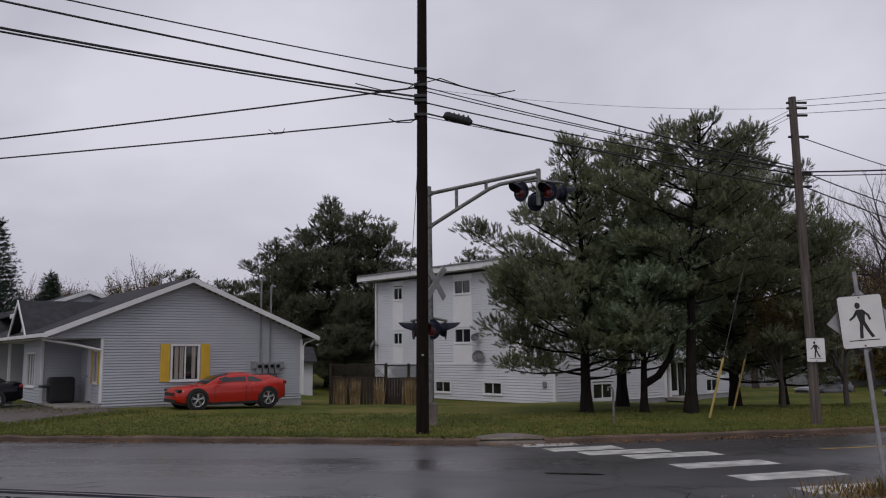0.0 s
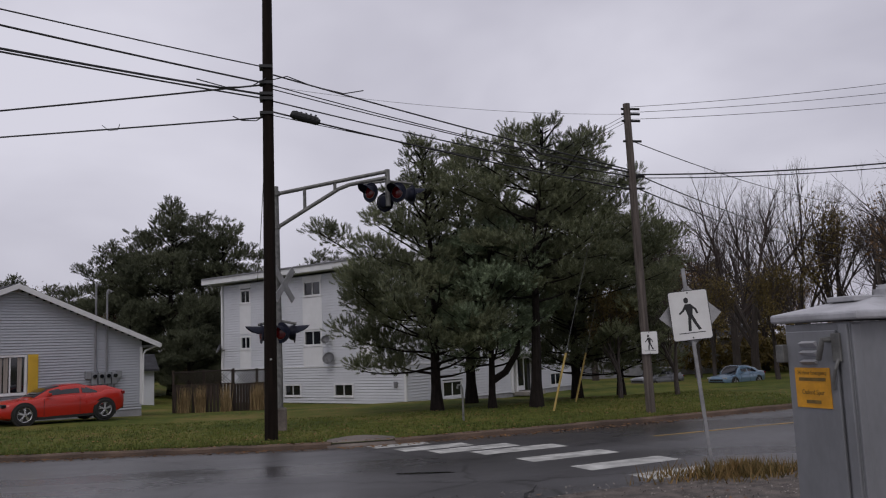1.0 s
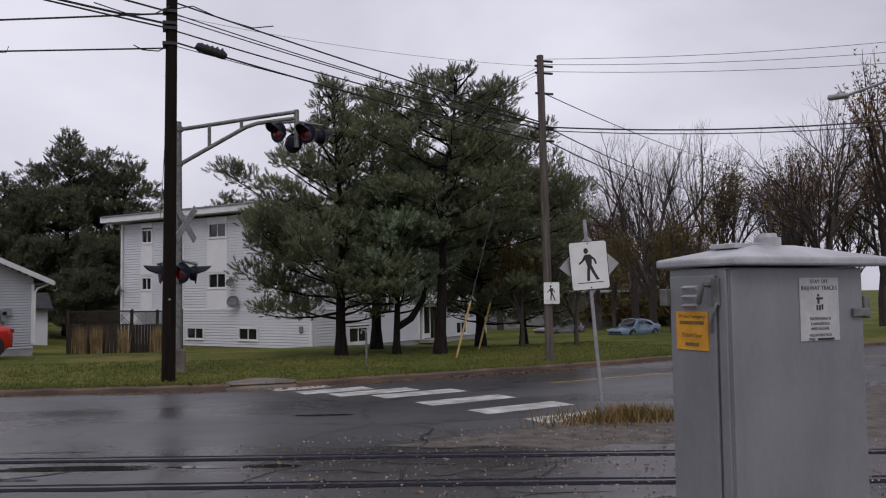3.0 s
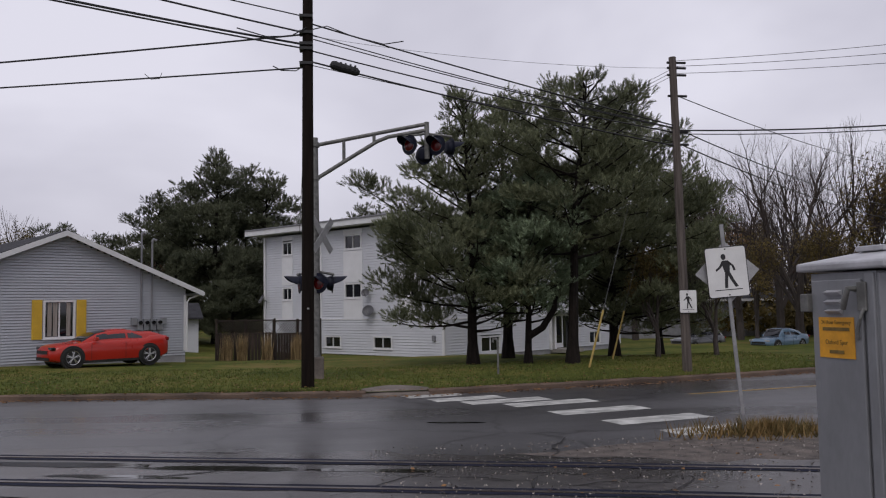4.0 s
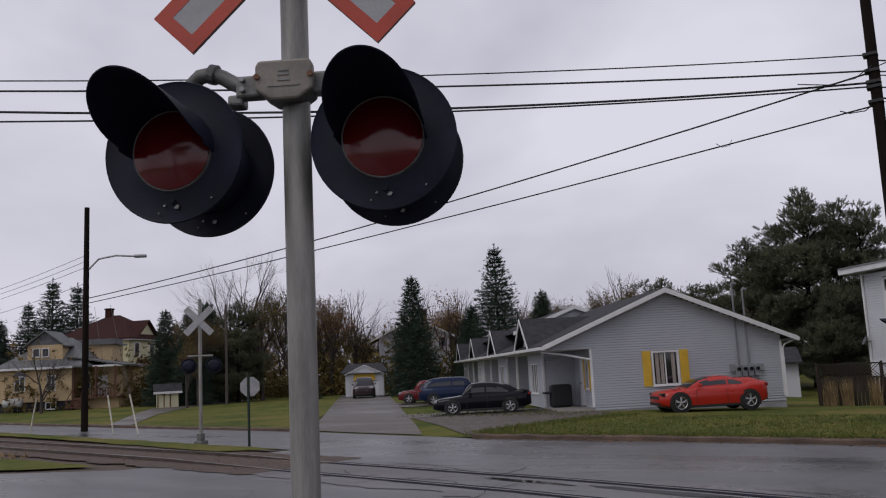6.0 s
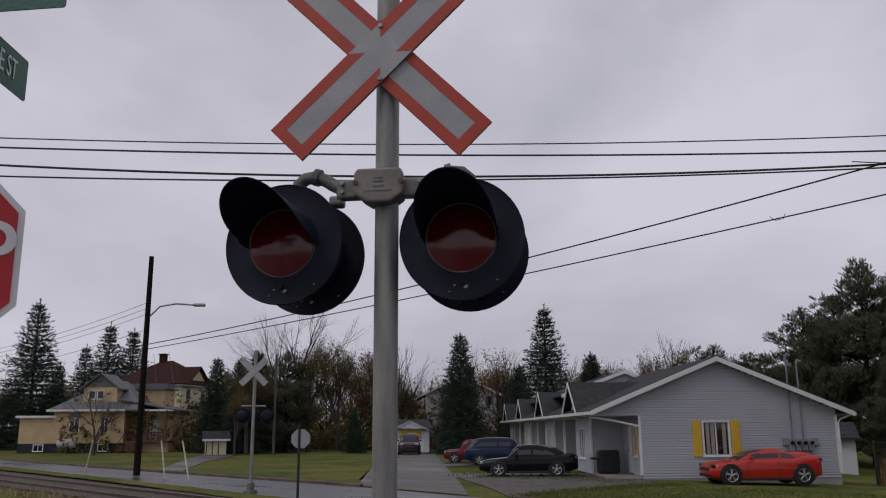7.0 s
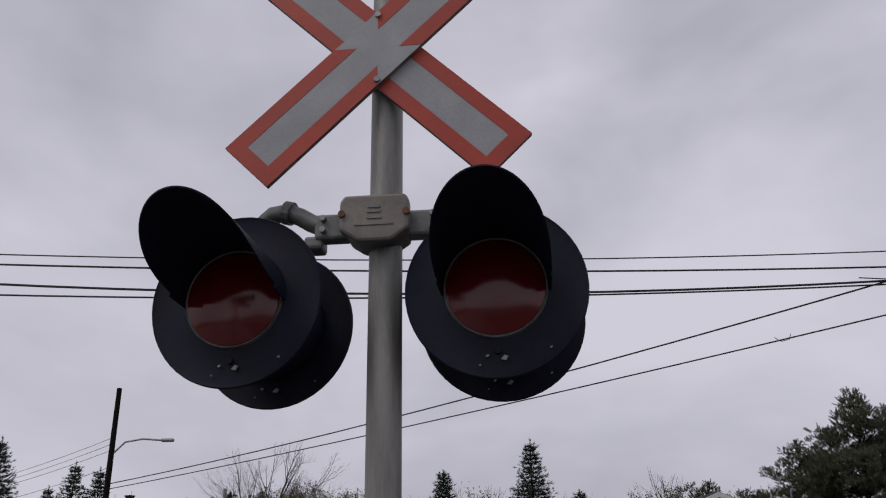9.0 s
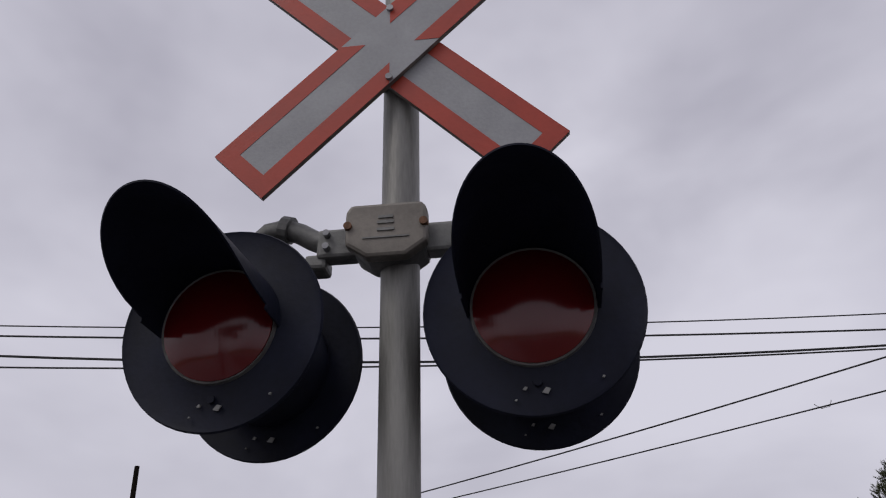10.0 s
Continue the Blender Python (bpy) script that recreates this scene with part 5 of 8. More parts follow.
for y0 in BAYS:
    BF = HF @ pose(XB, y0 + 3.7, 0, 0, 0, -90)
    wz = (0.9, 0.75, 2.6, 2.15)
    siding("bay_wall", BF, 0.15, 2.62, lambda z: (0, 3.7), [wz], M["siding"], house)
    window(BF, *wz, house, lights=3)
    for s in (0.0, 3.7):
        SF2 = HF @ pose(XB, y0 + (0 if s == 0 else 3.7), 0, 0, 0, 0)
        siding("bay_wall", SF2 @ Matrix.Translation((0.0, 0.0 if s == 0 else -0.12, 0)), 0.15, 2.62, lambda z: (0.0, XL - XB), [], M["siding"], house)
    part("corner_board", bx(((XB + 0.03, y0 - 0.03, 1.4), (0.1, 0.06, 2.5)), m=HF), M["trim"], house)
for y in (0.0, 11.2, 22.6, 34.0):
    part("porch_slab", bx((((XB + XL) / 2, y + 1.62, 0.02), (XL - XB + 0.1, 3.2, 0.34)), m=HF), M["concrete"], house, "concrete porch slab")
    part("porch_post", bx(((XL - 0.03 if y == 0 else XB + 0.1, y + 0.05, 1.45), (0.11, 0.11, 2.4)), m=HF), M["trim"], house)
part("corner_board", bx(((XR - 0.03, -0.03, 1.45), (0.1, 0.05, 2.3)), m=HF), M["trim"], house)
part("porch_beam", tb([HF @ Vector(p) for p in ((-10.95, 0.25, 2.60), (-9.9, 0.12, 2.42), (-8.95, -0.02, 2.20))], 0.045, 8), M["trim"], house, "white slanting downspout under the porch roof")
part("porch_ceiling", bx((((XB + XL) / 2 - 0.1, LEN / 2, 2.66), (XL - XB + 0.7, LEN, 0.05)), m=HF), M["trim"], house)
# roof
for sgn, xe in ((1, -0.12), (-1, -10.98)):
    ez = RZ - abs(xe - RX) * SL
    bm = bmesh.new()
    slab(bm, HF @ Vector((RX, -0.35, RZ)), HF @ Vector((RX, LEN + 0.3, RZ)), HF @ Vector((xe, LEN + 0.3, ez)), HF @ Vector((xe, -0.35, ez)), 0.10)
    bmesh.ops.recalc_face_normals(bm, faces=bm.faces)
    part("roof", bm, M["shingle"], house, "dark grey asphalt shingle roof slope")
    bm = bmesh.new()
    slab(bm, HF @ Vector((RX, -0.40, RZ - 0.02)), HF @ Vector((RX, -0.352, RZ - 0.02)), HF @ Vector((xe, -0.352, ez - 0.02)), HF @ Vector((xe, -0.40, ez - 0.02)), 0.20)
    bmesh.ops.recalc_face_normals(bm, faces=bm.faces)
    part("rake_fascia", bm, M["trim"], house, "white fascia board")
    bm = bmesh.new()
    slab(bm, HF @ Vector((RX, -0.35, RZ - 0.12)), HF @ Vector((RX, 0.0, RZ - 0.12)), HF @ Vector((xe, 0.0, ez - 0.12)), HF @ Vector((xe, -0.35, ez - 0.12)), 0.02)
    part("soffit", bm, M["trim"], house)
    part("gutter", bx(((xe + sgn * 0.03, LEN / 2, ez - 0.12), (0.11, LEN + 0.7, 0.13)), m=HF), M["trim"], house, "white eaves gutter")
part("downspout", tb([HF @ Vector(p) for p in ((-0.15, -0.05, 2.6), (-0.6, -0.08, 2.45), (-0.7, -0.08, 2.3), (-0.7, -0.08, 0.3))], 0.035, 8), M["trim"], house)
# raised roof further along the row
bm = bmesh.new()
for sgn in (1, -1):
    slab(bm, HF @ Vector((RX - 0.9, 12.4, RZ + 0.30)), HF @ Vector((RX - 0.9, 31.5, RZ + 0.30)), HF @ Vector((RX - 0.9 + sgn * 3.6, 31.5, RZ - 1.05)), HF @ Vector((RX - 0.9 + sgn * 3.6, 12.4, RZ - 1.05)), 0.1)
bmesh.ops.recalc_face_normals(bm, faces=bm.faces)
part("roof", bm, M["shingle"], house)
bm = bmesh.new()
for sgn in (1, -1):
    slab(bm, HF @ Vector((RX - 0.9, 12.3, RZ + 0.30)), HF @ Vector((RX - 0.9, 12.38, RZ + 0.30)), HF @ Vector((RX - 0.9 + sgn * 3.6, 12.38, RZ - 1.05)), HF @ Vector((RX - 0.9 + sgn * 3.6, 12.3, RZ - 1.05)), 0.2)
bmesh.ops.recalc_face_normals(bm, faces=bm.faces)
part("rake_fascia", bm, M["trim"], house)
part("gable_wall", pr([(RX - 4.2, RZ - 1.2), (RX + 2.4, RZ - 1.2), (RX - 0.9, RZ + 0.18)], 0.1, HF @ Matrix.Translation((0, 12.6, 0))), M["siding"], house)
# dormers over the bays
for y0 in BAYS:
    yc, hw, zt, xf = y0 + 1.75, 2.0, 4.28, -11.0
    ez = RZ - abs(xf - RX) * SL
    xt = RX - (RZ - zt) / SL
    bm = bmesh.new()
    for sg in (-1, 1):
        slab(bm, HF @ Vector((xf, yc, zt)), HF @ Vector((xt + 0.2, yc, zt)), HF @ Vector((xf + 0.1, yc + sg * (hw + 0.1), ez - 0.02)), HF @ Vector((xf, yc + sg * (hw + 0.1), ez - 0.02)), 0.09)
    bmesh.ops.recalc_face_normals(bm, faces=bm.faces)
    dm = part("dormer", bm, M["shingle"], house, "small open gable dormer with white trim")
    bm = bmesh.new()
    for sg in (-1, 1):
        slab(bm, HF @ Vector((xf - 0.03, yc, zt)), HF @ Vector((xf + 0.02, yc, zt)), HF @ Vector((xf + 0.02, yc + sg * hw, ez)), HF @ Vector((xf - 0.03, yc + sg * hw, ez)), 0.17)
    bmesh.ops.recalc_face_normals(bm, faces=bm.faces)
    part("dormer_trim", bm, M["trim"], dm)
    bm = bmesh.new()
    bm.faces.new([bm.verts.new(HF @ Vector(p)) for p in ((xf + 0.35, yc - hw * 0.8, ez), (xf + 0.35, yc, zt - 0.35), (xf + 0.35, yc + hw * 0.8, ez))])
    part("dormer_front", bm, M["siding"], dm)
gw = window(HF, *GW, house, lights=2, fr=0.075)
bm = bmesh.new()
for x in (-6.12, -5.92, -5.44):
    box(bm, (x, 0.012, 1.7), (0.15, 0.008, 1.25), HF)
part("curtain", bm, M["curtain"], gw)
for xa in (-6.76, -5.16):
    sh = part("shutter", bx(((xa + 0.18, -0.04, 1.70), (0.36, 0.04, 1.46)), m=HF), M["shutter"], house, "yellow louvred shutter", bevel=0.006)
    for z0, z1 in ((1.04, 1.66), (1.76, 2.36)):
        bm = bmesh.new()
        for k in range(9):
            box(bm, (xa + 0.18, -0.063, z0 + (z1 - z0) * (k + 0.5) / 9), (0.26, 0.012, 0.035), HF)
        part("louvre", bm, M["shutter"], sh)
# meters and service masts
part("meter_board", bx(((-2.32, -0.06, 1.52), (1.35, 0.07, 0.16)), ((-2.95, -0.07, 1.56), (0.22, 0.12, 0.3)), ((-1.72, -0.07, 1.54), (0.22, 0.12, 0.26)), m=HF), M["hydro"], house, "grey meter trough")
for k in range(4):
    x = -2.72 + k * 0.27
    mt = part("meter_box", bx(((x, -0.09, 1.42), (0.22, 0.12, 0.46)), m=HF), M["hydro"], house, bevel=0.01)
    part("meter_dial", tube(bmesh.new(), [HF @ Vector((x, -0.15, 1.5)), HF @ Vector((x, -0.23, 1.5))], 0.075, 14), M["pane"], mt)
    part("conduit", tb([HF @ Vector((x, -0.07, 1.2)), HF @ Vector((x, -0.07, 0.9 - 0.1 * (k % 2)))], 0.025, 6), M["conduit"], house)
for x, zt in ((-2.66, 5.0), (-2.22, 4.75)):
    part("service_mast", tb([HF @ Vector((x, -0.08, 1.65)), HF @ Vector((x, -0.08, zt))], 0.038, 8), M["conduit"], house, "grey service mast")
    part("weatherhead", tb([HF @ Vector((x, -0.08, zt)), HF @ Vector((x + 0.05, -0.1, zt + 0.12)), HF @ Vector((x + 0.16, -0.12, zt + 0.06))], 0.06, 8), M["conduit"], house)
sofa = empty("covered_barbecue", HF @ Matrix.Translation((-9.75, 2.55, 0.19)), "black covered barbecue on the porch slab", "barbecue")
part("cover", bx(((0, 0, 0.5), (0.95, 0.55, 1.0))), M["sofa"], sofa, bevel=0.12)
part("side_shelf", bx(((-0.6, 0, 0.65), (0.35, 0.5, 0.08))), M["sofa"], sofa, bevel=0.03)

# apartment building
AL, AA = Vector((-4.17, 53.5, 0)), Vector((5.57, 42.31, 0))
AU = (AA - AL).normalized()
AB = Vector((-AU.y, AU.x, 0))
AF, AR = frame_from(AL, AU), frame_from(AA, AB)
WL, WR = (AA - AL).length, 17.3
apt = empty("apartment_building", Matrix(), "three-storey white-sided apartment building with a low flat roof", "apartment building")
Z0, ZB, ZT = -0.62, 1.30, 6.40
LW = [(1.72, 5.18, 2.68, 6.02), (1.72, 2.46, 2.68, 3.26), (4.35, 5.2, 5.35, 6.04), (4.35, 2.48, 5.35, 3.3), (7.36, 5.22, 8.80, 6.08), (7.36, 2.48, 8.80, 3.36), (11.8, 5.22, 13.2, 6.1), (11.8, 2.48, 13.2, 3.36)]
LBW = [(5.70, -0.28, 7.1, 0.40), (9.73, -0.28, 11.17, 0.42)]
RW = [(2.8, -0.52, 4.5, 0.36), (13.5, -0.52, 14.85, 0.3), (2.6, 2.5, 4.2, 3.6), (2.6, 5.0, 4.2, 6.0), (6.2, 2.5, 7.6, 3.6), (6.2, 5.0, 7.6, 6.0), (13.3, 2.5, 14.9, 3.6), (13.3, 5.0, 14.9, 6.0)]
DOOR = (9.1, -0.62, 11.35, 1.5)
siding("wall", AF, ZB + 0.04, ZT, lambda z: (0.05, WL), LW, M["siding_apt"], apt, 0.15, split=True)
siding("wall", AF @ Matrix.Translation((0, -0.05, 0)), Z0, ZB, lambda z: (0.0, WL + 0.05), LBW, M["siding_apt"], apt, 0.15, split=True)
siding("wall", AR, ZB + 0.04, ZT, lambda z: (0.12, WR), RW, M["siding_apt"], apt, 0.15)
siding("wall", AR @ Matrix.Translation((0, -0.05, 0)), Z0, ZB, lambda z: (0.0, WR), RW + [DOOR], M["siding_apt"], apt, 0.15)
part("wall", plain_wall(AF, 0, WL, Z0, ZT, WR), M["siding_apt"], apt)
part("wall", plain_wall(AR, 0, WR, Z0, ZT, WL), M["siding_apt"], apt)
for F, L_ in ((AF, WL), (AR, WR)):
    part("belt_trim", bx((((L_) / 2, -0.06, ZB + 0.02), (L_, 0.07, 0.05)), m=F), M["trim"], apt)
    part("foundation", bx(((L_ / 2, 0.02, Z0 - 0.8), (L_, 0.1, 1.6)), m=F), M["foundation"], apt)
for F, L_, x in ((AF, WL, WL + 0.01), (AF, WL, 0.03)):
    part("corner_board", bx(((x, -0.09, (Z0 + ZT) / 2), (0.14, 0.08, ZT - Z0)), m=F), M["trim"], apt, "white corner board")
for w in LW + RW:
    window(AF if w in LW else AR, *w, apt, lights=2, fr=0.09)
for w in LBW:
    window(AF @ Matrix.Translation((0, -0.05, 0)), *w, apt, lights=2, fr=0.08)
for x0, x1 in ((1.68, 2.72), (4.3, 5.4), (7.3, 8.86), (11.75, 13.25)):
    for za, zb in ((3.38, 5.16), (1.36, 2.44)):
        part("infill_panel", bx((((x0 + x1) / 2, -0.03, (za + zb) / 2), (x1 - x0, 0.03, zb - za)), m=AF), M["panel_white"], apt, "plain white infill panel")
    part("infill_panel", bx((((x0 + x1) / 2, -0.03, 6.23), (x1 - x0, 0.03, 0.28)), m=AF), M["panel_white"], apt)
bm = bmesh.new()
O = 0.75
ctr = [AF @ Vector((-1.15, -O, 0)), AF @ Vector((WL + O, -O, 0)), AF @ Vector((WL + O, WR + O, 0)), AF @ Vector((-1.15, WR + O, 0))]
slab(bm, *[p + Vector((0, 0, 6.82)) for p in ctr], 0.30)
part("roof", bm, M["trim"], apt, "flat roof with a pale fascia")
bm = bmesh.new()
slab(bm, *[p * 0.998 + Vector((0, 0, 6.90)) for p in ctr], 0.07)
part("roof_edge", bm, M["conduit"], apt, "grey metal roof edge")
dr = part("door", bx(((10.2, 0.05, 0.42), (0.95, 0.06, 2.0)), m=AR), M["trim"], apt, "glazed white entrance door")
part("pane", bx(((10.2, 0.015, 0.5), (0.68, 0.02, 1.6)), m=AR), M["pane"], dr)
part("sidelight", bx(((11.0, 0.03, 0.42), (0.5, 0.05, 2.0)), m=AR), M["pane"], apt)
for x in (9.2, 11.32, 9.62):
    part("door_post", bx(((x, -0.1, 0.45), (0.16, 0.16, 2.2)), m=AR), M["trim"], apt)
part("entrance_hood", bx(((10.25, -0.35, 1.6), (2.7, 0.8, 0.16)), m=AR), M["trim"], apt)
part("step", bx(((10.2, -0.6, -0.72), (1.8, 1.1, 0.2)), m=AR), M["concrete"], apt)


def dish(at, toward, r, parent_label):
    root = empty("satellite_dish", Matrix.Translation(at), parent_label, "satellite dish", "satellite dishes")
    f = lamp_frame((0, 0, 0), toward) @ pose(0, 0, 0, -25, 0, 0)
    bm = bmesh.new()
    rings = lathe(bm, [(r, -0.10), (r * 0.75, -0.04), (r * 0.4, -0.01), (0.01, 0.0)], 20, f)
    bmesh.ops.solidify(bm, geom=bm.faces[:], thickness=0.01)
    part("reflector", bm, M["conduit"], root, smooth=True)
    part("arm", tb([(0, 0, -0.2), f @ Vector((0, -0.4, -r * 0.4))], 0.015, 6), M["cast"], root)
    back = -Vector((toward[0], toward[1], 0)).normalized() * 0.3
    part("bracket", tb([(0, 0, 0), back + Vector((0, 0, -0.1))], 0.025, 6), M["cast"], root)
    return root


for x, z, r in ((9.6, 1.75, 0.33), (9.4, 2.75, 0.24), (0.05, 2.55, 0.3)):
    dish(AF @ Vector((x, -0.3, z)), (-0.35, -0.93) if x > 1 else (-0.9, -0.3), r, "grey satellite dish on the apartment wall")
part("vent_hood", bx(((14.2, -0.1, 0.35), (0.2, 0.16, 0.3)), m=AF), M["conduit"], apt, bevel=0.03)
for x in (4.05,):
    part("service_pipe", tb([AF @ Vector((x, -0.12, -0.3)), AF @ Vector((x, -0.12, 0.9)), AF @ Vector((x + 0.1, -0.16, 1.05)), AF @ Vector((x + 0.22, -0.14, 0.9))], 0.035, 6), M["conduit"], apt)

# shed, fence
SH = frame_from((-8.95, 50.0, -0.6), (0.95, 0.3))
shed = empty("garden_shed", Matrix(), "small white garden shed with a dark roof beside the house", "shed")
part("wall", bx(((0.65, 1.5, 1.1), (1.3, 2.7, 2.2)), m=SH), M["siding_apt"], shed)
bm = bmesh.new()
slab(bm, SH @ Vector((-0.2, 1.4, 3.0)), SH @ Vector((1.5, 1.4, 3.0)), SH @ Vector((1.5, -0.25, 2.15)), SH @ Vector((-0.2, -0.25, 2.15)), 0.1)
slab(bm, SH @ Vector((-0.2, 1.4, 3.0)), SH @ Vector((1.5, 1.4, 3.0)), SH @ Vector((1.5, 3.1, 2.15)), SH @ Vector((-0.2, 3.1, 2.15)), 0.1)
bmesh.ops.recalc_face_normals(bm, faces=bm.faces)
part("roof", bm, M["shingle"], shed)
fence = empty("lattice_fence", Matrix(), "brown board and lattice fence with a corner between the buildings", "fence")
for a, b in (((-5.37, 40.57), (-2.71, 40.73)), ((-2.71, 40.73), (-0.59, 42.27))):
    d = (Vector(b) - Vector(a))
    F = frame_from((a[0], a[1], terrain(*a) - 0.05), d)
    L_ = d.length
    n = int(L_ / 0.15)
    for k in range(n):
        part("board", bx((((k + 0.5) * L_ / n, 0, 0.62), (0.135, 0.022, 1.24)), m=F), M["fence"], fence)
    for x in (0.0, L_ * 0.5, L_):
        part("post", bx(((x, 0.06, 0.98), (0.1, 0.1, 1.96)), m=F), M["fence"], fence)
    for z in (1.27, 1.88):
        part("rail", bx(((L_ / 2, 0, z), (L_, 0.06, 0.06)), m=F), M["fence"], fence)
    bm = bmesh.new()
    for sg in (-1, 1):
        for k in range(int(L_ / 0.14) + 5):
            x0 = k * 0.14 - 0.5
            xa, xb = x0 - sg * 0.29, x0 + sg * 0.29
            if min(xa, xb) < 0 or max(xa, xb) > L_:
                continue
            tube(bm, [F @ Vector((xa, 0.01 * sg, 1.3)), F @ Vector((xb, 0.01 * sg, 1.86))], 0.018, 4)
    part("lattice", bm, M["fence"], fence, "diagonal wooden lattice")
rg = random.Random(17)
sp = []
for cx, cy, n in ((-4.83, 40.25, 60), (-4.15, 40.25, 75), (-3.03, 40.36, 75), (-1.71, 41.00, 110), (-1.50, 41.15, 70)):
    for _ in range(n):
        sp.append((cx + rg.gauss(0, 0.10), cy + rg.gauss(0, 0.1), terrain(cx, cy)))
blades("ornamental_grass", sp, 0.7, 1.4, 0.014, M["dry_grass"], "tall dry straw-coloured grasses in front of the fence", "tall grass", lean=0.16, per=3, seed=12)


# ---- trees ----
def mesh_of(name, verts, faces, mat):
    me = bpy.data.meshes.new(name)
    me.from_pydata(verts, [], faces)
    me.materials.append(mat)
    return me


class Sticks:
    """Collects tapered limbs as thin prisms."""

    def __init__(self):
        self.v, self.f = [], []

    def limb(self, pts, radii, n=4):
        base = None
        side = None
        for i, p in enumerate(pts):
            d = pts[min(i + 1, len(pts) - 1)] - pts[max(i - 1, 0)]
            d = d.normalized() if d.length > 1e-6 else Vector((0, 0, 1))
            side = d.orthogonal().normalized() if side is None else (side - d * side.dot(d)).normalized()
            up = d.cross(side)
            k = len(self.v)
            for j in range(n):
                a = 2 * math.pi * j / n
                self.v.append(tuple(p + (side * math.cos(a) + up * math.sin(a)) * radii[i]))
            if base is not None:
                for j in range(n):
                    self.f.append((base + j, base + (j + 1) % n, k + (j + 1) % n, k + j))
            base = k


def scatter(template_v, template_f, spots, seed):
    """Copies a small tuft to every spot (place, direction, size) as one set of vertices and faces."""
    rs = np.random.RandomState(seed)
    tv = np.array(template_v)
    n = len(spots)
    pos = np.array([s[0] for s in spots])
    d = np.array([s[1] for s in spots])
    d /= np.linalg.norm(d, axis=1)[:, None] + 1e-9
    size = np.array([s[2] for s in spots])
    ref = np.where(np.abs(d[:, 2:3]) < 0.9, np.array([[0, 0, 1.0]]), np.array([[1.0, 0, 0]]))
    x = np.cross(ref, d)
    x /= np.linalg.norm(x, axis=1)[:, None]
    y = np.cross(d, x)
    a = rs.uniform(0, 6.283, n)[:, None]
    x2, y2 = x * np.cos(a) + y * np.sin(a), -x * np.sin(a) + y * np.cos(a)
    v = pos[:, None] + size[:, None, None] * (tv[None, :, 0:1] * x2[:, None] + tv[None, :, 1:2] * y2[:, None] + tv[None, :, 2:3] * d[:, None])
    f = np.array(template_f)[None] + (np.arange(n) * len(tv))[:, None, None]
    return v.reshape(-1, 3).tolist(), f.reshape(-1, len(template_f[0])).tolist()


def tuft(n, width, spread, seed, length=1.0):
    """Needles that fan out along +z."""
    r = random.Random(seed)
    v, f = [], []
    for i in range(n):
        a = 2 * math.pi * (i + r.random() * 0.6) / n
        s = spread * r.uniform(0.35, 1.15)
        base = r.uniform(-0.25, 0.45)
        tip = Vector((math.cos(a) * s, math.sin(a) * s, base + length * r.uniform(0.55, 1.0)))
        w = Vector((-math.sin(a), math.cos(a), 0)) * width
        k = len(v)
        b = Vector((0, 0, base))
        v += [tuple(b - w), tuple(b + w), tuple(tip)]
        f.append((k, k + 1, k + 2))
    return v, f


TUFT_FLAT = tuft(11, 0.05, 0.6, 4, 0.8)
LEAVES = tuft(4, 0.18, 0.9, 6, 0.6)


def shoot(n, width, seed):
    """A pine shoot of unit length along +z: needles all round, swept forward, with a full tip."""
    r = random.Random(seed)
    v, f = [], []
    for i in range(n):
        a = 2.4 * i + r.uniform(-0.3, 0.3)
        z = 0.72 * i / n
        out = r.uniform(0.26, 0.36) * (1.0 - 0.35 * i / n)
        o = Vector((math.cos(a), math.sin(a), 0))
        w = Vector((-math.sin(a), math.cos(a), 0)) * width
        b = Vector((0, 0, z))
        k = len(v)
        v += [tuple(b - w), tuple(b + w), tuple(b + o * out + Vector((0, 0, r.uniform(0.18, 0.34))))]
        f.append((k, k + 1, k + 2))
    return v, f


SHOOT = shoot(24, 0.034, 3)
ROUND = ((0.0, 0.75), (0.15, 1.0), (0.4, 0.95), (0.65, 0.68), (0.85, 0.34), (0.95, 0.15), (1.0, 0.05))
SKIRT = ((0.0, 0.8), (0.12, 1.0), (0.4, 0.9), (0.52, 0.6), (0.68, 0.36), (0.85, 0.24), (0.95, 0.12), (1.0, 0.05))
BROAD = ((0.0, 0.6), (0.2, 0.9), (0.5, 1.0), (0.7, 0.78), (0.85, 0.48), (0.95, 0.2), (1.0, 0.06))
THIN = ((0.0, 0.55), (0.3, 0.75), (0.6, 1.0), (0.76, 0.75), (0.88, 0.42), (0.96, 0.16), (1.0, 0.05))


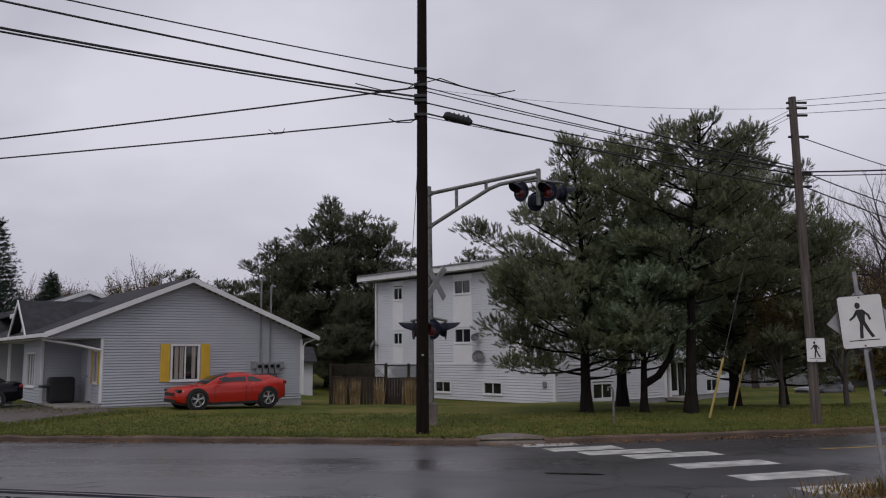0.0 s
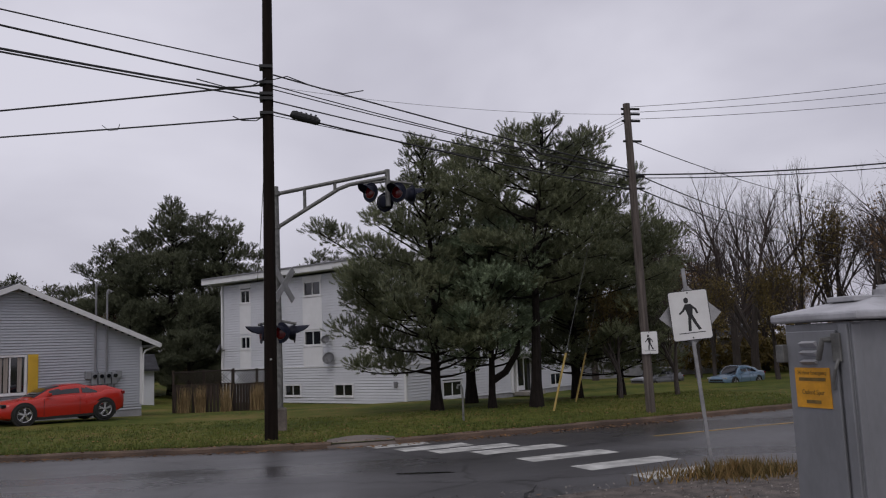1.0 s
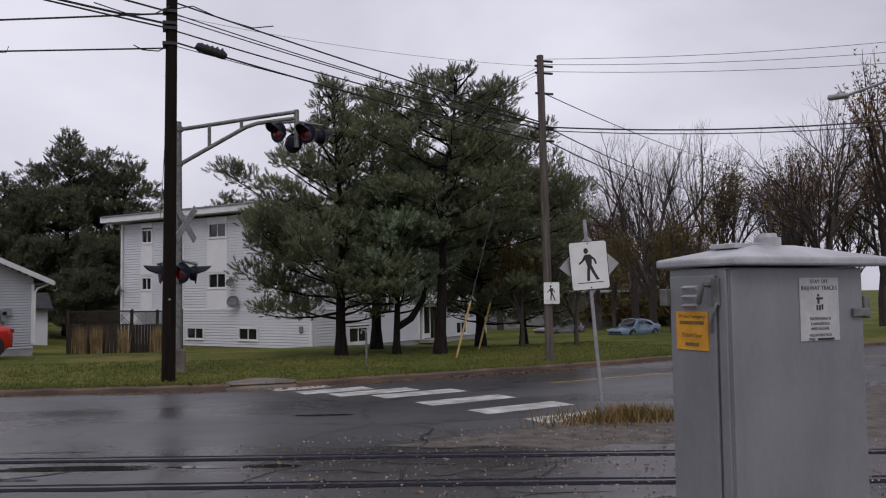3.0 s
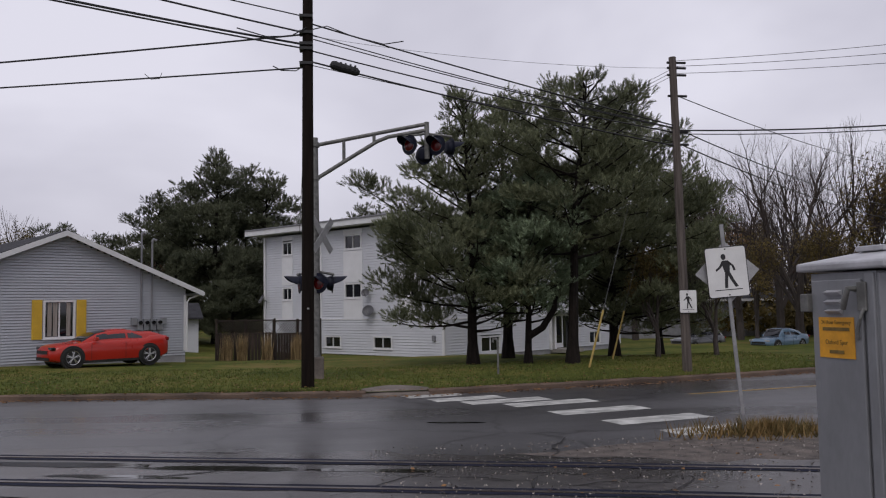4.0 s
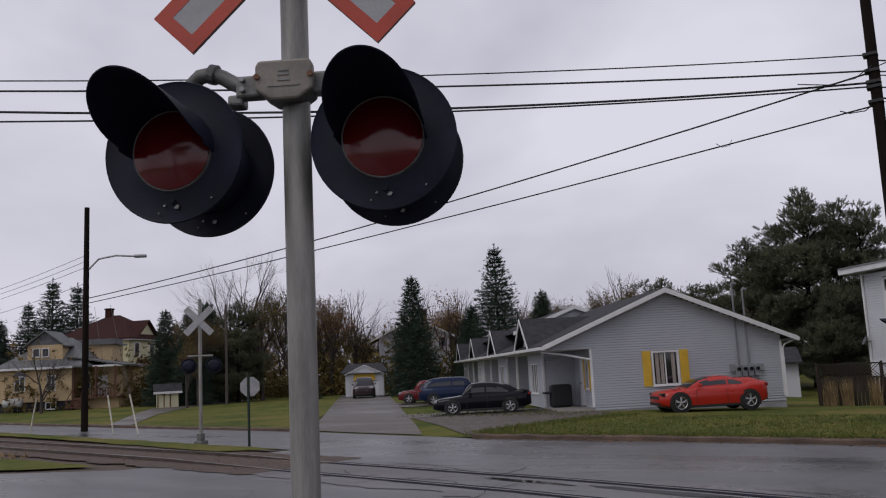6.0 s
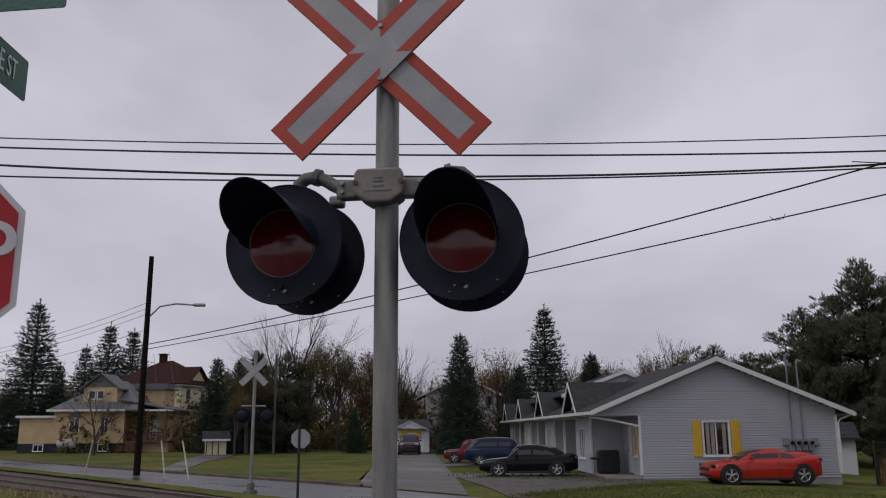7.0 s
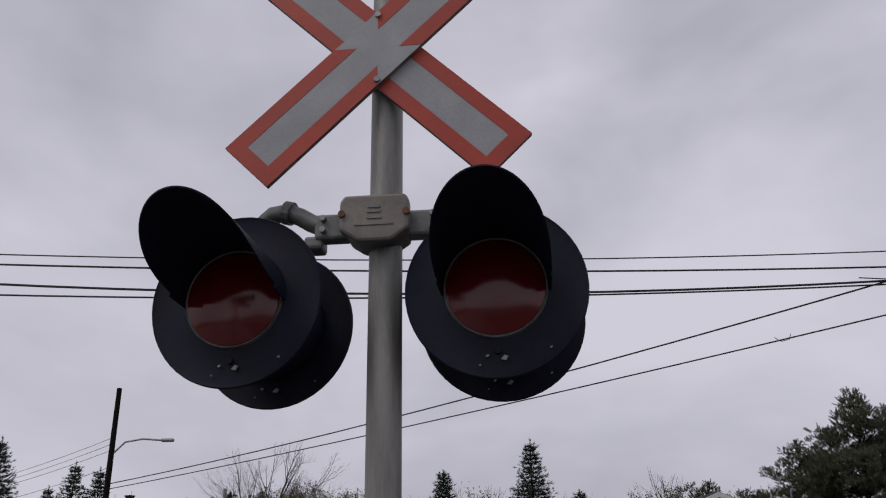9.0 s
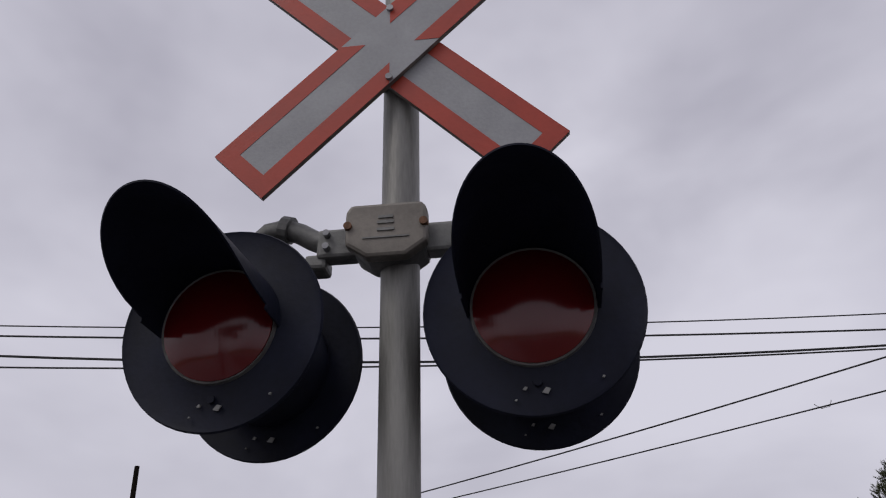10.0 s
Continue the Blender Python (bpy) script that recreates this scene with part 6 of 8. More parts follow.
def pine_meshes(height, radius, seed, clear=0.2, limbs=46, shoots=38, mat="needles", lean=(0.0, 0.0), fork=False, shape=ROUND, size=0.29, bias=(0.0, 0.0), rise0=-0.08):
    """A pine: a bent trunk, long limbs that turn up, and clumps of upright shoots at their ends."""
    r = random.Random(seed)
    st = Sticks()
    spots = []

    def axis(h):
        w = h / height
        return Vector((lean[0] * w ** 1.3 + 0.12 * math.sin(w * 7 + seed) * w, lean[1] * w + 0.10 * math.sin(w * 6 + 2 * seed) * w, h))

    hs = [height * k / 12 for k in range(13)]
    st.limb([axis(h) for h in hs], [max(0.02, 0.0195 * height * (1 - 0.93 * h / height)) * (1.4 if h == 0 else 1) for h in hs], 9)
    if fork:
        p0 = axis(height * 0.15)
        st.limb([p0, p0 + Vector((0.45, -0.1, 0.30)), p0 + Vector((0.85, -0.15, 0.95)), p0 + Vector((1.0, -0.2, 2.0))], [0.13, 0.12, 0.10, 0.05], 7)

    def clump(c, rc, o):
        n = int(shoots * (rc / 0.5) ** 2)
        for _ in range(n):
            v = Vector((r.gauss(0, 1), r.gauss(0, 1), r.gauss(0.45, 0.8))).normalized()
            q = c + Vector((v.x, v.y, v.z * 0.68)) * rc * r.uniform(0.25, 0.95)
            d = v * 0.65 + o * 0.25 + Vector((r.gauss(0, 0.2), r.gauss(0, 0.2), 0.6))
            spots.append((tuple(q), tuple(d), size * r.uniform(0.7, 1.2)))

    for i in range(limbs):
        w = (i + r.random()) / limbs
        h = height * (clear + (0.97 - clear) * w)
        prof = float(np.interp(w, [q[0] for q in shape], [q[1] for q in shape]))
        a = i * 2.39996 + r.uniform(-0.35, 0.35)
        o = Vector((math.cos(a), math.sin(a), 0))
        side = Vector((-o.y, o.x, 0))
        ln = max(0.3, radius * prof * r.choice((0.6, 0.8, 0.95, 1.0, 1.1)) * (1 + bias[0] * o.x + bias[1] * o.y))
        rise = rise0 + 0.8 * w + r.uniform(-0.2, 0.36)
        base = axis(h)
        bend = r.uniform(-0.16, 0.16)
        pts = [base + o * ln * q + side * bend * ln * q * q + Vector((0, 0, ln * (rise * q + 0.24 * q * q * (1 - w)))) for q in (0, 0.33, 0.68, 1.0)]
        st.limb(pts, [0.0062 * height * (1 - 0.7 * w), 0.036, 0.024, 0.012], 5)
        nc = 1 + int(ln * 1.35 + r.random())
        for k in range(nc):
            q = 1.0 if k == 0 else r.uniform(0.38, 0.95)
            j = min(2, int(q * 3))
            b = pts[j].lerp(pts[j + 1], min(1, q * 3 - j))
            rc = min(0.78, (0.26 + 0.10 * ln) * r.uniform(0.8, 1.25)) * (size / 0.29) ** 0.5
            c = b + side * (r.uniform(-0.32, 0.32) * ln if k else 0) + Vector((0, 0, r.uniform(0.0, 0.3)))
            st.limb([b, b.lerp(c, 0.5) - Vector((0, 0, 0.04)), c], [0.018, 0.014, 0.008], 3)
            clump(c, rc, o)
    for k in range(5):
        clump(axis(height * (0.985 - 0.035 * k)) + Vector((r.gauss(0, 0.12 * k), r.gauss(0, 0.12 * k), 0)), 0.16 + 0.04 * k, Vector((0, 0, 1)))
    kz = height / max(q[0][2] + size * 0.8 for q in spots)
    spots = [((q[0][0], q[0][1], q[0][2] * kz), q[1], q[2]) for q in spots]
    st.v = [(x, y, z * kz) for x, y, z in st.v]
    v, f = scatter(*SHOOT, spots, seed)
    return mesh_of("trunk", st.v, st.f, M["bark_pine"]), mesh_of("crown", v, f, M[mat])


def spruce_meshes(name, height, radius, seed, mat="needles_spruce", density=1.0):
    r = random.Random(seed)
    st = Sticks()
    st.limb([Vector((0, 0, 0)), Vector((0, 0, height * 0.5)), Vector((0, 0, height))], [height * 0.018, height * 0.01, 0.015], 6)
    spots = []
    h = height * 0.06
    while h < height * 0.985:
        w = h / height
        ln0 = radius * (1 - w) ** 0.85 + 0.12
        a0 = r.uniform(0, 6.28)
        nb = 10 if w < 0.7 else 7
        for k in range(nb):
            a = a0 + 6.283 * k / nb + r.uniform(-0.2, 0.2)
            ln = ln0 * r.uniform(0.7, 1.12)
            o = Vector((math.cos(a), math.sin(a), 0))
            p0 = Vector((0, 0, h))
            pts = [p0, p0 + o * ln * 0.5 + Vector((0, 0, -0.06 * ln + 0.15 * ln * w)), p0 + o * ln + Vector((0, 0, -0.20 * ln + 0.5 * ln * w))]
            st.limb(pts, [0.03, 0.02, 0.008], 3)
            for _ in range(int((3 + 7 * ln) * density)):
                s = r.random() ** 0.6
                i = 0 if s < 0.5 else 1
                p = pts[i].lerp(pts[i + 1], s * 2 - i)
                q = p + Vector((r.gauss(0, 0.10 + 0.07 * ln), r.gauss(0, 0.10 + 0.07 * ln), r.gauss(-0.08, 0.08)))
                spots.append((tuple(q), (o.x + r.gauss(0, 0.4), o.y + r.gauss(0, 0.4), -0.15 + 0.8 * w + r.gauss(0, 0.2)), r.uniform(0.2, 0.42)))
        h += height * r.uniform(0.022, 0.034)
    for _ in range(6):
        spots.append(((0, 0, height - r.uniform(0, 0.5)), (r.gauss(0, 0.2), r.gauss(0, 0.2), 1), 0.35))
    v, f = scatter(*TUFT_FLAT, spots, seed)
    return mesh_of("trunk", st.v, st.f, M["bark"]), mesh_of("crown", v, f, M[mat])


def bare_meshes(name, height, seed, spread=0.5, depth=6, leaf=0, leaf_mat="leaves_autumn", first=0.22, up=0.55):
    r = random.Random(seed)
    big, twig = Sticks(), Sticks()
    spots = []

    def grow(p, d, ln, rad, lev):
        q = p + d * ln * 0.5 + Vector((r.gauss(0, 0.04), r.gauss(0, 0.04), 0)) * ln
        e = p + d * ln
        if lev < 4:
            (big if lev < 2 else twig).limb([p, q, e], [rad, rad * 0.85, rad * 0.68], 6 if lev < 2 else 4)
        else:
            twig.limb([p, e], [rad, rad * 0.6], 3)
        if leaf and lev >= depth - 2:
            for _ in range(leaf):
                spots.append((tuple(p.lerp(e, r.random()) + Vector((r.gauss(0, 0.12), r.gauss(0, 0.12), r.gauss(0, 0.12)))), (r.gauss(0, 1), r.gauss(0, 1), r.gauss(0, 1)), r.uniform(0.10, 0.20)))
        if lev >= depth:
            return
        kids = 3 if lev in (1, 2, 3) else 2
        if lev == 0:
            kids = 4
        for k in range(kids):
            ax = d.orthogonal().normalized()
            ax = Matrix.Rotation(r.uniform(0, 6.283), 3, d) @ ax
            ang = spread * r.uniform(0.5, 1.35) * (0.35 if k == 0 else 1)
            nd = (Matrix.Rotation(ang, 3, ax) @ d)
            nd = (nd + Vector((0, 0, up * 0.22))).normalized()
            grow(p.lerp(e, r.uniform(0.6, 1.0)) if k else e, nd, ln * r.uniform(0.62, 0.84), rad * (0.66 if k == 0 else 0.5), lev + 1)

    grow(Vector((0, 0, -0.1)), Vector((r.gauss(0, 0.03), r.gauss(0, 0.03), 1)).normalized(), height * first, height * 0.0105, 0)
    # top out at the given height
    top = max(v[2] for v in twig.v)
    k = height / top
    for s in (big, twig):
        s.v = [(x * k, y * k, z * k) for x, y, z in s.v]
    out = [mesh_of("trunk", big.v, big.f, M["bark_grey"]), mesh_of("twig_crown", twig.v, twig.f, M["twigs"])]
    if spots:
        spots = [((a[0] * k, a[1] * k, a[2] * k), b, c) for a, b, c in spots]
        v, f = scatter(*LEAVES, spots, seed)
        out.append(mesh_of("leaves", v, f, M[leaf_mat]))
    return out


def plant(name, meshes, at, turn, size, label, category, group):
    root = empty(name, Matrix.Translation(at) @ Matrix.Rotation(radians(turn), 4, "Z") @ Matrix.Diagonal((size, size, size, 1)), label, category, group)
    for me in meshes:
        ob = new(me.name, me)
        ob.parent = root
    return root


# tall pines beside the apartment building
PINES = (
    ((4.71, 28.3), 9.5, 3.0, 11, dict(clear=0.12, limbs=84, shape=SKIRT, bias=(-0.28, 0), lean=(-0.1, 0)), "tall dark green pine with a bare lower trunk on the lawn"),
    ((6.8, 32.6), 10.8, 2.5, 12, dict(clear=0.2, limbs=66, shape=ROUND), "tall dense dark green pine close to the apartment wall"),
    ((6.45, 27.7), 6.6, 2.0, 13, dict(clear=0.22, limbs=60, mat="needles_light", fork=True, shape=ROUND, lean=(0.15, 0)), "smaller bright green pine with a forked trunk"),
    ((7.73, 26.9), 9.9, 2.7, 14, dict(clear=0.36, limbs=56, shape=BROAD, lean=(0.8, 0.5), rise0=-0.2), "tall pine with a leaning dark trunk near the kerb"),
    ((10.7, 31.5), 10.1, 3.5, 15, dict(clear=0.09, limbs=92, shape=ROUND, bias=(0.1, 0)), "broad dark pine with branches low to the lawn"),
    ((13.9, 35.0), 8.6, 3.0, 16, dict(clear=0.1, limbs=66, shape=ROUND), "dark pine at the end of the apartment building"),
)
for (x, y), h, rad, sd, opt, lb in PINES:
    plant("pine_tree", pine_meshes(h, rad, sd, **opt), (x, y, terrain(x, y) - 0.05), 0, 1.0, lb, "pine tree", "pines on the lawn")
far_pine = [pine_meshes(13.6, 3.7, 21, clear=0.04, limbs=64, shoots=19, shape=ROUND, mat="needles_dark", size=0.46), pine_meshes(12.4, 2.6, 22, clear=0.25, limbs=38, shoots=18, shape=THIN, mat="needles_dark", size=0.46), pine_meshes(11.0, 3.6, 23, clear=0.02, limbs=54, shoots=20, shape=SKIRT, mat="needles_dark", size=0.46)]
for x, y, k, t, s in ((-8.4, 62, 0, 0, 1.06), (-12.6, 63, 0, 50, 0.84), (-5.0, 63.5, 1, 120, 1.02), (-10.6, 64.5, 1, 10, 1.0), (-6.6, 65, 1, 80, 1.1), (-14.2, 62, 2, 200, 0.66), (-3.2, 77, 1, 200, 0.9), (2.6, 80, 1, 77, 1.02), (5.6, 82, 1, 33, 0.86), (-20.0, 66, 1, 250, 0.76), (-17.8, 67, 1, 90, 0.70), (-10.4, 58, 2, 160, 0.6), (-6.6, 57, 2, 260, 0.62), (-2.0, 66, 2, 20, 0.8), (-62.5, 57.0, 2, 40, 0.84), (-56.5, 54.5, 0, 100, 0.70), (-66.5, 56.0, 2, 130, 0.74)):
    plant("background_pine", far_pine[k], (x, y, -0.6 if x > -40 else 0.0), t, s, "dark green pine behind the buildings" if x > -40 else "dark pine among the far garden trees", "pine tree", "pines behind the buildings")
spruces = [spruce_meshes("s", 10.0, 2.5, 31, density=1.5), spruce_meshes("s", 13.0, 3.7, 32, density=1.4), spruce_meshes("s", 8.0, 2.2, 33, density=1.4)]
for x, y, k, t, s in ((-39, 57.6, 0, 0, 1.0), (-35.6, 66.5, 1, 40, 1.02), (-40.1, 69.5, 2, 80, 1.02), (-33.0, 70.5, 2, 10, 1.12), (-43.5, 74, 2, 200, 0.9), (-49.2, 55.8, 2, 120, 0.5), (-62.6, 51.3, 0, 15, 0.88), (-57.7, 49.8, 0, 95, 0.84), (-60.5, 54.5, 0, 200, 0.95),
                      (-96.8, 52.2, 1, 20, 1.36), (-105.0, 63.9, 1, 70, 1.05), (-102.5, 65.7, 1, 140, 1.28), (-99.8, 67.6, 1, 290, 1.22), (-99, 42.5, 1, 220, 1.3), (-96, 55, 0, 20, 1.0), (-105, 45, 1, 20, 1.2)):
    plant("spruce_tree", spruces[k], (x, y, 0.0), t, s, "dark green conical spruce tree on grass" if s > 0.5 else "small round-topped spruce on the lawn", "spruce tree", "spruces")
bare = [bare_meshes("b", 12.5, 41, 0.50, 8, up=0.30, first=0.15), bare_meshes("b", 12.5, 42, 0.56, 8, up=0.22, first=0.13), bare_meshes("b", 12, 43, 0.40, 8, up=0.55, first=0.16), bare_meshes("b", 11.5, 44, 0.46, 6, 2, "leaves_autumn", first=0.16), bare_meshes("b", 10.5, 45, 0.5, 6, 3, "leaves_olive", first=0.14)]
wood = {0: bare_meshes("b", 12.5, 46, 0.5, 6, up=0.3, first=0.15), 3: bare_meshes("b", 11.5, 47, 0.45, 5, 4, "leaves_autumn", first=0.16), 4: bare_meshes("b", 10.5, 48, 0.5, 5, 5, "leaves_olive", first=0.14)}
rt = random.Random(9)
for x, y, k, t, s in ((25.2, 50, 0, 0, 0.95), (27.5, 47, 1, 60, 0.9), (30.8, 47, 2, 120, 1.0), (31.5, 42, 0, 200, 1.0), (33.5, 41, 1, 10, 1.02), (29.8, 36.5, 3, 90, 0.98), (34.5, 36.0, 3, 190, 1.05), (21.8, 50, 2, 30, 0.85), (23.2, 44, 4, 75, 0.55), (37, 37, 1, 280, 1.05), (38, 31, 3, 20, 1.1), (36, 44, 2, 170, 1.05), (40, 48, 0, 77, 1.05), (29, 52, 1, 310, 1.0), (33, 55, 0, 33, 1.0), (19.5, 53, 1, 100, 0.8), (42, 35, 0, 5, 1.1), (31, 31.5, 3, 15, 1.2), (33.5, 28, 0, 55, 1.15), (36, 31, 3, 95, 1.3), (28.5, 33, 1, 135, 1.05), (35, 25, 3, 175, 1.2), (32, 45, 4, 20, 0.9), (27, 44, 4, 60, 0.6), (36, 40, 4, 99, 0.9)):
    x, y, s = x * 1.2, y * 1.2, s * (1.38 if y > 1.35 * x else 1.06)
    plant("bare_tree", bare[k], (x, y, terrain(x, y) - 0.1), t, s, "leafless grey-brown tree beside the gravel drive" if k < 3 else "tree with thin brown autumn leaves", "bare tree", "roadside trees")
for x, y, k, t, s in ((11.56, 29.3, 4, 0, 0.40), (13.9, 29.6, 1, 40, 0.36), (-66.5, 41.5, 1, 0, 0.5), (-57, 62, 4, 30, 1.05), (-56, 57, 4, 80, 0.95), (-60, 59, 1, 150, 1.2), (-55, 66, 3, 10, 0.95), (-64, 64, 0, 200, 1.1), (-60, 72, 3, 90, 0.95), (-66, 75, 4, 30, 0.95), (-62, 66, 4, 220, 0.8), (-55, 48.5, 4, 120, 0.75), (-53, 45.5, 4, 170, 0.5), (-95, 35, 1, 10, 0.9), (-90, 33, 0, 150, 0.8), (-58, 52, 3, 33, 0.7), (-33.9, 74, 3, 10, 0.72), (-32.6, 77, 0, 60, 0.74), (-36, 76, 1, 95, 0.7), (-30.5, 75, 1, 150, 0.66), (-27.4, 73.2, 4, 20, 0.84), (-24.8, 72, 4, 77, 0.86), (-23, 74, 0, 210, 0.7), (-17.7, 76, 1, 10, 0.72), (-16.0, 75, 3, 140, 0.66), (-29, 78, 3, 240, 0.66), (-13.8, 72, 1, 44, 0.6)):
    plant("bare_tree", bare[k], (x, y, terrain(x, y) - 0.05), t, s, "small crooked leafless tree on the lawn" if s < 0.4 else "leafless spreading tree near the far houses" if k < 3 else "tree with thin olive-brown autumn leaves", "bare tree", "garden trees")

# woods far behind, as one mass of separate crowns
wv, wf = {"twigs": [], "leaves": [], "olive": [], "pine": []}, {"twigs": [], "leaves": [], "olive": [], "pine": []}


def add_mesh(key, me, at, turn, s):
    k = len(wv[key])
    m_ = Matrix.Translation(at) @ Matrix.Rotation(turn, 4, "Z") @ Matrix.Diagonal((s, s, s, 1))
    wv[key] += [tuple(m_ @ v.co) for v in me.vertices]
    wf[key] += [tuple(i + k for i in p.vertices) for p in me.polygons]


for i in range(210):
    b = rt.uniform(-34, 66)
    D = rt.uniform(82, 125) if b < 42 else rt.uniform(112, 138)
    x, y = -D * math.sin(radians(b)), D * math.cos(radians(b))
    k = rt.choice((0, 3, 3, 3, 4, 4, 4))
    s = rt.uniform(0.62, 1.0) * (1.0 if b > -5 else 1.15)
    for me in wood[k]:
        if me.name.startswith("leaves"):
            add_mesh("leaves" if k == 3 else "olive", me, (x, y, -0.5), rt.uniform(0, 6), s)
        elif me.name.startswith("twig_crown"):
            add_mesh("twigs", me, (x, y, -0.5), rt.uniform(0, 6), s)
for key, mt, lb in (("twigs", "twigs", "far leafless woods"), ("leaves", "leaves_autumn", "far brown autumn woods"), ("olive", "leaves_olive", "far olive autumn woods")):
    if wf[key]:
        tagged(from_arrays("far_woods", wv[key], wf[key], M[mt]), lb + " behind the houses", "woods", kind="stuff")
# undergrowth in front of the woods
sp = []
for i in range(34000):
    b = rt.choice((rt.uniform(-36, -14), rt.uniform(18, 66), rt.uniform(18, 66), rt.uniform(-14, 18)))
    D = rt.uniform(72, 88) if b < -14 else rt.uniform(84, 96) if b < 42 else rt.uniform(112, 122)
    h = abs(rt.gauss(0, 1.5 if b < 0 else 2.2))
    sp.append(((-D * math.sin(radians(b)), D * math.cos(radians(b)), h - 0.4), (rt.gauss(0, 1), rt.gauss(0, 1), rt.gauss(0.3, 1)), rt.uniform(0.30, 0.75)))
for i in range(9000):
    b, D = rt.uniform(36, 60), rt.uniform(86, 98)
    sp.append(((-D * math.sin(radians(b)), D * math.cos(radians(b)), abs(rt.gauss(0, 2.2)) - 0.3), (rt.gauss(0, 1), rt.gauss(0, 1), rt.gauss(0.3, 1)), rt.uniform(0.25, 0.6)))
v, f = scatter(*LEAVES, sp, 5)
tagged(from_arrays("undergrowth", v, f, M["leaves_olive"]), "brown and olive brush under the far trees", "undergrowth", kind="stuff")


# ---- poles, wires and far signals ----
def wooden_pole(at, h, r0, r1, mat, label, lean=(0, 0), name="utility_pole"):
    root = empty(name, Matrix.Translation(at), label, "utility pole", "utility poles")
    n = 10
    part("pole", tb([(lean[0] * k / n, lean[1] * k / n, h * k / n) for k in range(n + 1)], [r0 + (r1 - r0) * k / n for k in range(n + 1)], 14), M[mat], root, smooth=True)
    return root


pole_a = wooden_pole((-0.50, 20.62, 0), 12.0, 0.155, 0.115, "creosote", "dark creosoted wooden utility pole on the lawn by the kerb", (0.05, 0))
pole_b = wooden_pole((9.60, 22.32, 0), 8.75, 0.13, 0.10, "pole_wood", "weathered brown wooden utility pole with a pedestrian sign", (-0.12, 0))
pole_c = wooden_pole((-35.9, 24.35, 0), 11.0, 0.17, 0.12, "creosote", "dark wooden street light pole beside the far road")
pole_d = wooden_pole((37, 48.0, -1.0), 10.5, 0.14, 0.10, "pole_wood", "grey wooden utility pole among bare trees")
pole_e = wooden_pole((22.2, 18.4, 0), 9.6, 0.16, 0.12, "pole_wood", "wooden utility pole with a street light arm")
pole_f = wooden_pole((-19.9, 5.76, 0), 9.6, 0.16, 0.12, "pole_wood", "wooden utility pole beside the road")
pole_g = wooden_pole((-53.4, 50.1, 0), 8.6, 0.13, 0.10, "pole_wood", "thin wooden utility pole near the woods")
for z in (9.0, 8.6, 8.32, 8.2, 7.84):
    part("wire_clamp", bx(((0, 0, z), (0.32, 0.3, 0.07))), M["wire"], pole_a)
for z in (8.6, 8.45, 8.25, 7.66, 6.65, 6.3):
    part("insulator", tb([(-0.28, 0, z), (0.26, 0, z)], 0.035, 8), M["wire"], pole_b)
part("pole_plate", bx(((0.02, -0.15, 1.95), (0.05, 0.02, 0.04))), M["chip"], pole_a)


def street_light(pole, at, to, z0, label):
    a, b = Vector(at), Vector(to)
    pts = [a, a.lerp(b, 0.25) + Vector((0, 0, 0.45)), a.lerp(b, 0.6) + Vector((0, 0, 0.35)), b]
    part("lamp_arm", tb(pts, 0.045, 8), M["galv"], pole, smooth=True)
    d = (b - a).normalized()
    d.z = 0
    f = frame_from(b, d)
    part("luminaire", bx(((0.25, 0, 0.0), (0.62, 0.26, 0.16))), M["galv"], pole, label, bevel=0.06).matrix_local = f


street_light(pole_c, (0.0, 0, 7.75), (1.9, 1.4, 8.45), 0, "grey street light head")
street_light(pole_e, (0, 0, 8.2), (-2.54, 3.44, 8.05), 0, "grey street light head")


def wire(name, a, b, sag, r, mat, label, n=16):
    a, b = Vector(a), Vector(b)
    pts = [a.lerp(b, k / n) - Vector((0, 0, sag * 4 * (k / n) * (1 - k / n))) for k in range(n + 1)]
    bm = tb(pts, r, 5)
    return tagged(finish(name, bm, M[mat]), label, "overhead wire", "overhead wires")


PA, PF = (-0.50, 20.62), (-19.9, 5.76)
for z, z2, sag, r in ((9.01, 8.80, 0.26, 0.016), (8.61, 8.57, 0.205, 0.023), (8.32, 8.22, 0.41, 0.028), (8.22, 7.88, 0.28, 0.021)):
    wire("overhead_wire", (*PA, z), (*PF, z2), sag, r, "wire", "black overhead cable across the road")
PB, PC = (9.6, 22.32), (-35.9, 24.35)
for z, z2, sag, r in ((8.58, 6.42, 0.29, 0.023), (7.76, 6.18, 0.16, 0.02)):
    wire("overhead_wire", (*PA, z), (*PC, z2), sag, r, "wire", "black service cable to the street light pole")
for z, z2, sag, r in ((8.87, 6.80, 0.05, 0.020), (8.6, 6.75, 0.10, 0.014), (8.5, 6.72, 0.08, 0.014), (8.2, 6.62, 0.10, 0.018), (7.93, 6.24, 0.08, 0.022), (7.84, 6.35, 0.05, 0.010)):
    wire("overhead_wire", (*PA, z), (*PB, z2), sag, r, "wire", "black overhead cable between the poles")
wire("overhead_wire", (*PA, 8.55), (*PB, 8.45), 0.2, 0.005, "wire_far", "thin overhead wire between the poles")
PE, PD = (22.2, 18.4), (37, 48.0)
for z, z2, r in ((8.66, 9.3, 0.008), (8.5, 8.95, 0.008), (8.3, 8.6, 0.008)):
    wire("overhead_wire", (*PB, z), (*PE, z2), 0.2, r, "wire_far", "thin grey high-voltage wire overhead")
for z, z2, r in ((6.7, 7.05, 0.022), (6.6, 6.9, 0.014)):
    wire("overhead_wire", (*PB, z), (*PE, z2), 0.3, r, "wire", "black overhead cable to the light pole")
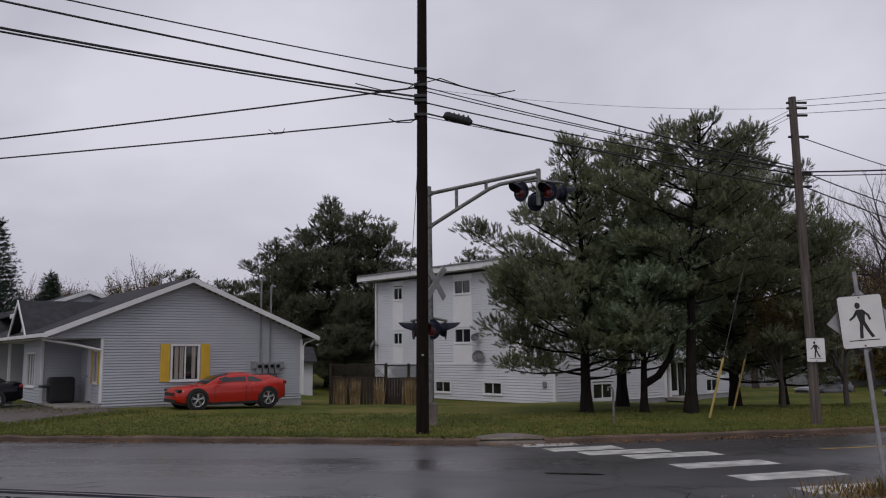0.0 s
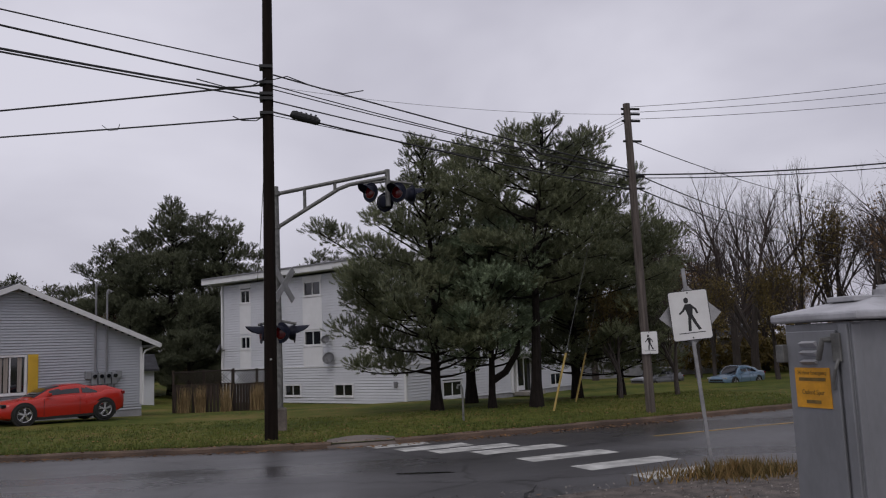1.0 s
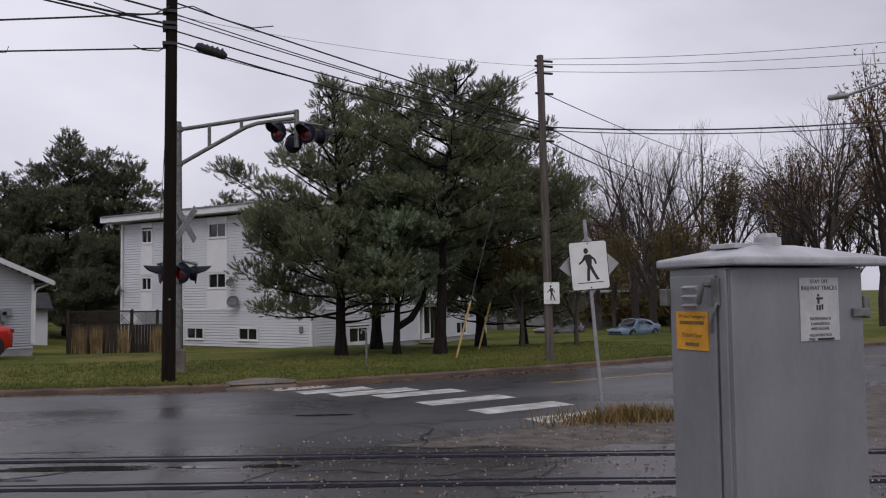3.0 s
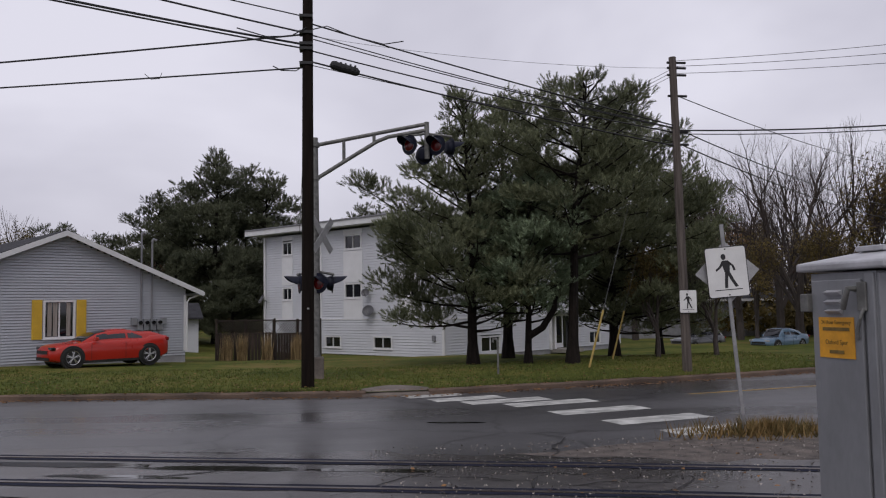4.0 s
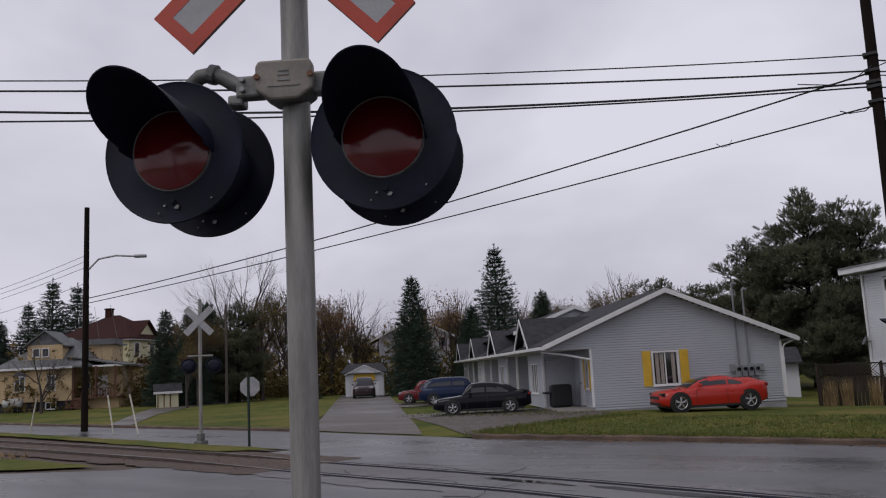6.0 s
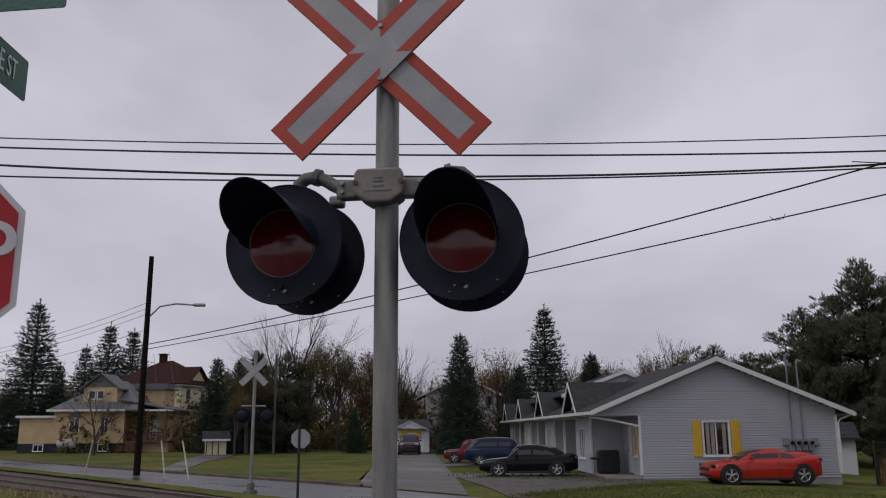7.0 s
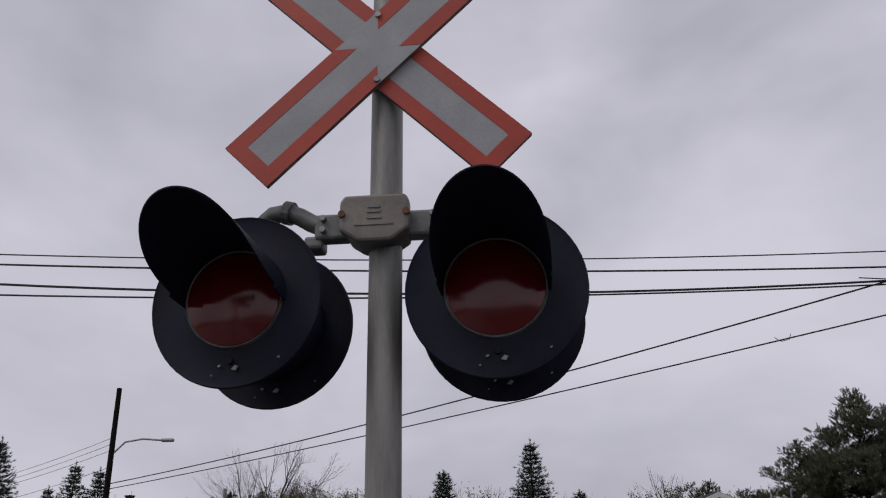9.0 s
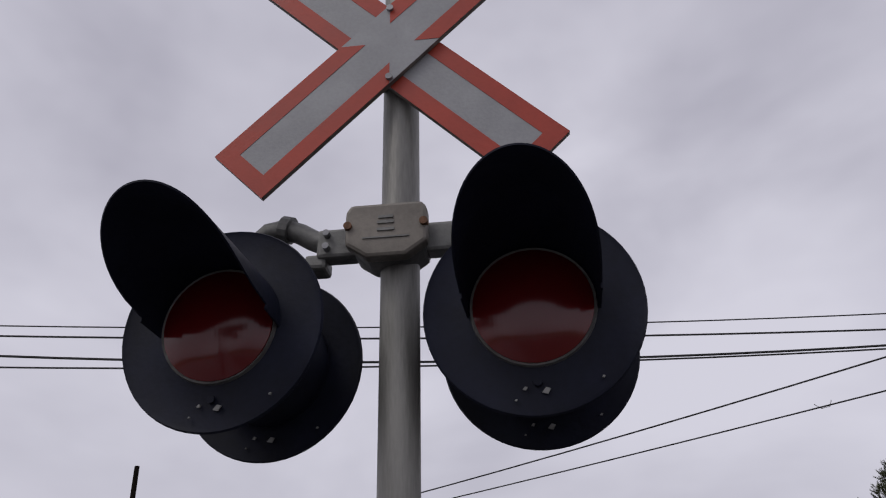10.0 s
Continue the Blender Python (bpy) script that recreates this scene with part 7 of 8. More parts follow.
for z, z2, r in ((7.66, 10.2, 0.014), (6.72, 7.4, 0.018), (6.32, 6.6, 0.02)):
    wire("overhead_wire", (*PB, z), (*PD, z2), 0.5, r, "wire", "black overhead cable towards the woods")
for z, z2 in ((8.5, 9.6), (8.4, 9.45), (8.3, 9.3)):
    wire("overhead_wire", (*PB, z), (4.0, 46.0, z2 - 1.2), 0.3, 0.007, "wire", "thin service wire to the apartment building")
wire("overhead_wire", (*PA, 7.9), (-2.0, 51.0, 6.4), 0.5, 0.012, "wire", "service cable to the apartment building")
for z, y2 in ((8.6, 9.5), (8.3, 9.2), (8.0, 8.9), (7.2, 8.0)):
    wire("overhead_wire", (*PC, z), (-75, 32, y2 - 1.0), 0.6, 0.012, "wire", "overhead wire beyond the street light pole")
# splice case, slack loops
spl = empty("splice_case", Matrix.Translation((0.42, 20.78, 7.82)) @ pose(0, 0, 0, 0, 9, 10), "black cable splice case hanging from the wire", "splice case")
part("case", tb([(-0.36, 0, 0.02), (-0.3, 0, 0), (0.3, 0, -0.04), (0.38, 0, -0.05)], [0.06, 0.105, 0.105, 0.05], 12), M["wire"], spl)
for k in range(5):
    part("rib", tb([(-0.26 + k * 0.12, 0, 0.0), (-0.22 + k * 0.12, 0, -0.005)], 0.118, 12), M["wire"], spl)
for pts in ([(-0.5, 20.5, 8.7), (-0.85, 20.25, 8.4), (-1.4, 19.85, 8.25), (-2.0, 19.4, 8.28)], [(-0.4, 20.6, 8.68), (0.0, 20.7, 8.82), (0.6, 20.8, 8.62), (1.4, 21.0, 8.5), (1.9, 21.1, 8.62)], [(-0.5, 20.6, 7.84), (-0.75, 20.65, 7.68), (-1.1, 20.7, 7.70), (-1.3, 20.7, 7.80)], [(-3.9, 20.77, 7.6), (-3.95, 20.77, 7.46), (-4.15, 20.77, 7.44), (-4.3, 20.78, 7.57)]):
    tagged(finish("slack_cable", tb(pts, 0.014 if pts[0][0] > -3 else 0.008, 5), M["wire"]), "slack loop of black cable at the pole", "overhead wire", "overhead wires")

# small pedestrian sign on the second pole
pedestrian_sign("pedestrian_sign", (9.62, 22.16, 0), -22, 0.45, 0.62, 1.98, "small white pedestrian crossing sign fixed to a wooden pole", "pedestrian signs", post=False, diamond=False)
bk = part("sign_box", bx(((0.28, 0.03, 1.98), (0.12, 0.02, 0.56))), M["sign_grey"], pole_b, "bare sign back")

# guy guards
for nm, a, b, mt in (("guy_guard", (7.5, 24.4), (8.3, 24.9), "guard_yellow"), ("guy_guard", (9.7, 28.8), (10.4, 29.0), "guard_yellow"), ("guy_guard", (-31.2, 22.5), (-31.9, 22.6), "guard_white"), ("guy_guard", (-29.3, 22.3), (-30.2, 22.4), "guard_white"), ("guy_guard", (-37.4, 22.5), (-36.9, 22.6), "guard_white"), ("guy_guard", (12.9, 13.3), (13.15, 13.1), "guard_yellow")):
    z = terrain(*a) if a[1] > kerb_y(a[0]) else 0.03
    root = empty(nm, Matrix.Translation((a[0], a[1], z)), ("yellow" if mt == "guard_yellow" else "white") + " plastic guard on a leaning guy wire", "guy guard", "guy guards")
    t = Vector((b[0] - a[0], b[1] - a[1], 2.25)) * 0.74
    part("guard", tb([Vector((0, 0, 0)), t], 0.034, 8), M[mt], root)
    part("guy_wire", tb([t, t * 3.4], 0.008, 4), M["wire_far"], root)

# cantilever signal beyond the pole
cant = empty("cantilever_signal", Matrix.Translation((-0.37, 23.12, 0)), "railway cantilever signal with lamps on a grey truss arm", "crossing signal", "crossing signals")
part("mast", tb([(0, 0, 0), (0, 0, 3.0), (0, 0, 5.2), (0, 0, 6.55)], [0.13, 0.12, 0.10, 0.085], 14), M["cast"], cant, smooth=True)
part("mast_base", bx(((0.05, 0, 0.3), (0.32, 0.32, 0.75))), M["kerb_pad"], cant, "worn concrete footing", bevel=0.05)
for z in (6.36, 5.46):
    part("band", tb([(0, 0, z - 0.06), (0, 0, z + 0.06)], 0.13, 12), M["cast"], cant)
part("arm", tb([(0.08, 0, 6.36), (1.0, 0, 6.55), (2.2, 0, 6.80), (3.05, 0, 6.97)], 0.055, 10), M["cast"], cant, "upper truss pipe", smooth=True)
part("arm", tb([(0.08, 0, 5.46), (0.9, 0, 5.98), (1.7, 0, 6.48), (2.0, 0, 6.60), (3.05, 0, 6.80)], 0.055, 10), M["cast"], cant, "curved lower truss pipe", smooth=True)
for x, za, zb in ((0.78, 5.88, 6.53), (1.6, 6.42, 6.68)):
    part("strut", tb([(x, 0, za), (x, 0, zb)], 0.045, 8), M["cast"], cant)
part("drop_pipe", tb([(3.05, 0, 7.02), (3.05, 0, 6.0)], 0.07, 10), M["cast"], cant, smooth=True)
def far_lamp(parent, at, axis, k=1.0):
    f = lamp_frame(at, axis) @ Matrix.Diagonal((k, k, k, 1))
    return signal_lamp(parent, f, 0.40, 0.27)
for x, ax in ((2.55, (-0.75, -0.66)), (3.3, (-0.6, -0.8)), (3.75, (0.95, 0.3)), (3.0, (0.6, 0.8))):
    far_lamp(cant, (x, -0.12 if ax[1] < 0 else 0.25, 6.36 if x != 3.0 else 6.15), ax)
part("lamp_arm", tb([(2.4, 0, 6.62), (3.05, 0, 6.7), (3.75, 0, 6.62)], 0.035, 8), M["cast"], cant)
for x, ax in ((-0.42, (-0.98, -0.2)), (0.08, (-0.5, -0.86)), (0.45, (0.98, 0.1)), (0.02, (0.6, 0.8))):
    far_lamp(cant, (x, -0.15 if ax[1] < 0 else 0.15, 2.62), ax)
part("lamp_arm", tb([(-0.5, 0, 2.85), (0.0, 0.0, 2.95), (0.5, 0, 2.85)], 0.035, 8), M["cast"], cant)
XF = frame_from((0.2, -0.15, 3.9), (0.55, 0.83))
for ang in (45, -45):
    blade_board(cant, XF @ Matrix.Translation((0, 0.012 if ang > 0 else -0.012, 0)), ang, 0.6, 0.2, "white_sheet", "sign_grey", 0.05, back=True)

# far crossing signal and its stop sign, seen from behind
fs = empty("crossing_signal", Matrix.Translation((-21.6, 18.8, 0)), "grey railway crossing signal from behind, with crossbuck and dark lamps", "crossing signal", "crossing signals")
part("mast", tb([(0, 0, 0), (0, 0, 4.9)], 0.06, 12), M["mast"], fs)
part("mast_base", bx(((0, 0, 0.06), (0.34, 0.34, 0.12)), ((0, 0, 0.24), (0.2, 0.2, 0.26))), M["cast"], fs, bevel=0.02)
FX = frame_from((0.03, -0.09, 4.15), (0.8, 0.6))
for ang in (45, -45):
    blade_board(fs, FX @ Matrix.Translation((0, 0.012 if ang > 0 else -0.012, 0)), ang, 0.62, 0.22, "white_sheet", "sign_grey", 0.05, back=True)
for sx in (-0.42, 0.42):
    d = Vector((0.8, 0.6, 0)) * sx
    far_lamp(fs, d + Vector((-0.12, 0.16, 2.62)), (-0.6, 0.8))
part("cross_arm", tb([Vector((-0.34, -0.25, 2.95)), Vector((0.34, 0.25, 2.95))], 0.04, 8), M["cast"], fs)
ss = empty("stop_sign", Matrix.Translation((-18.9, 18.35, 0)), "bare grey back of an octagonal stop sign on a green post", "stop sign")
part("post", bx(((0, 0, 1.15), (0.06, 0.06, 2.3))), M["post_green"], ss)
part("plate", pr([(x * 0.8, z * 0.8) for x, z in oct_], 0.005, frame_from((0.02, 0.05, 1.85), (0.75, 0.66))), M["sign_grey"], ss)
hyd = empty("standpipe", Matrix.Translation((4.5, 22.9, 0.1)), "thin grey vent pipe standing in the lawn", "pipe")
part("pipe", tb([(0, 0, 0), (0, 0, 0.85), (-0.03, 0, 0.95), (-0.12, 0, 0.95), (-0.14, 0, 0.86)], 0.03, 8), M["cast"], hyd)


# ---- cars ----
def car(at, heading, paint, kind, label, size=1.0):
    """A car that points along heading (degrees), standing at its middle."""
    L, W, H, wb, wr = {"coupe": (4.46, 1.90, 1.33, 2.85, 0.37), "sedan": (4.63, 1.80, 1.42, 2.70, 0.33), "hatch": (4.2, 1.78, 1.50, 2.60, 0.32), "suv": (4.55, 1.84, 1.66, 2.66, 0.35)}[kind]
    root = empty("car", Matrix.Translation(at) @ pose(0, 0, 0, 0, 0, heading) @ Matrix.Diagonal((size, size, size, 1)), label, "car", "parked cars")
    h = L / 2
    belt = {"coupe": 0.97, "sedan": 0.90, "hatch": 0.95, "suv": 1.05}[kind]
    hood = {"coupe": 0.88, "sedan": 0.80, "hatch": 0.88, "suv": 1.0}[kind]
    tail = {"coupe": 1.09, "sedan": 1.0, "hatch": 0.98, "suv": 1.08}[kind]
    st = [(h, 0.36, hood - 0.26, 0.66), (h - 0.07, 0.26, hood - 0.13, 0.80), (h - 0.35, 0.20, hood - 0.05, 0.92), (h - 0.9, 0.19, hood, 0.985), (h - 1.45, 0.19, hood + (belt - hood) * 0.7, 1.0), (h - 2.0, 0.20, belt, 1.0), (0.0, 0.20, belt, 1.0), (-0.8, 0.20, belt + 0.01, 1.0), (-1.3, 0.20, belt + 0.03, 1.0), (-h + 0.75, 0.21, tail - 0.01, 0.985), (-h + 0.3, 0.24, tail, 0.94), (-h + 0.06, 0.34, tail - 0.04, 0.86), (-h, 0.42, tail - 0.18, 0.74)]
    bm = bmesh.new()
    rings = []
    for x, zb, zt, wk in st:
        w = W / 2 * wk
        zm = zb + (zt - zb) * 0.55
        half = [(w * 0.80, zb), (w * 0.96, zb + 0.06), (w * 0.99, zb + (zm - zb) * 0.6), (w, zm), (w * 0.975, zm + (zt - zm) * 0.55), (w * 0.90, zt - 0.03), (w * 0.78, zt), (w * 0.4, zt + 0.025)]
        pts = [(y, z) for y, z in half] + [(-y, z) for y, z in half[::-1]]
        rings.append([bm.verts.new((x, y, z)) for y, z in pts])
    n = len(rings[0])
    for a, b in zip(rings, rings[1:]):
        for k in range(n):
            bm.faces.new((a[k], b[k], b[(k + 1) % n], a[(k + 1) % n]))
    bm.faces.new(rings[0])
    bm.faces.new(rings[-1][::-1])
    bmesh.ops.recalc_face_normals(bm, faces=bm.faces)
    body_ = part("body", bm, M[paint], root, smooth=True)
    body_.data.set_sharp_from_angle(angle=radians(50))
    # cabin shell: (x, roof height, half width at sill, half width at roof)
    xa, xr0, xr1, xz = {"coupe": (h - 1.17, 0.08, -0.80, -h + 0.14), "sedan": (h - 1.35, 0.42, -0.75, -h + 0.55), "hatch": (h - 1.1, 0.55, -1.35, -h + 0.20), "suv": (h - 1.15, 0.55, -1.5, -h + 0.14)}[kind]
    wl, wt = W / 2 * 0.90, W / 2 * 0.68
    zf, zr = hood + (belt - hood) * 0.55, tail - 0.03
    stn = [(xa, zf, wl * 0.86, wl * 0.84), ((xa + xr0) / 2, (zf + H) / 2 + 0.07, wl * 0.96, wt * 1.08), (xr0 + 0.06, H - 0.04, wl, wt * 1.02), (xr0 - 0.35, H, wl, wt), ((xr0 + xr1) / 2 - 0.2, H, wl, wt), (xr1 + 0.1, H - 0.03, wl, wt), (xr1 - 0.15, H - 0.085, wl * 0.98, wt * 0.97), ((xr1 + xz) / 2 - 0.1, (H + zr) / 2 + 0.045, wl * 0.94, wt * 0.98), (xz, zr, wl * 0.84, wl * 0.8)]
    bm = bmesh.new()
    rows = []
    for x, z, w0, w1 in stn:
        zb = belt - 0.06 if z > belt + 0.04 else z - 0.06
        half = [(w0, zb), (w0 + (w1 - w0) * 0.55, zb + (z - zb) * 0.58), (w1 * 1.01, z - min(0.05, (z - zb) * 0.2)), (w1 * 0.90, z), (w1 * 0.45, z + 0.03)]
        pts = half + [(-y, q) for y, q in half[::-1]]
        rows.append([bm.verts.new((x, y, q)) for y, q in pts])
    for k, (a, b) in enumerate(zip(rows, rows[1:])):
        for q in range(9):
            f_ = bm.faces.new((a[q], b[q], b[q + 1], a[q + 1]))
            if 2 < q < 6 and (k < 2 or k > 5):
                f_.material_index = 1
    bm.faces.new(rows[0])
    bm.faces.new(rows[-1][::-1])
    bmesh.ops.recalc_face_normals(bm, faces=bm.faces)
    part("cabin", bm, [M[paint], M["pane_car"]], root, "painted roof with dark screens", smooth=True)

    def side_pt(x, v, sgn, out=0.008):
        xs = [q[0] for q in stn][::-1]
        z = float(np.interp(x, xs, [q[1] for q in stn][::-1]))
        w0 = float(np.interp(x, xs, [q[2] for q in stn][::-1]))
        w1 = float(np.interp(x, xs, [q[3] for q in stn][::-1]))
        zb = belt - 0.06
        zz = zb + (z - zb) * v
        y = w0 + (w1 - w0) * (0.55 * v / 0.58 if v < 0.58 else 0.55 + 0.45 * (v - 0.58) / 0.27)
        return Vector((x, sgn * (y + out), zz))

    xm = {"coupe": -0.54, "sedan": -0.18, "hatch": -0.2, "suv": -0.2}[kind]
    ends = {"coupe": -1.16, "sedan": -1.25, "hatch": -1.5, "suv": -1.75}[kind]
    for s in (-1, 1):
        for x0, x1 in ((xa - 0.48, xm + 0.04), (xm - 0.05, ends)):
            bm = bmesh.new()
            n_ = 6
            rr = []
            for k in range(n_ + 1):
                x = x0 + (x1 - x0) * k / n_
                top_ = (0.84 if x1 > ends else 0.84 - 0.42 * (k / n_) ** 2.2)
                rr.append([bm.verts.new(side_pt(x, v, s)) for v in (0.26, (0.26 + top_) / 2, top_)])
            for a, b in zip(rr, rr[1:]):
                for q in range(2):
                    bm.faces.new((a[q], b[q], b[q + 1], a[q + 1]))
            bmesh.ops.recalc_face_normals(bm, faces=bm.faces)
            part("side_window", bm, M["pane_car"], root, "dark side window", smooth=True)
        part("mirror", bx(((xa - 0.42, s * (wl + 0.10), belt + 0.05), (0.13, 0.18, 0.12))), M[paint], root, bevel=0.03)
        part("headlight", bx(((h - 0.12, s * W * 0.335, hood - 0.17), (0.16, 0.36, 0.12))), M["lamp_clear" if kind != "coupe" else "pane_car"], root, "headlight behind a clear cover", bevel=0.03)
        part("tail_light", bx(((-h + 0.08, s * W * 0.33, tail - 0.15), (0.14, 0.40, 0.13))), M["lamp_red"], root, "red tail light", bevel=0.02)
        part("sill_trim", bx(((0, s * W * 0.468, 0.22), (wb - 0.8, 0.04, 0.10))), M["car_trim"], root)
        part("door_seam", bx(((xa - 0.25, s * (W / 2 + 0.001), 0.58), (0.012, 0.006, 0.6)), (((xr0 + xr1) / 2 - 0.1, s * (W / 2 + 0.001), 0.58), (0.012, 0.006, 0.6))), M["car_trim"], root)
    # Near-black block below the body, standing in for the shadow under the car.
    part("underbody", bx(((0, 0, 0.26), (L - 0.7, W * 0.84, 0.22))), M["car_trim"], root)
    part("grille", bx(((h - 0.03, 0, hood - 0.30), (0.09, W * 0.58, 0.12)), ((h - 0.02, 0, 0.34), (0.07, W * 0.66, 0.10))), M["car_trim"], root, "black grille")
    part("rear_bumper", bx(((-h + 0.04, 0, 0.42), (0.1, W * 0.7, 0.18))), M["car_trim"], root, bevel=0.03)
    part("number_plate", bx(((-h - 0.012, 0, 0.72), (0.02, 0.3, 0.14))), M["sign_white"], root, "plain pale plate")
    for sx in (wb / 2 + 0.04, -wb / 2 + 0.04):
        for s in (-1, 1):
            f = Matrix.Translation((sx, s * (W / 2 - 0.10), wr)) @ (pose(0, 0, 0, 0, 0, 0) if s < 0 else pose(0, 0, 0, 0, 0, 180))
            bm = bmesh.new()
            rr = lathe(bm, [(wr + 0.06, -0.095), (wr + 0.06, 0.1)], 28, f)
            disc_cap(bm, rr[0], True)
            part("wheel_arch", bm, M["car_trim"], root)
            bm = bmesh.new()
            lathe(bm, [(wr * 0.66, -0.10), (wr * 0.7, -0.118), (wr * 0.93, -0.118), (wr, -0.095), (wr, 0.1), (wr * 0.6, 0.1)], 28, f)
            bmesh.ops.recalc_face_normals(bm, faces=bm.faces)
            wh = part("wheel", bm, M["tyre"], root, "black tyre", smooth=True)
            bm = bmesh.new()
            rr = lathe(bm, [(wr * 0.70, -0.116), (wr * 0.64, -0.10), (wr * 0.63, -0.075)], 28, f)
            for k in range(5):
                a = radians(90 + 72 * k)
                for da in (-0.13, 0.13):
                    e = Vector((math.cos(a + da) * wr * 0.62, -0.102, math.sin(a + da) * wr * 0.62))
                    tube(bm, [f @ Vector((0, -0.11, 0)), f @ e], wr * 0.062, 4)
            tube(bm, [f @ Vector((0, -0.12, 0)), f @ Vector((0, -0.09, 0))], wr * 0.17, 12)
            part("rim", bm, M["rim"], wh, "five-spoke alloy rim")
    return root


car_red = car((-8.28, 32.65, terrain(-8.28, 32.6) + 0.04), 216, "car_red", "coupe", "bright red two-door coupe parked on grass by the wall", 0.96)
car((-17.75, 31.3, 0.13), 210, "car_black", "sedan", "black sedan parked in the driveway beside the row house", 0.92)
car((-24.7, 40.5, 0.13), 32, "car_blue", "hatch", "dark blue hatchback parked behind the black sedan", 1.0)
car((-28.2, 43.1, 0.13), 208, "car_darkred", "hatch", "dark red hatchback parked in the driveway", 0.9)
car((-42.9, 55.6, 0.13), 307, "car_maroon", "suv", "dark maroon van parked in front of the small garage", 1.0)
car((29.4, 53.0, terrain(29.4, 53) + 0.02), 205, "car_lightblue", "sedan", "light blue sedan parked under bare trees", 0.95)
car((25.6, 57.2, terrain(25.6, 57.2) + 0.02), 205, "car_grey", "suv", "grey hatchback parked behind the pines", 0.92)
drape("gravel_drive", [(14.5, 47.5), (22, 49.5), (40, 44.5)], [(16, 56), (26, 62), (46, 52)], 36, 20, 0.02, M["gravel"], "pale gravel parking strip behind the lawn", "driveway")


# ---- far houses ----
def gable_house(name, F, w, d, wall_h, rise, wall, roof, label, wins=(), base=None, ridge_x=True):
    """Ridge along local x when ridge_x; the front is local -y."""
    root = empty(name, Matrix(), label, "house", "far houses")
    part("wall", bx(((w / 2, d / 2, wall_h / 2), (w, d, wall_h)), m=F), M[wall], root)
    if base:
        part("basement_wall", bx(((w / 2, d / 2, 0.45), (w + 0.06, d + 0.06, 1.1)), m=F), M[base], root)
    o = 0.45
    bm = bmesh.new()
    if ridge_x:
        gab = [((-0.01, 0, wall_h), (-0.01, d / 2, wall_h + rise), (-0.01, d, wall_h)), ((w + 0.01, 0, wall_h), (w + 0.01, d / 2, wall_h + rise), (w + 0.01, d, wall_h))]
        for y in (-o, d + o):
            ze = wall_h - o * rise / (d / 2)
            slab(bm, F @ Vector((-o, d / 2, wall_h + rise + 0.12)), F @ Vector((w + o, d / 2, wall_h + rise + 0.12)), F @ Vector((w + o, y, ze + 0.12)), F @ Vector((-o, y, ze + 0.12)), 0.14)
    else:
        gab = [((0, -0.01, wall_h), (w / 2, -0.01, wall_h + rise), (w, -0.01, wall_h)), ((0, d + 0.01, wall_h), (w / 2, d + 0.01, wall_h + rise), (w, d + 0.01, wall_h))]
        for x in (-o, w + o):
            ze = wall_h - o * rise / (w / 2)
            slab(bm, F @ Vector((w / 2, -o, wall_h + rise + 0.12)), F @ Vector((w / 2, d + o, wall_h + rise + 0.12)), F @ Vector((x, d + o, ze + 0.12)), F @ Vector((x, -o, ze + 0.12)), 0.14)
    bmesh.ops.recalc_face_normals(bm, faces=bm.faces)
    part("roof", bm, M[roof], root)
    for tri in gab:
        bm = bmesh.new()
        bm.faces.new([bm.verts.new(F @ Vector(p)) for p in tri])
        bmesh.ops.solidify(bm, geom=bm.faces[:], thickness=0.05)
        part("gable", bm, M[wall], root)
    part("eaves_trim", bx(((w / 2, -o, wall_h - o * (rise / (d / 2) if ridge_x else 0) + 0.04), (w + 0.9, 0.08, 0.2)), m=F), M["trim"], root)
    for x0, z0, x1, z1 in wins:
        window(F @ Matrix.Translation((0, -0.03, 0)), x0, z0, x1, z1, root, lights=2, fr=0.1)
    return root


# tan bungalow with its cream neighbour
def hip(bm, F, x0, y0, x1, y1, ze, zr, ra, rb):
    """Hipped roof over a plan rectangle; ra and rb are the two ends of the ridge."""
    lo = [bm.verts.new(F @ Vector(q)) for q in ((x0, y0, ze), (x1, y0, ze), (x1, y1, ze), (x0, y1, ze))]
    un = [bm.verts.new(F @ Vector(q)) for q in ((x0, y0, ze - 0.14), (x1, y0, ze - 0.14), (x1, y1, ze - 0.14), (x0, y1, ze - 0.14))]
    a, b = bm.verts.new(F @ Vector((*ra, zr))), bm.verts.new(F @ Vector((*rb, zr)))
    for fc in ((lo[0], lo[1], b, a), (lo[1], lo[2], b), (lo[2], lo[3], a, b), (lo[3], lo[0], a), un[::-1]):
        bm.faces.new(fc)
    for k in range(4):
        bm.faces.new((lo[(k + 1) % 4], lo[k], un[k], un[(k + 1) % 4]))
    bmesh.ops.recalc_face_normals(bm, faces=bm.faces)
    return bm


def gable_roof(bm, F, x0, x1, y0, y1, ze, zr, t=0.12):
    """Two slopes with the ridge along local y."""
    xm = (x0 + x1) / 2
    for xe in (x0, x1):
        slab(bm, F @ Vector((xm, y0, zr)), F @ Vector((xm, y1, zr)), F @ Vector((xe, y1, ze)), F @ Vector((xe, y0, ze)), t)
    bmesh.ops.recalc_face_normals(bm, faces=bm.faces)
    return bm


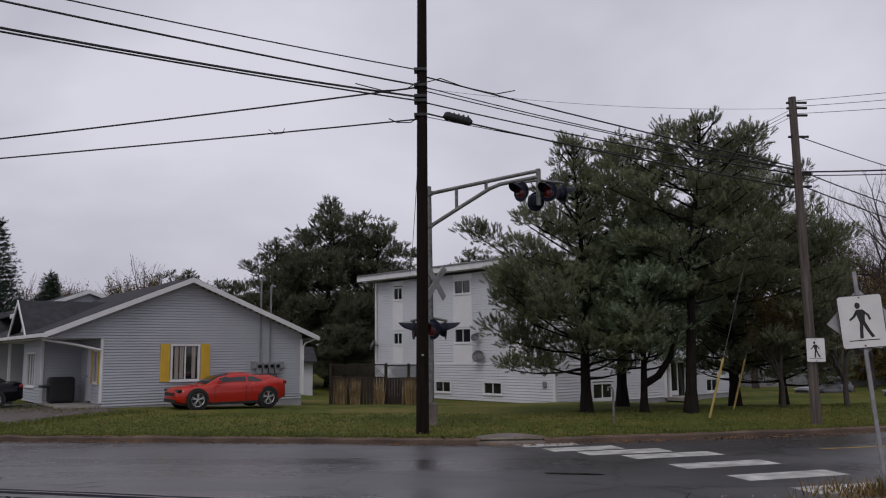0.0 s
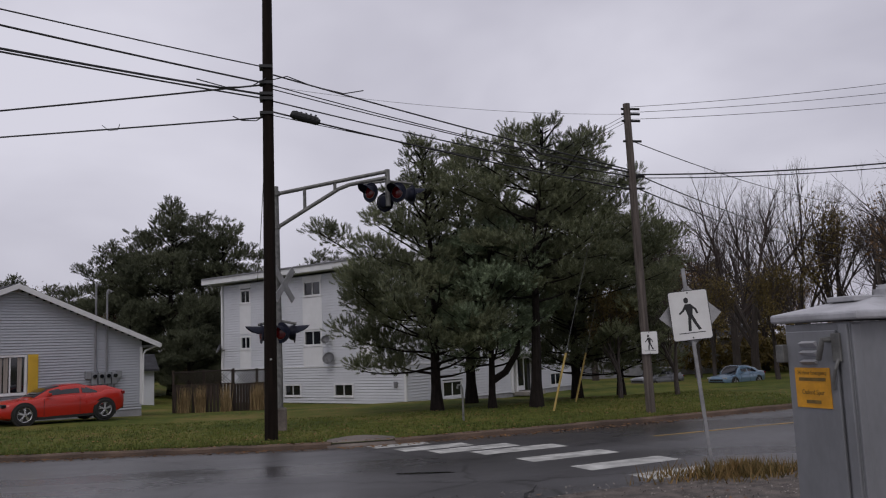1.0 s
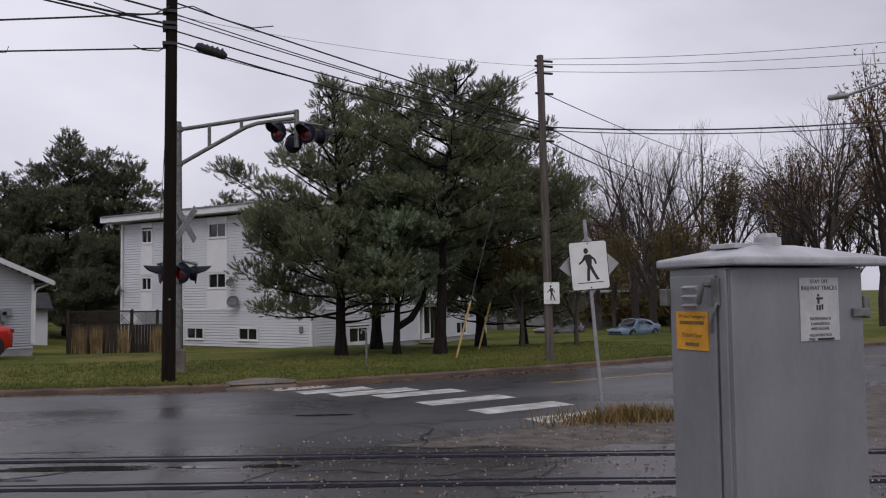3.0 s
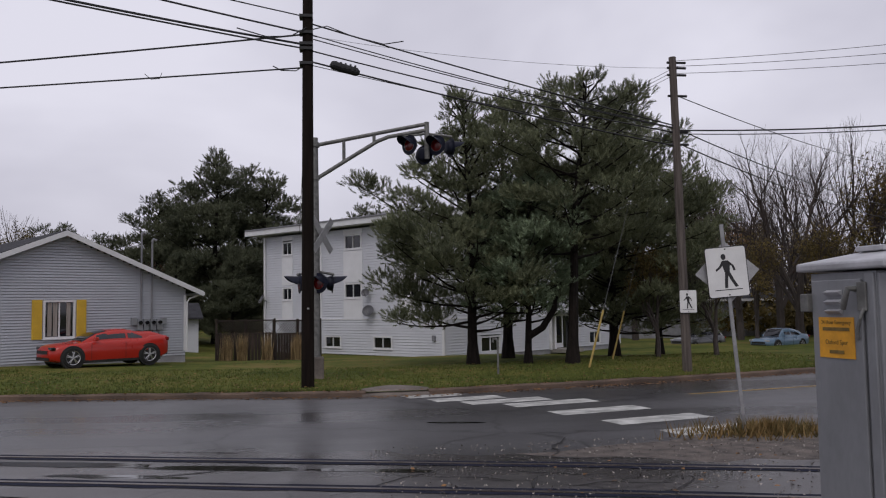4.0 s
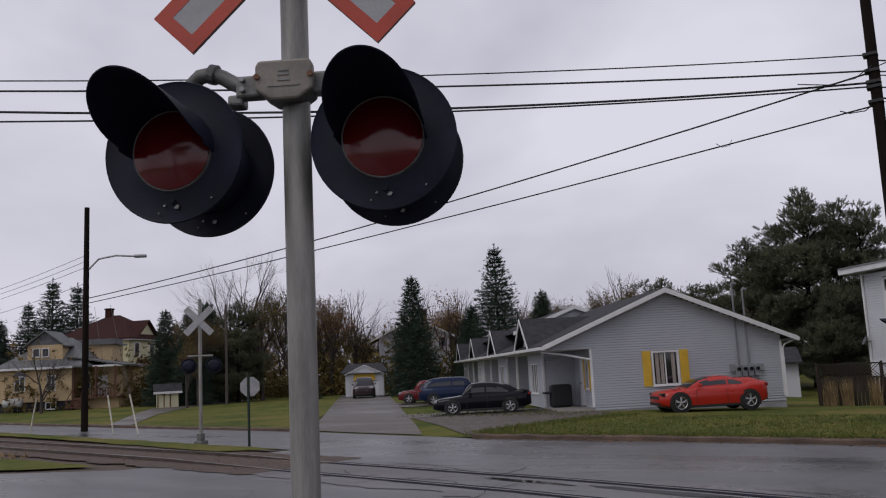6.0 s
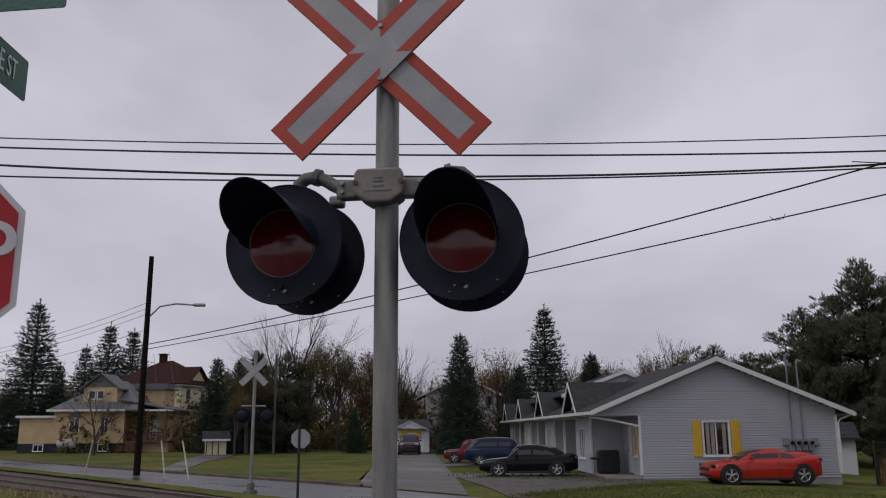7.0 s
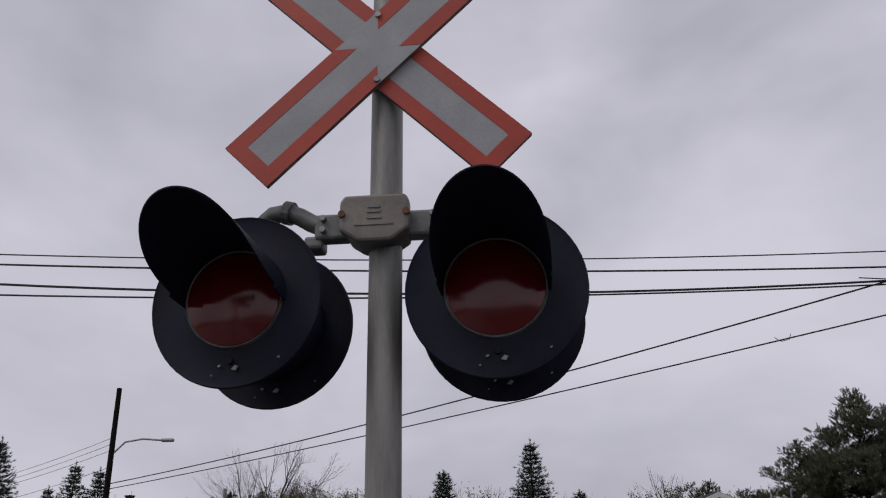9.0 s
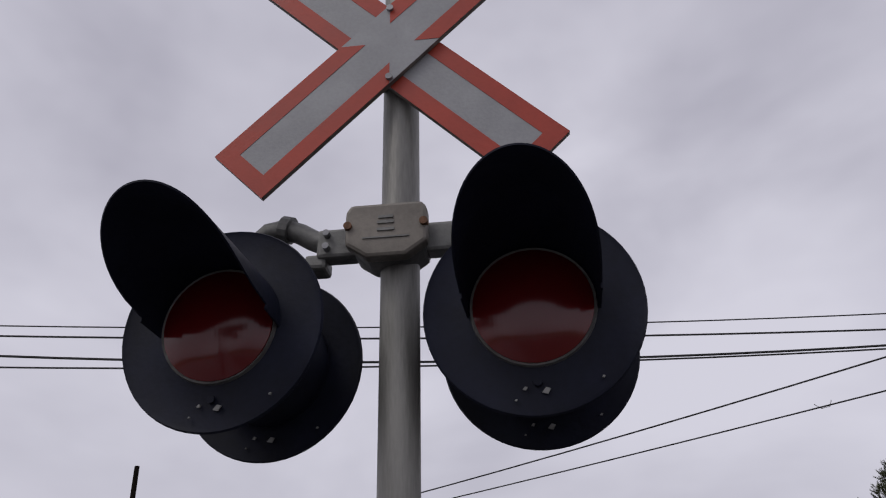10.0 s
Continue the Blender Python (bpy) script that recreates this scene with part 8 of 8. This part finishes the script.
FA = frame_from((-80.0, 41.95, 0.25), (0.8148, 0.5797))
tan = empty("tan_house", Matrix(), "tan bungalow with a grey hipped roof, front dormer and navy basement", "house", "far houses")
siding("wall", FA, 0.75, 3.9, lambda z: (3.4, 10.2), [(4.9, 1.75, 5.9, 3.2), (7.9, 1.75, 8.7, 3.2)], M["stucco_tan"], tan, 0.2)
siding("wall", FA @ Matrix.Translation((0, 0.25, 0)), 0.75, 3.2, lambda z: (0.0, 3.4), [], M["stucco_tan"], tan, 0.2)
part("wall", bx(((6.8, 4.4, 2.3), (6.7, 8.2, 3.1)), ((1.75, 3.2, 1.9), (3.3, 5.4, 2.5)), ((12.2, 5.3, 2.3), (4.1, 6.5, 3.1)), m=FA), M["stucco_tan"], tan)
part("basement_wall", bx(((5.1, 3.9, 0.1), (10.1, 7.6, 1.3)), m=FA), M["navy"], tan, "dark navy basement wall")
part("porch_base", bx(((12.3, 3.0, 0.2), (4.1, 4.6, 1.2)), m=FA), M["stucco_tan"], tan)
for x0, z0, x1, z1 in ((4.9, 1.75, 5.9, 3.2), (7.9, 1.75, 8.7, 3.2)):
    window(FA, x0, z0, x1, z1, tan, lights=2, fr=0.07)
for x0, z0, x1, z1 in ((1.6, 0.0, 2.6, 0.68), (7.8, 0.0, 8.8, 0.68)):
    window(FA @ Matrix.Translation((0, -0.02, 0)), x0, z0, x1, z1, tan, lights=2, fr=0.07)
part("window_head", pr([(4.85 + 0.55 + 0.6 * math.cos(q), 3.2 + 0.42 * math.sin(q)) for q in (math.pi * k / 8 for k in range(9))], 0.05, FA @ Matrix.Translation((0, -0.03, 0))), M["pane"], tan, "arched window head")
part("roof", hip(bmesh.new(), FA, 2.9, -0.5, 12.0, 9.0, 3.95, 6.9, (7.0, 4.2), (8.6, 4.2)), M["shingle_grey"], tan, "grey shingle hipped roof")
part("annex_roof", bx(((1.65, 3.1, 3.28), (3.9, 6.4, 0.22)), m=FA), M["trim"], tan, "flat annex roof with white edge")
part("eaves_trim", bx(((6.6, -0.52, 3.86), (7.6, 0.06, 0.2)), ((12.7, 0.3, 3.86), (4.3, 0.06, 0.18)), m=FA), M["trim"], tan)
bm = bmesh.new()
slab(bm, FA @ Vector((9.4, 0.25, 5.0)), FA @ Vector((9.4, 8.0, 5.0)), FA @ Vector((14.9, 8.0, 3.95)), FA @ Vector((14.9, 0.25, 3.95)), 0.14)
bmesh.ops.recalc_face_normals(bm, faces=bm.faces)
part("porch_roof", bm, M["shingle_grey"], tan, "grey shingle porch roof")
dmr = part("dormer", bx(((7.4, 2.4, 5.1), (3.3, 3.4, 2.0)), m=FA), M["stucco_tan"], tan, "tan front dormer")
part("dormer_gable", pr([(5.75, 6.1), (9.05, 6.1), (7.4, 7.3)], 0.1, FA @ Matrix.Translation((0, 0.75, 0))), M["shingle_grey"], dmr)
part("dormer_roof", gable_roof(bmesh.new(), FA, 5.4, 9.4, 0.4, 4.4, 6.0, 7.5), M["shingle_grey"], dmr)
for x in (6.25, 7.1):
    window(FA @ Matrix.Translation((0, 0.66, 0)), x, 4.95, x + 0.7, 5.8, tan, lights=1, fr=0.07)
part("rear_wing", bx(((10.6, 6.4, 4.9), (3.6, 3.4, 2.4)), m=FA), M["stucco_tan"], tan)
part("rear_wing_roof", bx(((10.4, 6.4, 6.15), (4.6, 4.2, 0.14)), ((10.4, 6.4, 6.45), (4.2, 2.4, 0.5)), m=FA), M["shingle_grey"], tan)
window(FA @ Matrix.Translation((0, 1.98, 0)), 10.6, 1.7, 11.3, 3.3, tan, lights=1, fr=0.09)
part("door", bx(((12.4, 1.97, 1.9), (0.95, 0.06, 2.1)), m=FA), M["panel_white"], tan)
part("porch_deck", bx(((12.4, 1.0, 0.86), (4.0, 2.0, 0.14)), m=FA), M["deck_red"], tan, "red-brown wooden deck")
for x in (10.35, 12.4, 14.2):
    part("porch_post", bx(((x, 0.1, 2.35), (0.15, 0.15, 3.0)), m=FA), M["deck_red"], tan)
for k in range(16):
    part("baluster", bx(((12.0 + k * 0.145, 0.1, 1.3), (0.05, 0.05, 0.8)), m=FA), M["deck_red"], tan)
part("rail", bx(((13.1, 0.1, 1.75), (2.4, 0.1, 0.08)), m=FA), M["deck_red"], tan)
for k in range(5):
    part("step", bx(((11.1, -0.2 - k * 0.28, 0.75 - k * 0.17), (1.5, 0.3, 0.1)), m=FA), M["deck_red"], tan)
for x in (10.35, 11.85):
    part("stair_rail", tb([FA @ Vector((x, 0.0, 1.75)), FA @ Vector((x, -1.5, 0.85)), FA @ Vector((x, -1.5, 0.0))], 0.05, 6), M["deck_red"], tan)

FB = frame_from((-89.3, 57.3, 0.0), (0.948, 0.316))
cream = empty("cream_house", Matrix(), "two-storey cream house with a dark brown hipped roof and chimney", "house", "far houses")
LWB = [(7.0, 2.6, 7.9, 4.2), (5.2, 5.4, 6.1, 7.0)]
siding("wall", FB, 0.3, 7.4, lambda z: (0.0, 10.0), LWB, M["stucco_cream"], cream, 0.2)
FBR = frame_from(FB @ Vector((10.0, 0, 0)), (-0.316, 0.948))
RWB = [(1.0, 5.3, 2.0, 7.0), (4.0, 5.3, 5.0, 7.0), (1.0, 1.6, 2.0, 3.4)]
siding("wall", FBR, 0.3, 7.4, lambda z: (0.12, 8.0), RWB, M["stucco_cream"], cream, 0.2)
part("wall", bx(((5.0, 7.9, 3.7), (10.0, 0.2, 7.4)), ((0.1, 4.0, 3.7), (0.2, 7.6, 7.4)), m=FB), M["stucco_cream"], cream)
for q in LWB:
    window(FB, *q, cream, lights=1, fr=0.085)
for q in RWB:
    window(FBR, *q, cream, lights=1, fr=0.085)
part("eaves_trim", bx(((5.0, -0.45, 7.35), (11.0, 0.1, 0.24)), m=FB), M["trim"], cream, "white eaves board")
part("eaves_trim", bx(((4.0, -0.45, 7.35), (9.0, 0.1, 0.24)), m=FBR), M["trim"], cream, "white eaves board")
part("roof", hip(bmesh.new(), FB, -0.6, -0.6, 10.6, 8.6, 7.5, 10.5, (4.6, 4.0), (6.0, 4.0)), M["shingle_brown"], cream, "dark brown hipped roof")
part("front_gable", pr([(1.4, 7.4), (5.6, 7.4), (3.5, 9.4)], 0.2, FBR @ Matrix.Translation((0, 0.2, 0))), M["stucco_cream"], cream, "cream gable with white trim")
part("gable_roof", gable_roof(bmesh.new(), FBR, 0.9, 6.1, -0.35, 3.6, 7.35, 9.65), M["shingle_brown"], cream)
part("chimney", bx(((4.6, 4.0, 10.6), (0.7, 0.7, 1.4)), ((4.6, 4.0, 11.3), (0.85, 0.85, 0.15)), m=FB), M["shingle_brown"], cream)
part("porch_roof", bx(((4.0, -1.0, 4.6), (5.4, 2.2, 0.3)), ((4.0, -0.6, 4.85), (5.0, 1.3, 0.3)), m=FBR), M["shingle_brown"], cream)
for x in (1.5, 6.5):
    part("porch_post", bx(((x, -1.9, 2.3), (0.16, 0.16, 4.4)), m=FBR), M["trim"], cream)
# pale two-storey building and small garage at the end of the lane
FC = frame_from((-52.56, 71.05, 0.0), (0.8148, 0.5797))
WC = [(6.3, 4.5, 7.2, 5.65), (0.9, 1.0, 2.1, 2.3)]
wh = empty("white_house", Matrix(), "pale two-storey gabled house behind a spruce", "house", "far houses")
siding("wall", FC, 0.2, 7.4, lambda z: (max(0.0, 3.8 - (7.6 - z) / 0.4474) if z > 5.9 else 0.0, min(7.6, 3.8 + (7.6 - z) / 0.4474) if z > 5.9 else 7.6), WC, M["siding_apt"], wh, 0.2, split=True)
part("wall", bx(((0.08, 4.6, 3.0), (0.15, 8.8, 5.8)), ((7.52, 4.6, 3.0), (0.15, 8.8, 5.8)), ((3.8, 8.9, 3.0), (7.3, 0.15, 5.8)), m=FC), M["siding_apt"], wh)
for q in WC:
    window(FC, *q, wh, lights=1, fr=0.07)
part("roof", gable_roof(bmesh.new(), FC, -1.0, 8.6, -0.5, 9.4, 5.55, 7.85), M["shingle"], wh)
for sx in (-1.0, 8.6):
    bm = bmesh.new()
    slab(bm, FC @ Vector((3.8, -0.56, 7.83)), FC @ Vector((3.8, -0.5, 7.83)), FC @ Vector((sx, -0.5, 5.53)), FC @ Vector((sx, -0.56, 5.53)), 0.24)
    bmesh.ops.recalc_face_normals(bm, faces=bm.faces)
    part("rake_fascia", bm, M["trim"], wh, "white fascia board")
part("lean_to", pr([(-3.4, 0.0), (0.0, 0.0), (0.0, 3.3), (-3.4, 2.2)], 5.0, FC @ Matrix.Translation((0, 3.4, 0))), M["siding_apt"], wh)
part("chimney", bx(((5.0, 3.0, 7.9), (0.7, 0.7, 1.9)), m=FC), M["shingle_brown"], wh)
FD = frame_from((-46.9, 58.1, 0.05), (0.8148, 0.5797))
gar = empty("small_garage", Matrix(), "small white garage with a yellow panel under a low gable", "garage", "far houses")
siding("wall", FD, 0.1, 2.15, lambda z: (0.0, 3.4), [(0.45, 0.1, 2.95, 1.35)], M["siding_apt"], gar, 0.18, split=True)
part("wall", bx(((0.06, 2.4, 1.1), (0.12, 4.5, 2.1)), ((3.34, 2.4, 1.1), (0.12, 4.5, 2.1)), ((1.7, 4.7, 1.1), (3.4, 0.12, 2.1)), m=FD), M["siding_apt"], gar)
part("garage_door", bx(((1.7, 0.07, 0.72), (2.5, 0.05, 1.25)), m=FD), M["panel_white"], gar, "white garage door")
part("yellow_panel", pr([(0.75, 1.45), (2.65, 1.45), (2.65, 2.1), (1.7, 2.45), (0.75, 2.1)], 0.06, FD @ Matrix.Translation((0, -0.06, 0))), M["shutter"], gar, "yellow painted panel")
part("roof", hip(bmesh.new(), FD, -0.4, -0.35, 3.8, 5.0, 2.2, 3.0, (0.1, 2.3), (3.3, 2.3)), M["shingle"], gar)
part("front_gable", pr([(0.2, 2.1), (3.2, 2.1), (1.7, 2.75)], 0.1, FD @ Matrix.Translation((0, -0.3, 0))), M["siding_apt"], gar)
part("gable_roof", gable_roof(bmesh.new(), FD, -0.05, 3.45, -0.45, 1.6, 2.05, 2.85, 0.07), M["trim"], gar)
FE = frame_from((-57.4, 46.1, 0.1), (0.6, 0.8)) @ Matrix.Diagonal((0.66, 0.66, 0.9, 1))
gs = gable_house("playhouse_shed", FE, 2.6, 1.8, 1.6, 0.5, "stucco_cream", "shingle", "small cream storage shed with brown trim", ())
for x in (0.1, 0.85, 1.6):
    part("door_trim", bx(((x, -0.04, 0.8), (0.12, 0.06, 1.5)), m=FE), M["deck_red"], gs)
tp = empty("oil_tank", FA @ Matrix.Translation((5.2, -0.9, 0.0)), "white heating oil tank on short legs before the tan house", "oil tank")
part("tank", tb([(-0.85, 0, 0.75), (-0.78, 0, 0.75), (0.78, 0, 0.75), (0.85, 0, 0.75)], [0.3, 0.42, 0.42, 0.3], 18), M["tarp"], tp, smooth=True)
for x in (-0.55, 0.55):
    for y in (-0.22, 0.22):
        part("leg", bx(((x, y, 0.2), (0.06, 0.06, 0.5))), M["cast"], tp)
FW = frame_from((24.0, 66.0, -1.2), (1, 0.1))
gable_house("grey_outbuilding", FW, 16, 6, 3.4, 0.8, "foundation", "shingle", "low grey building behind the bare trees", ())
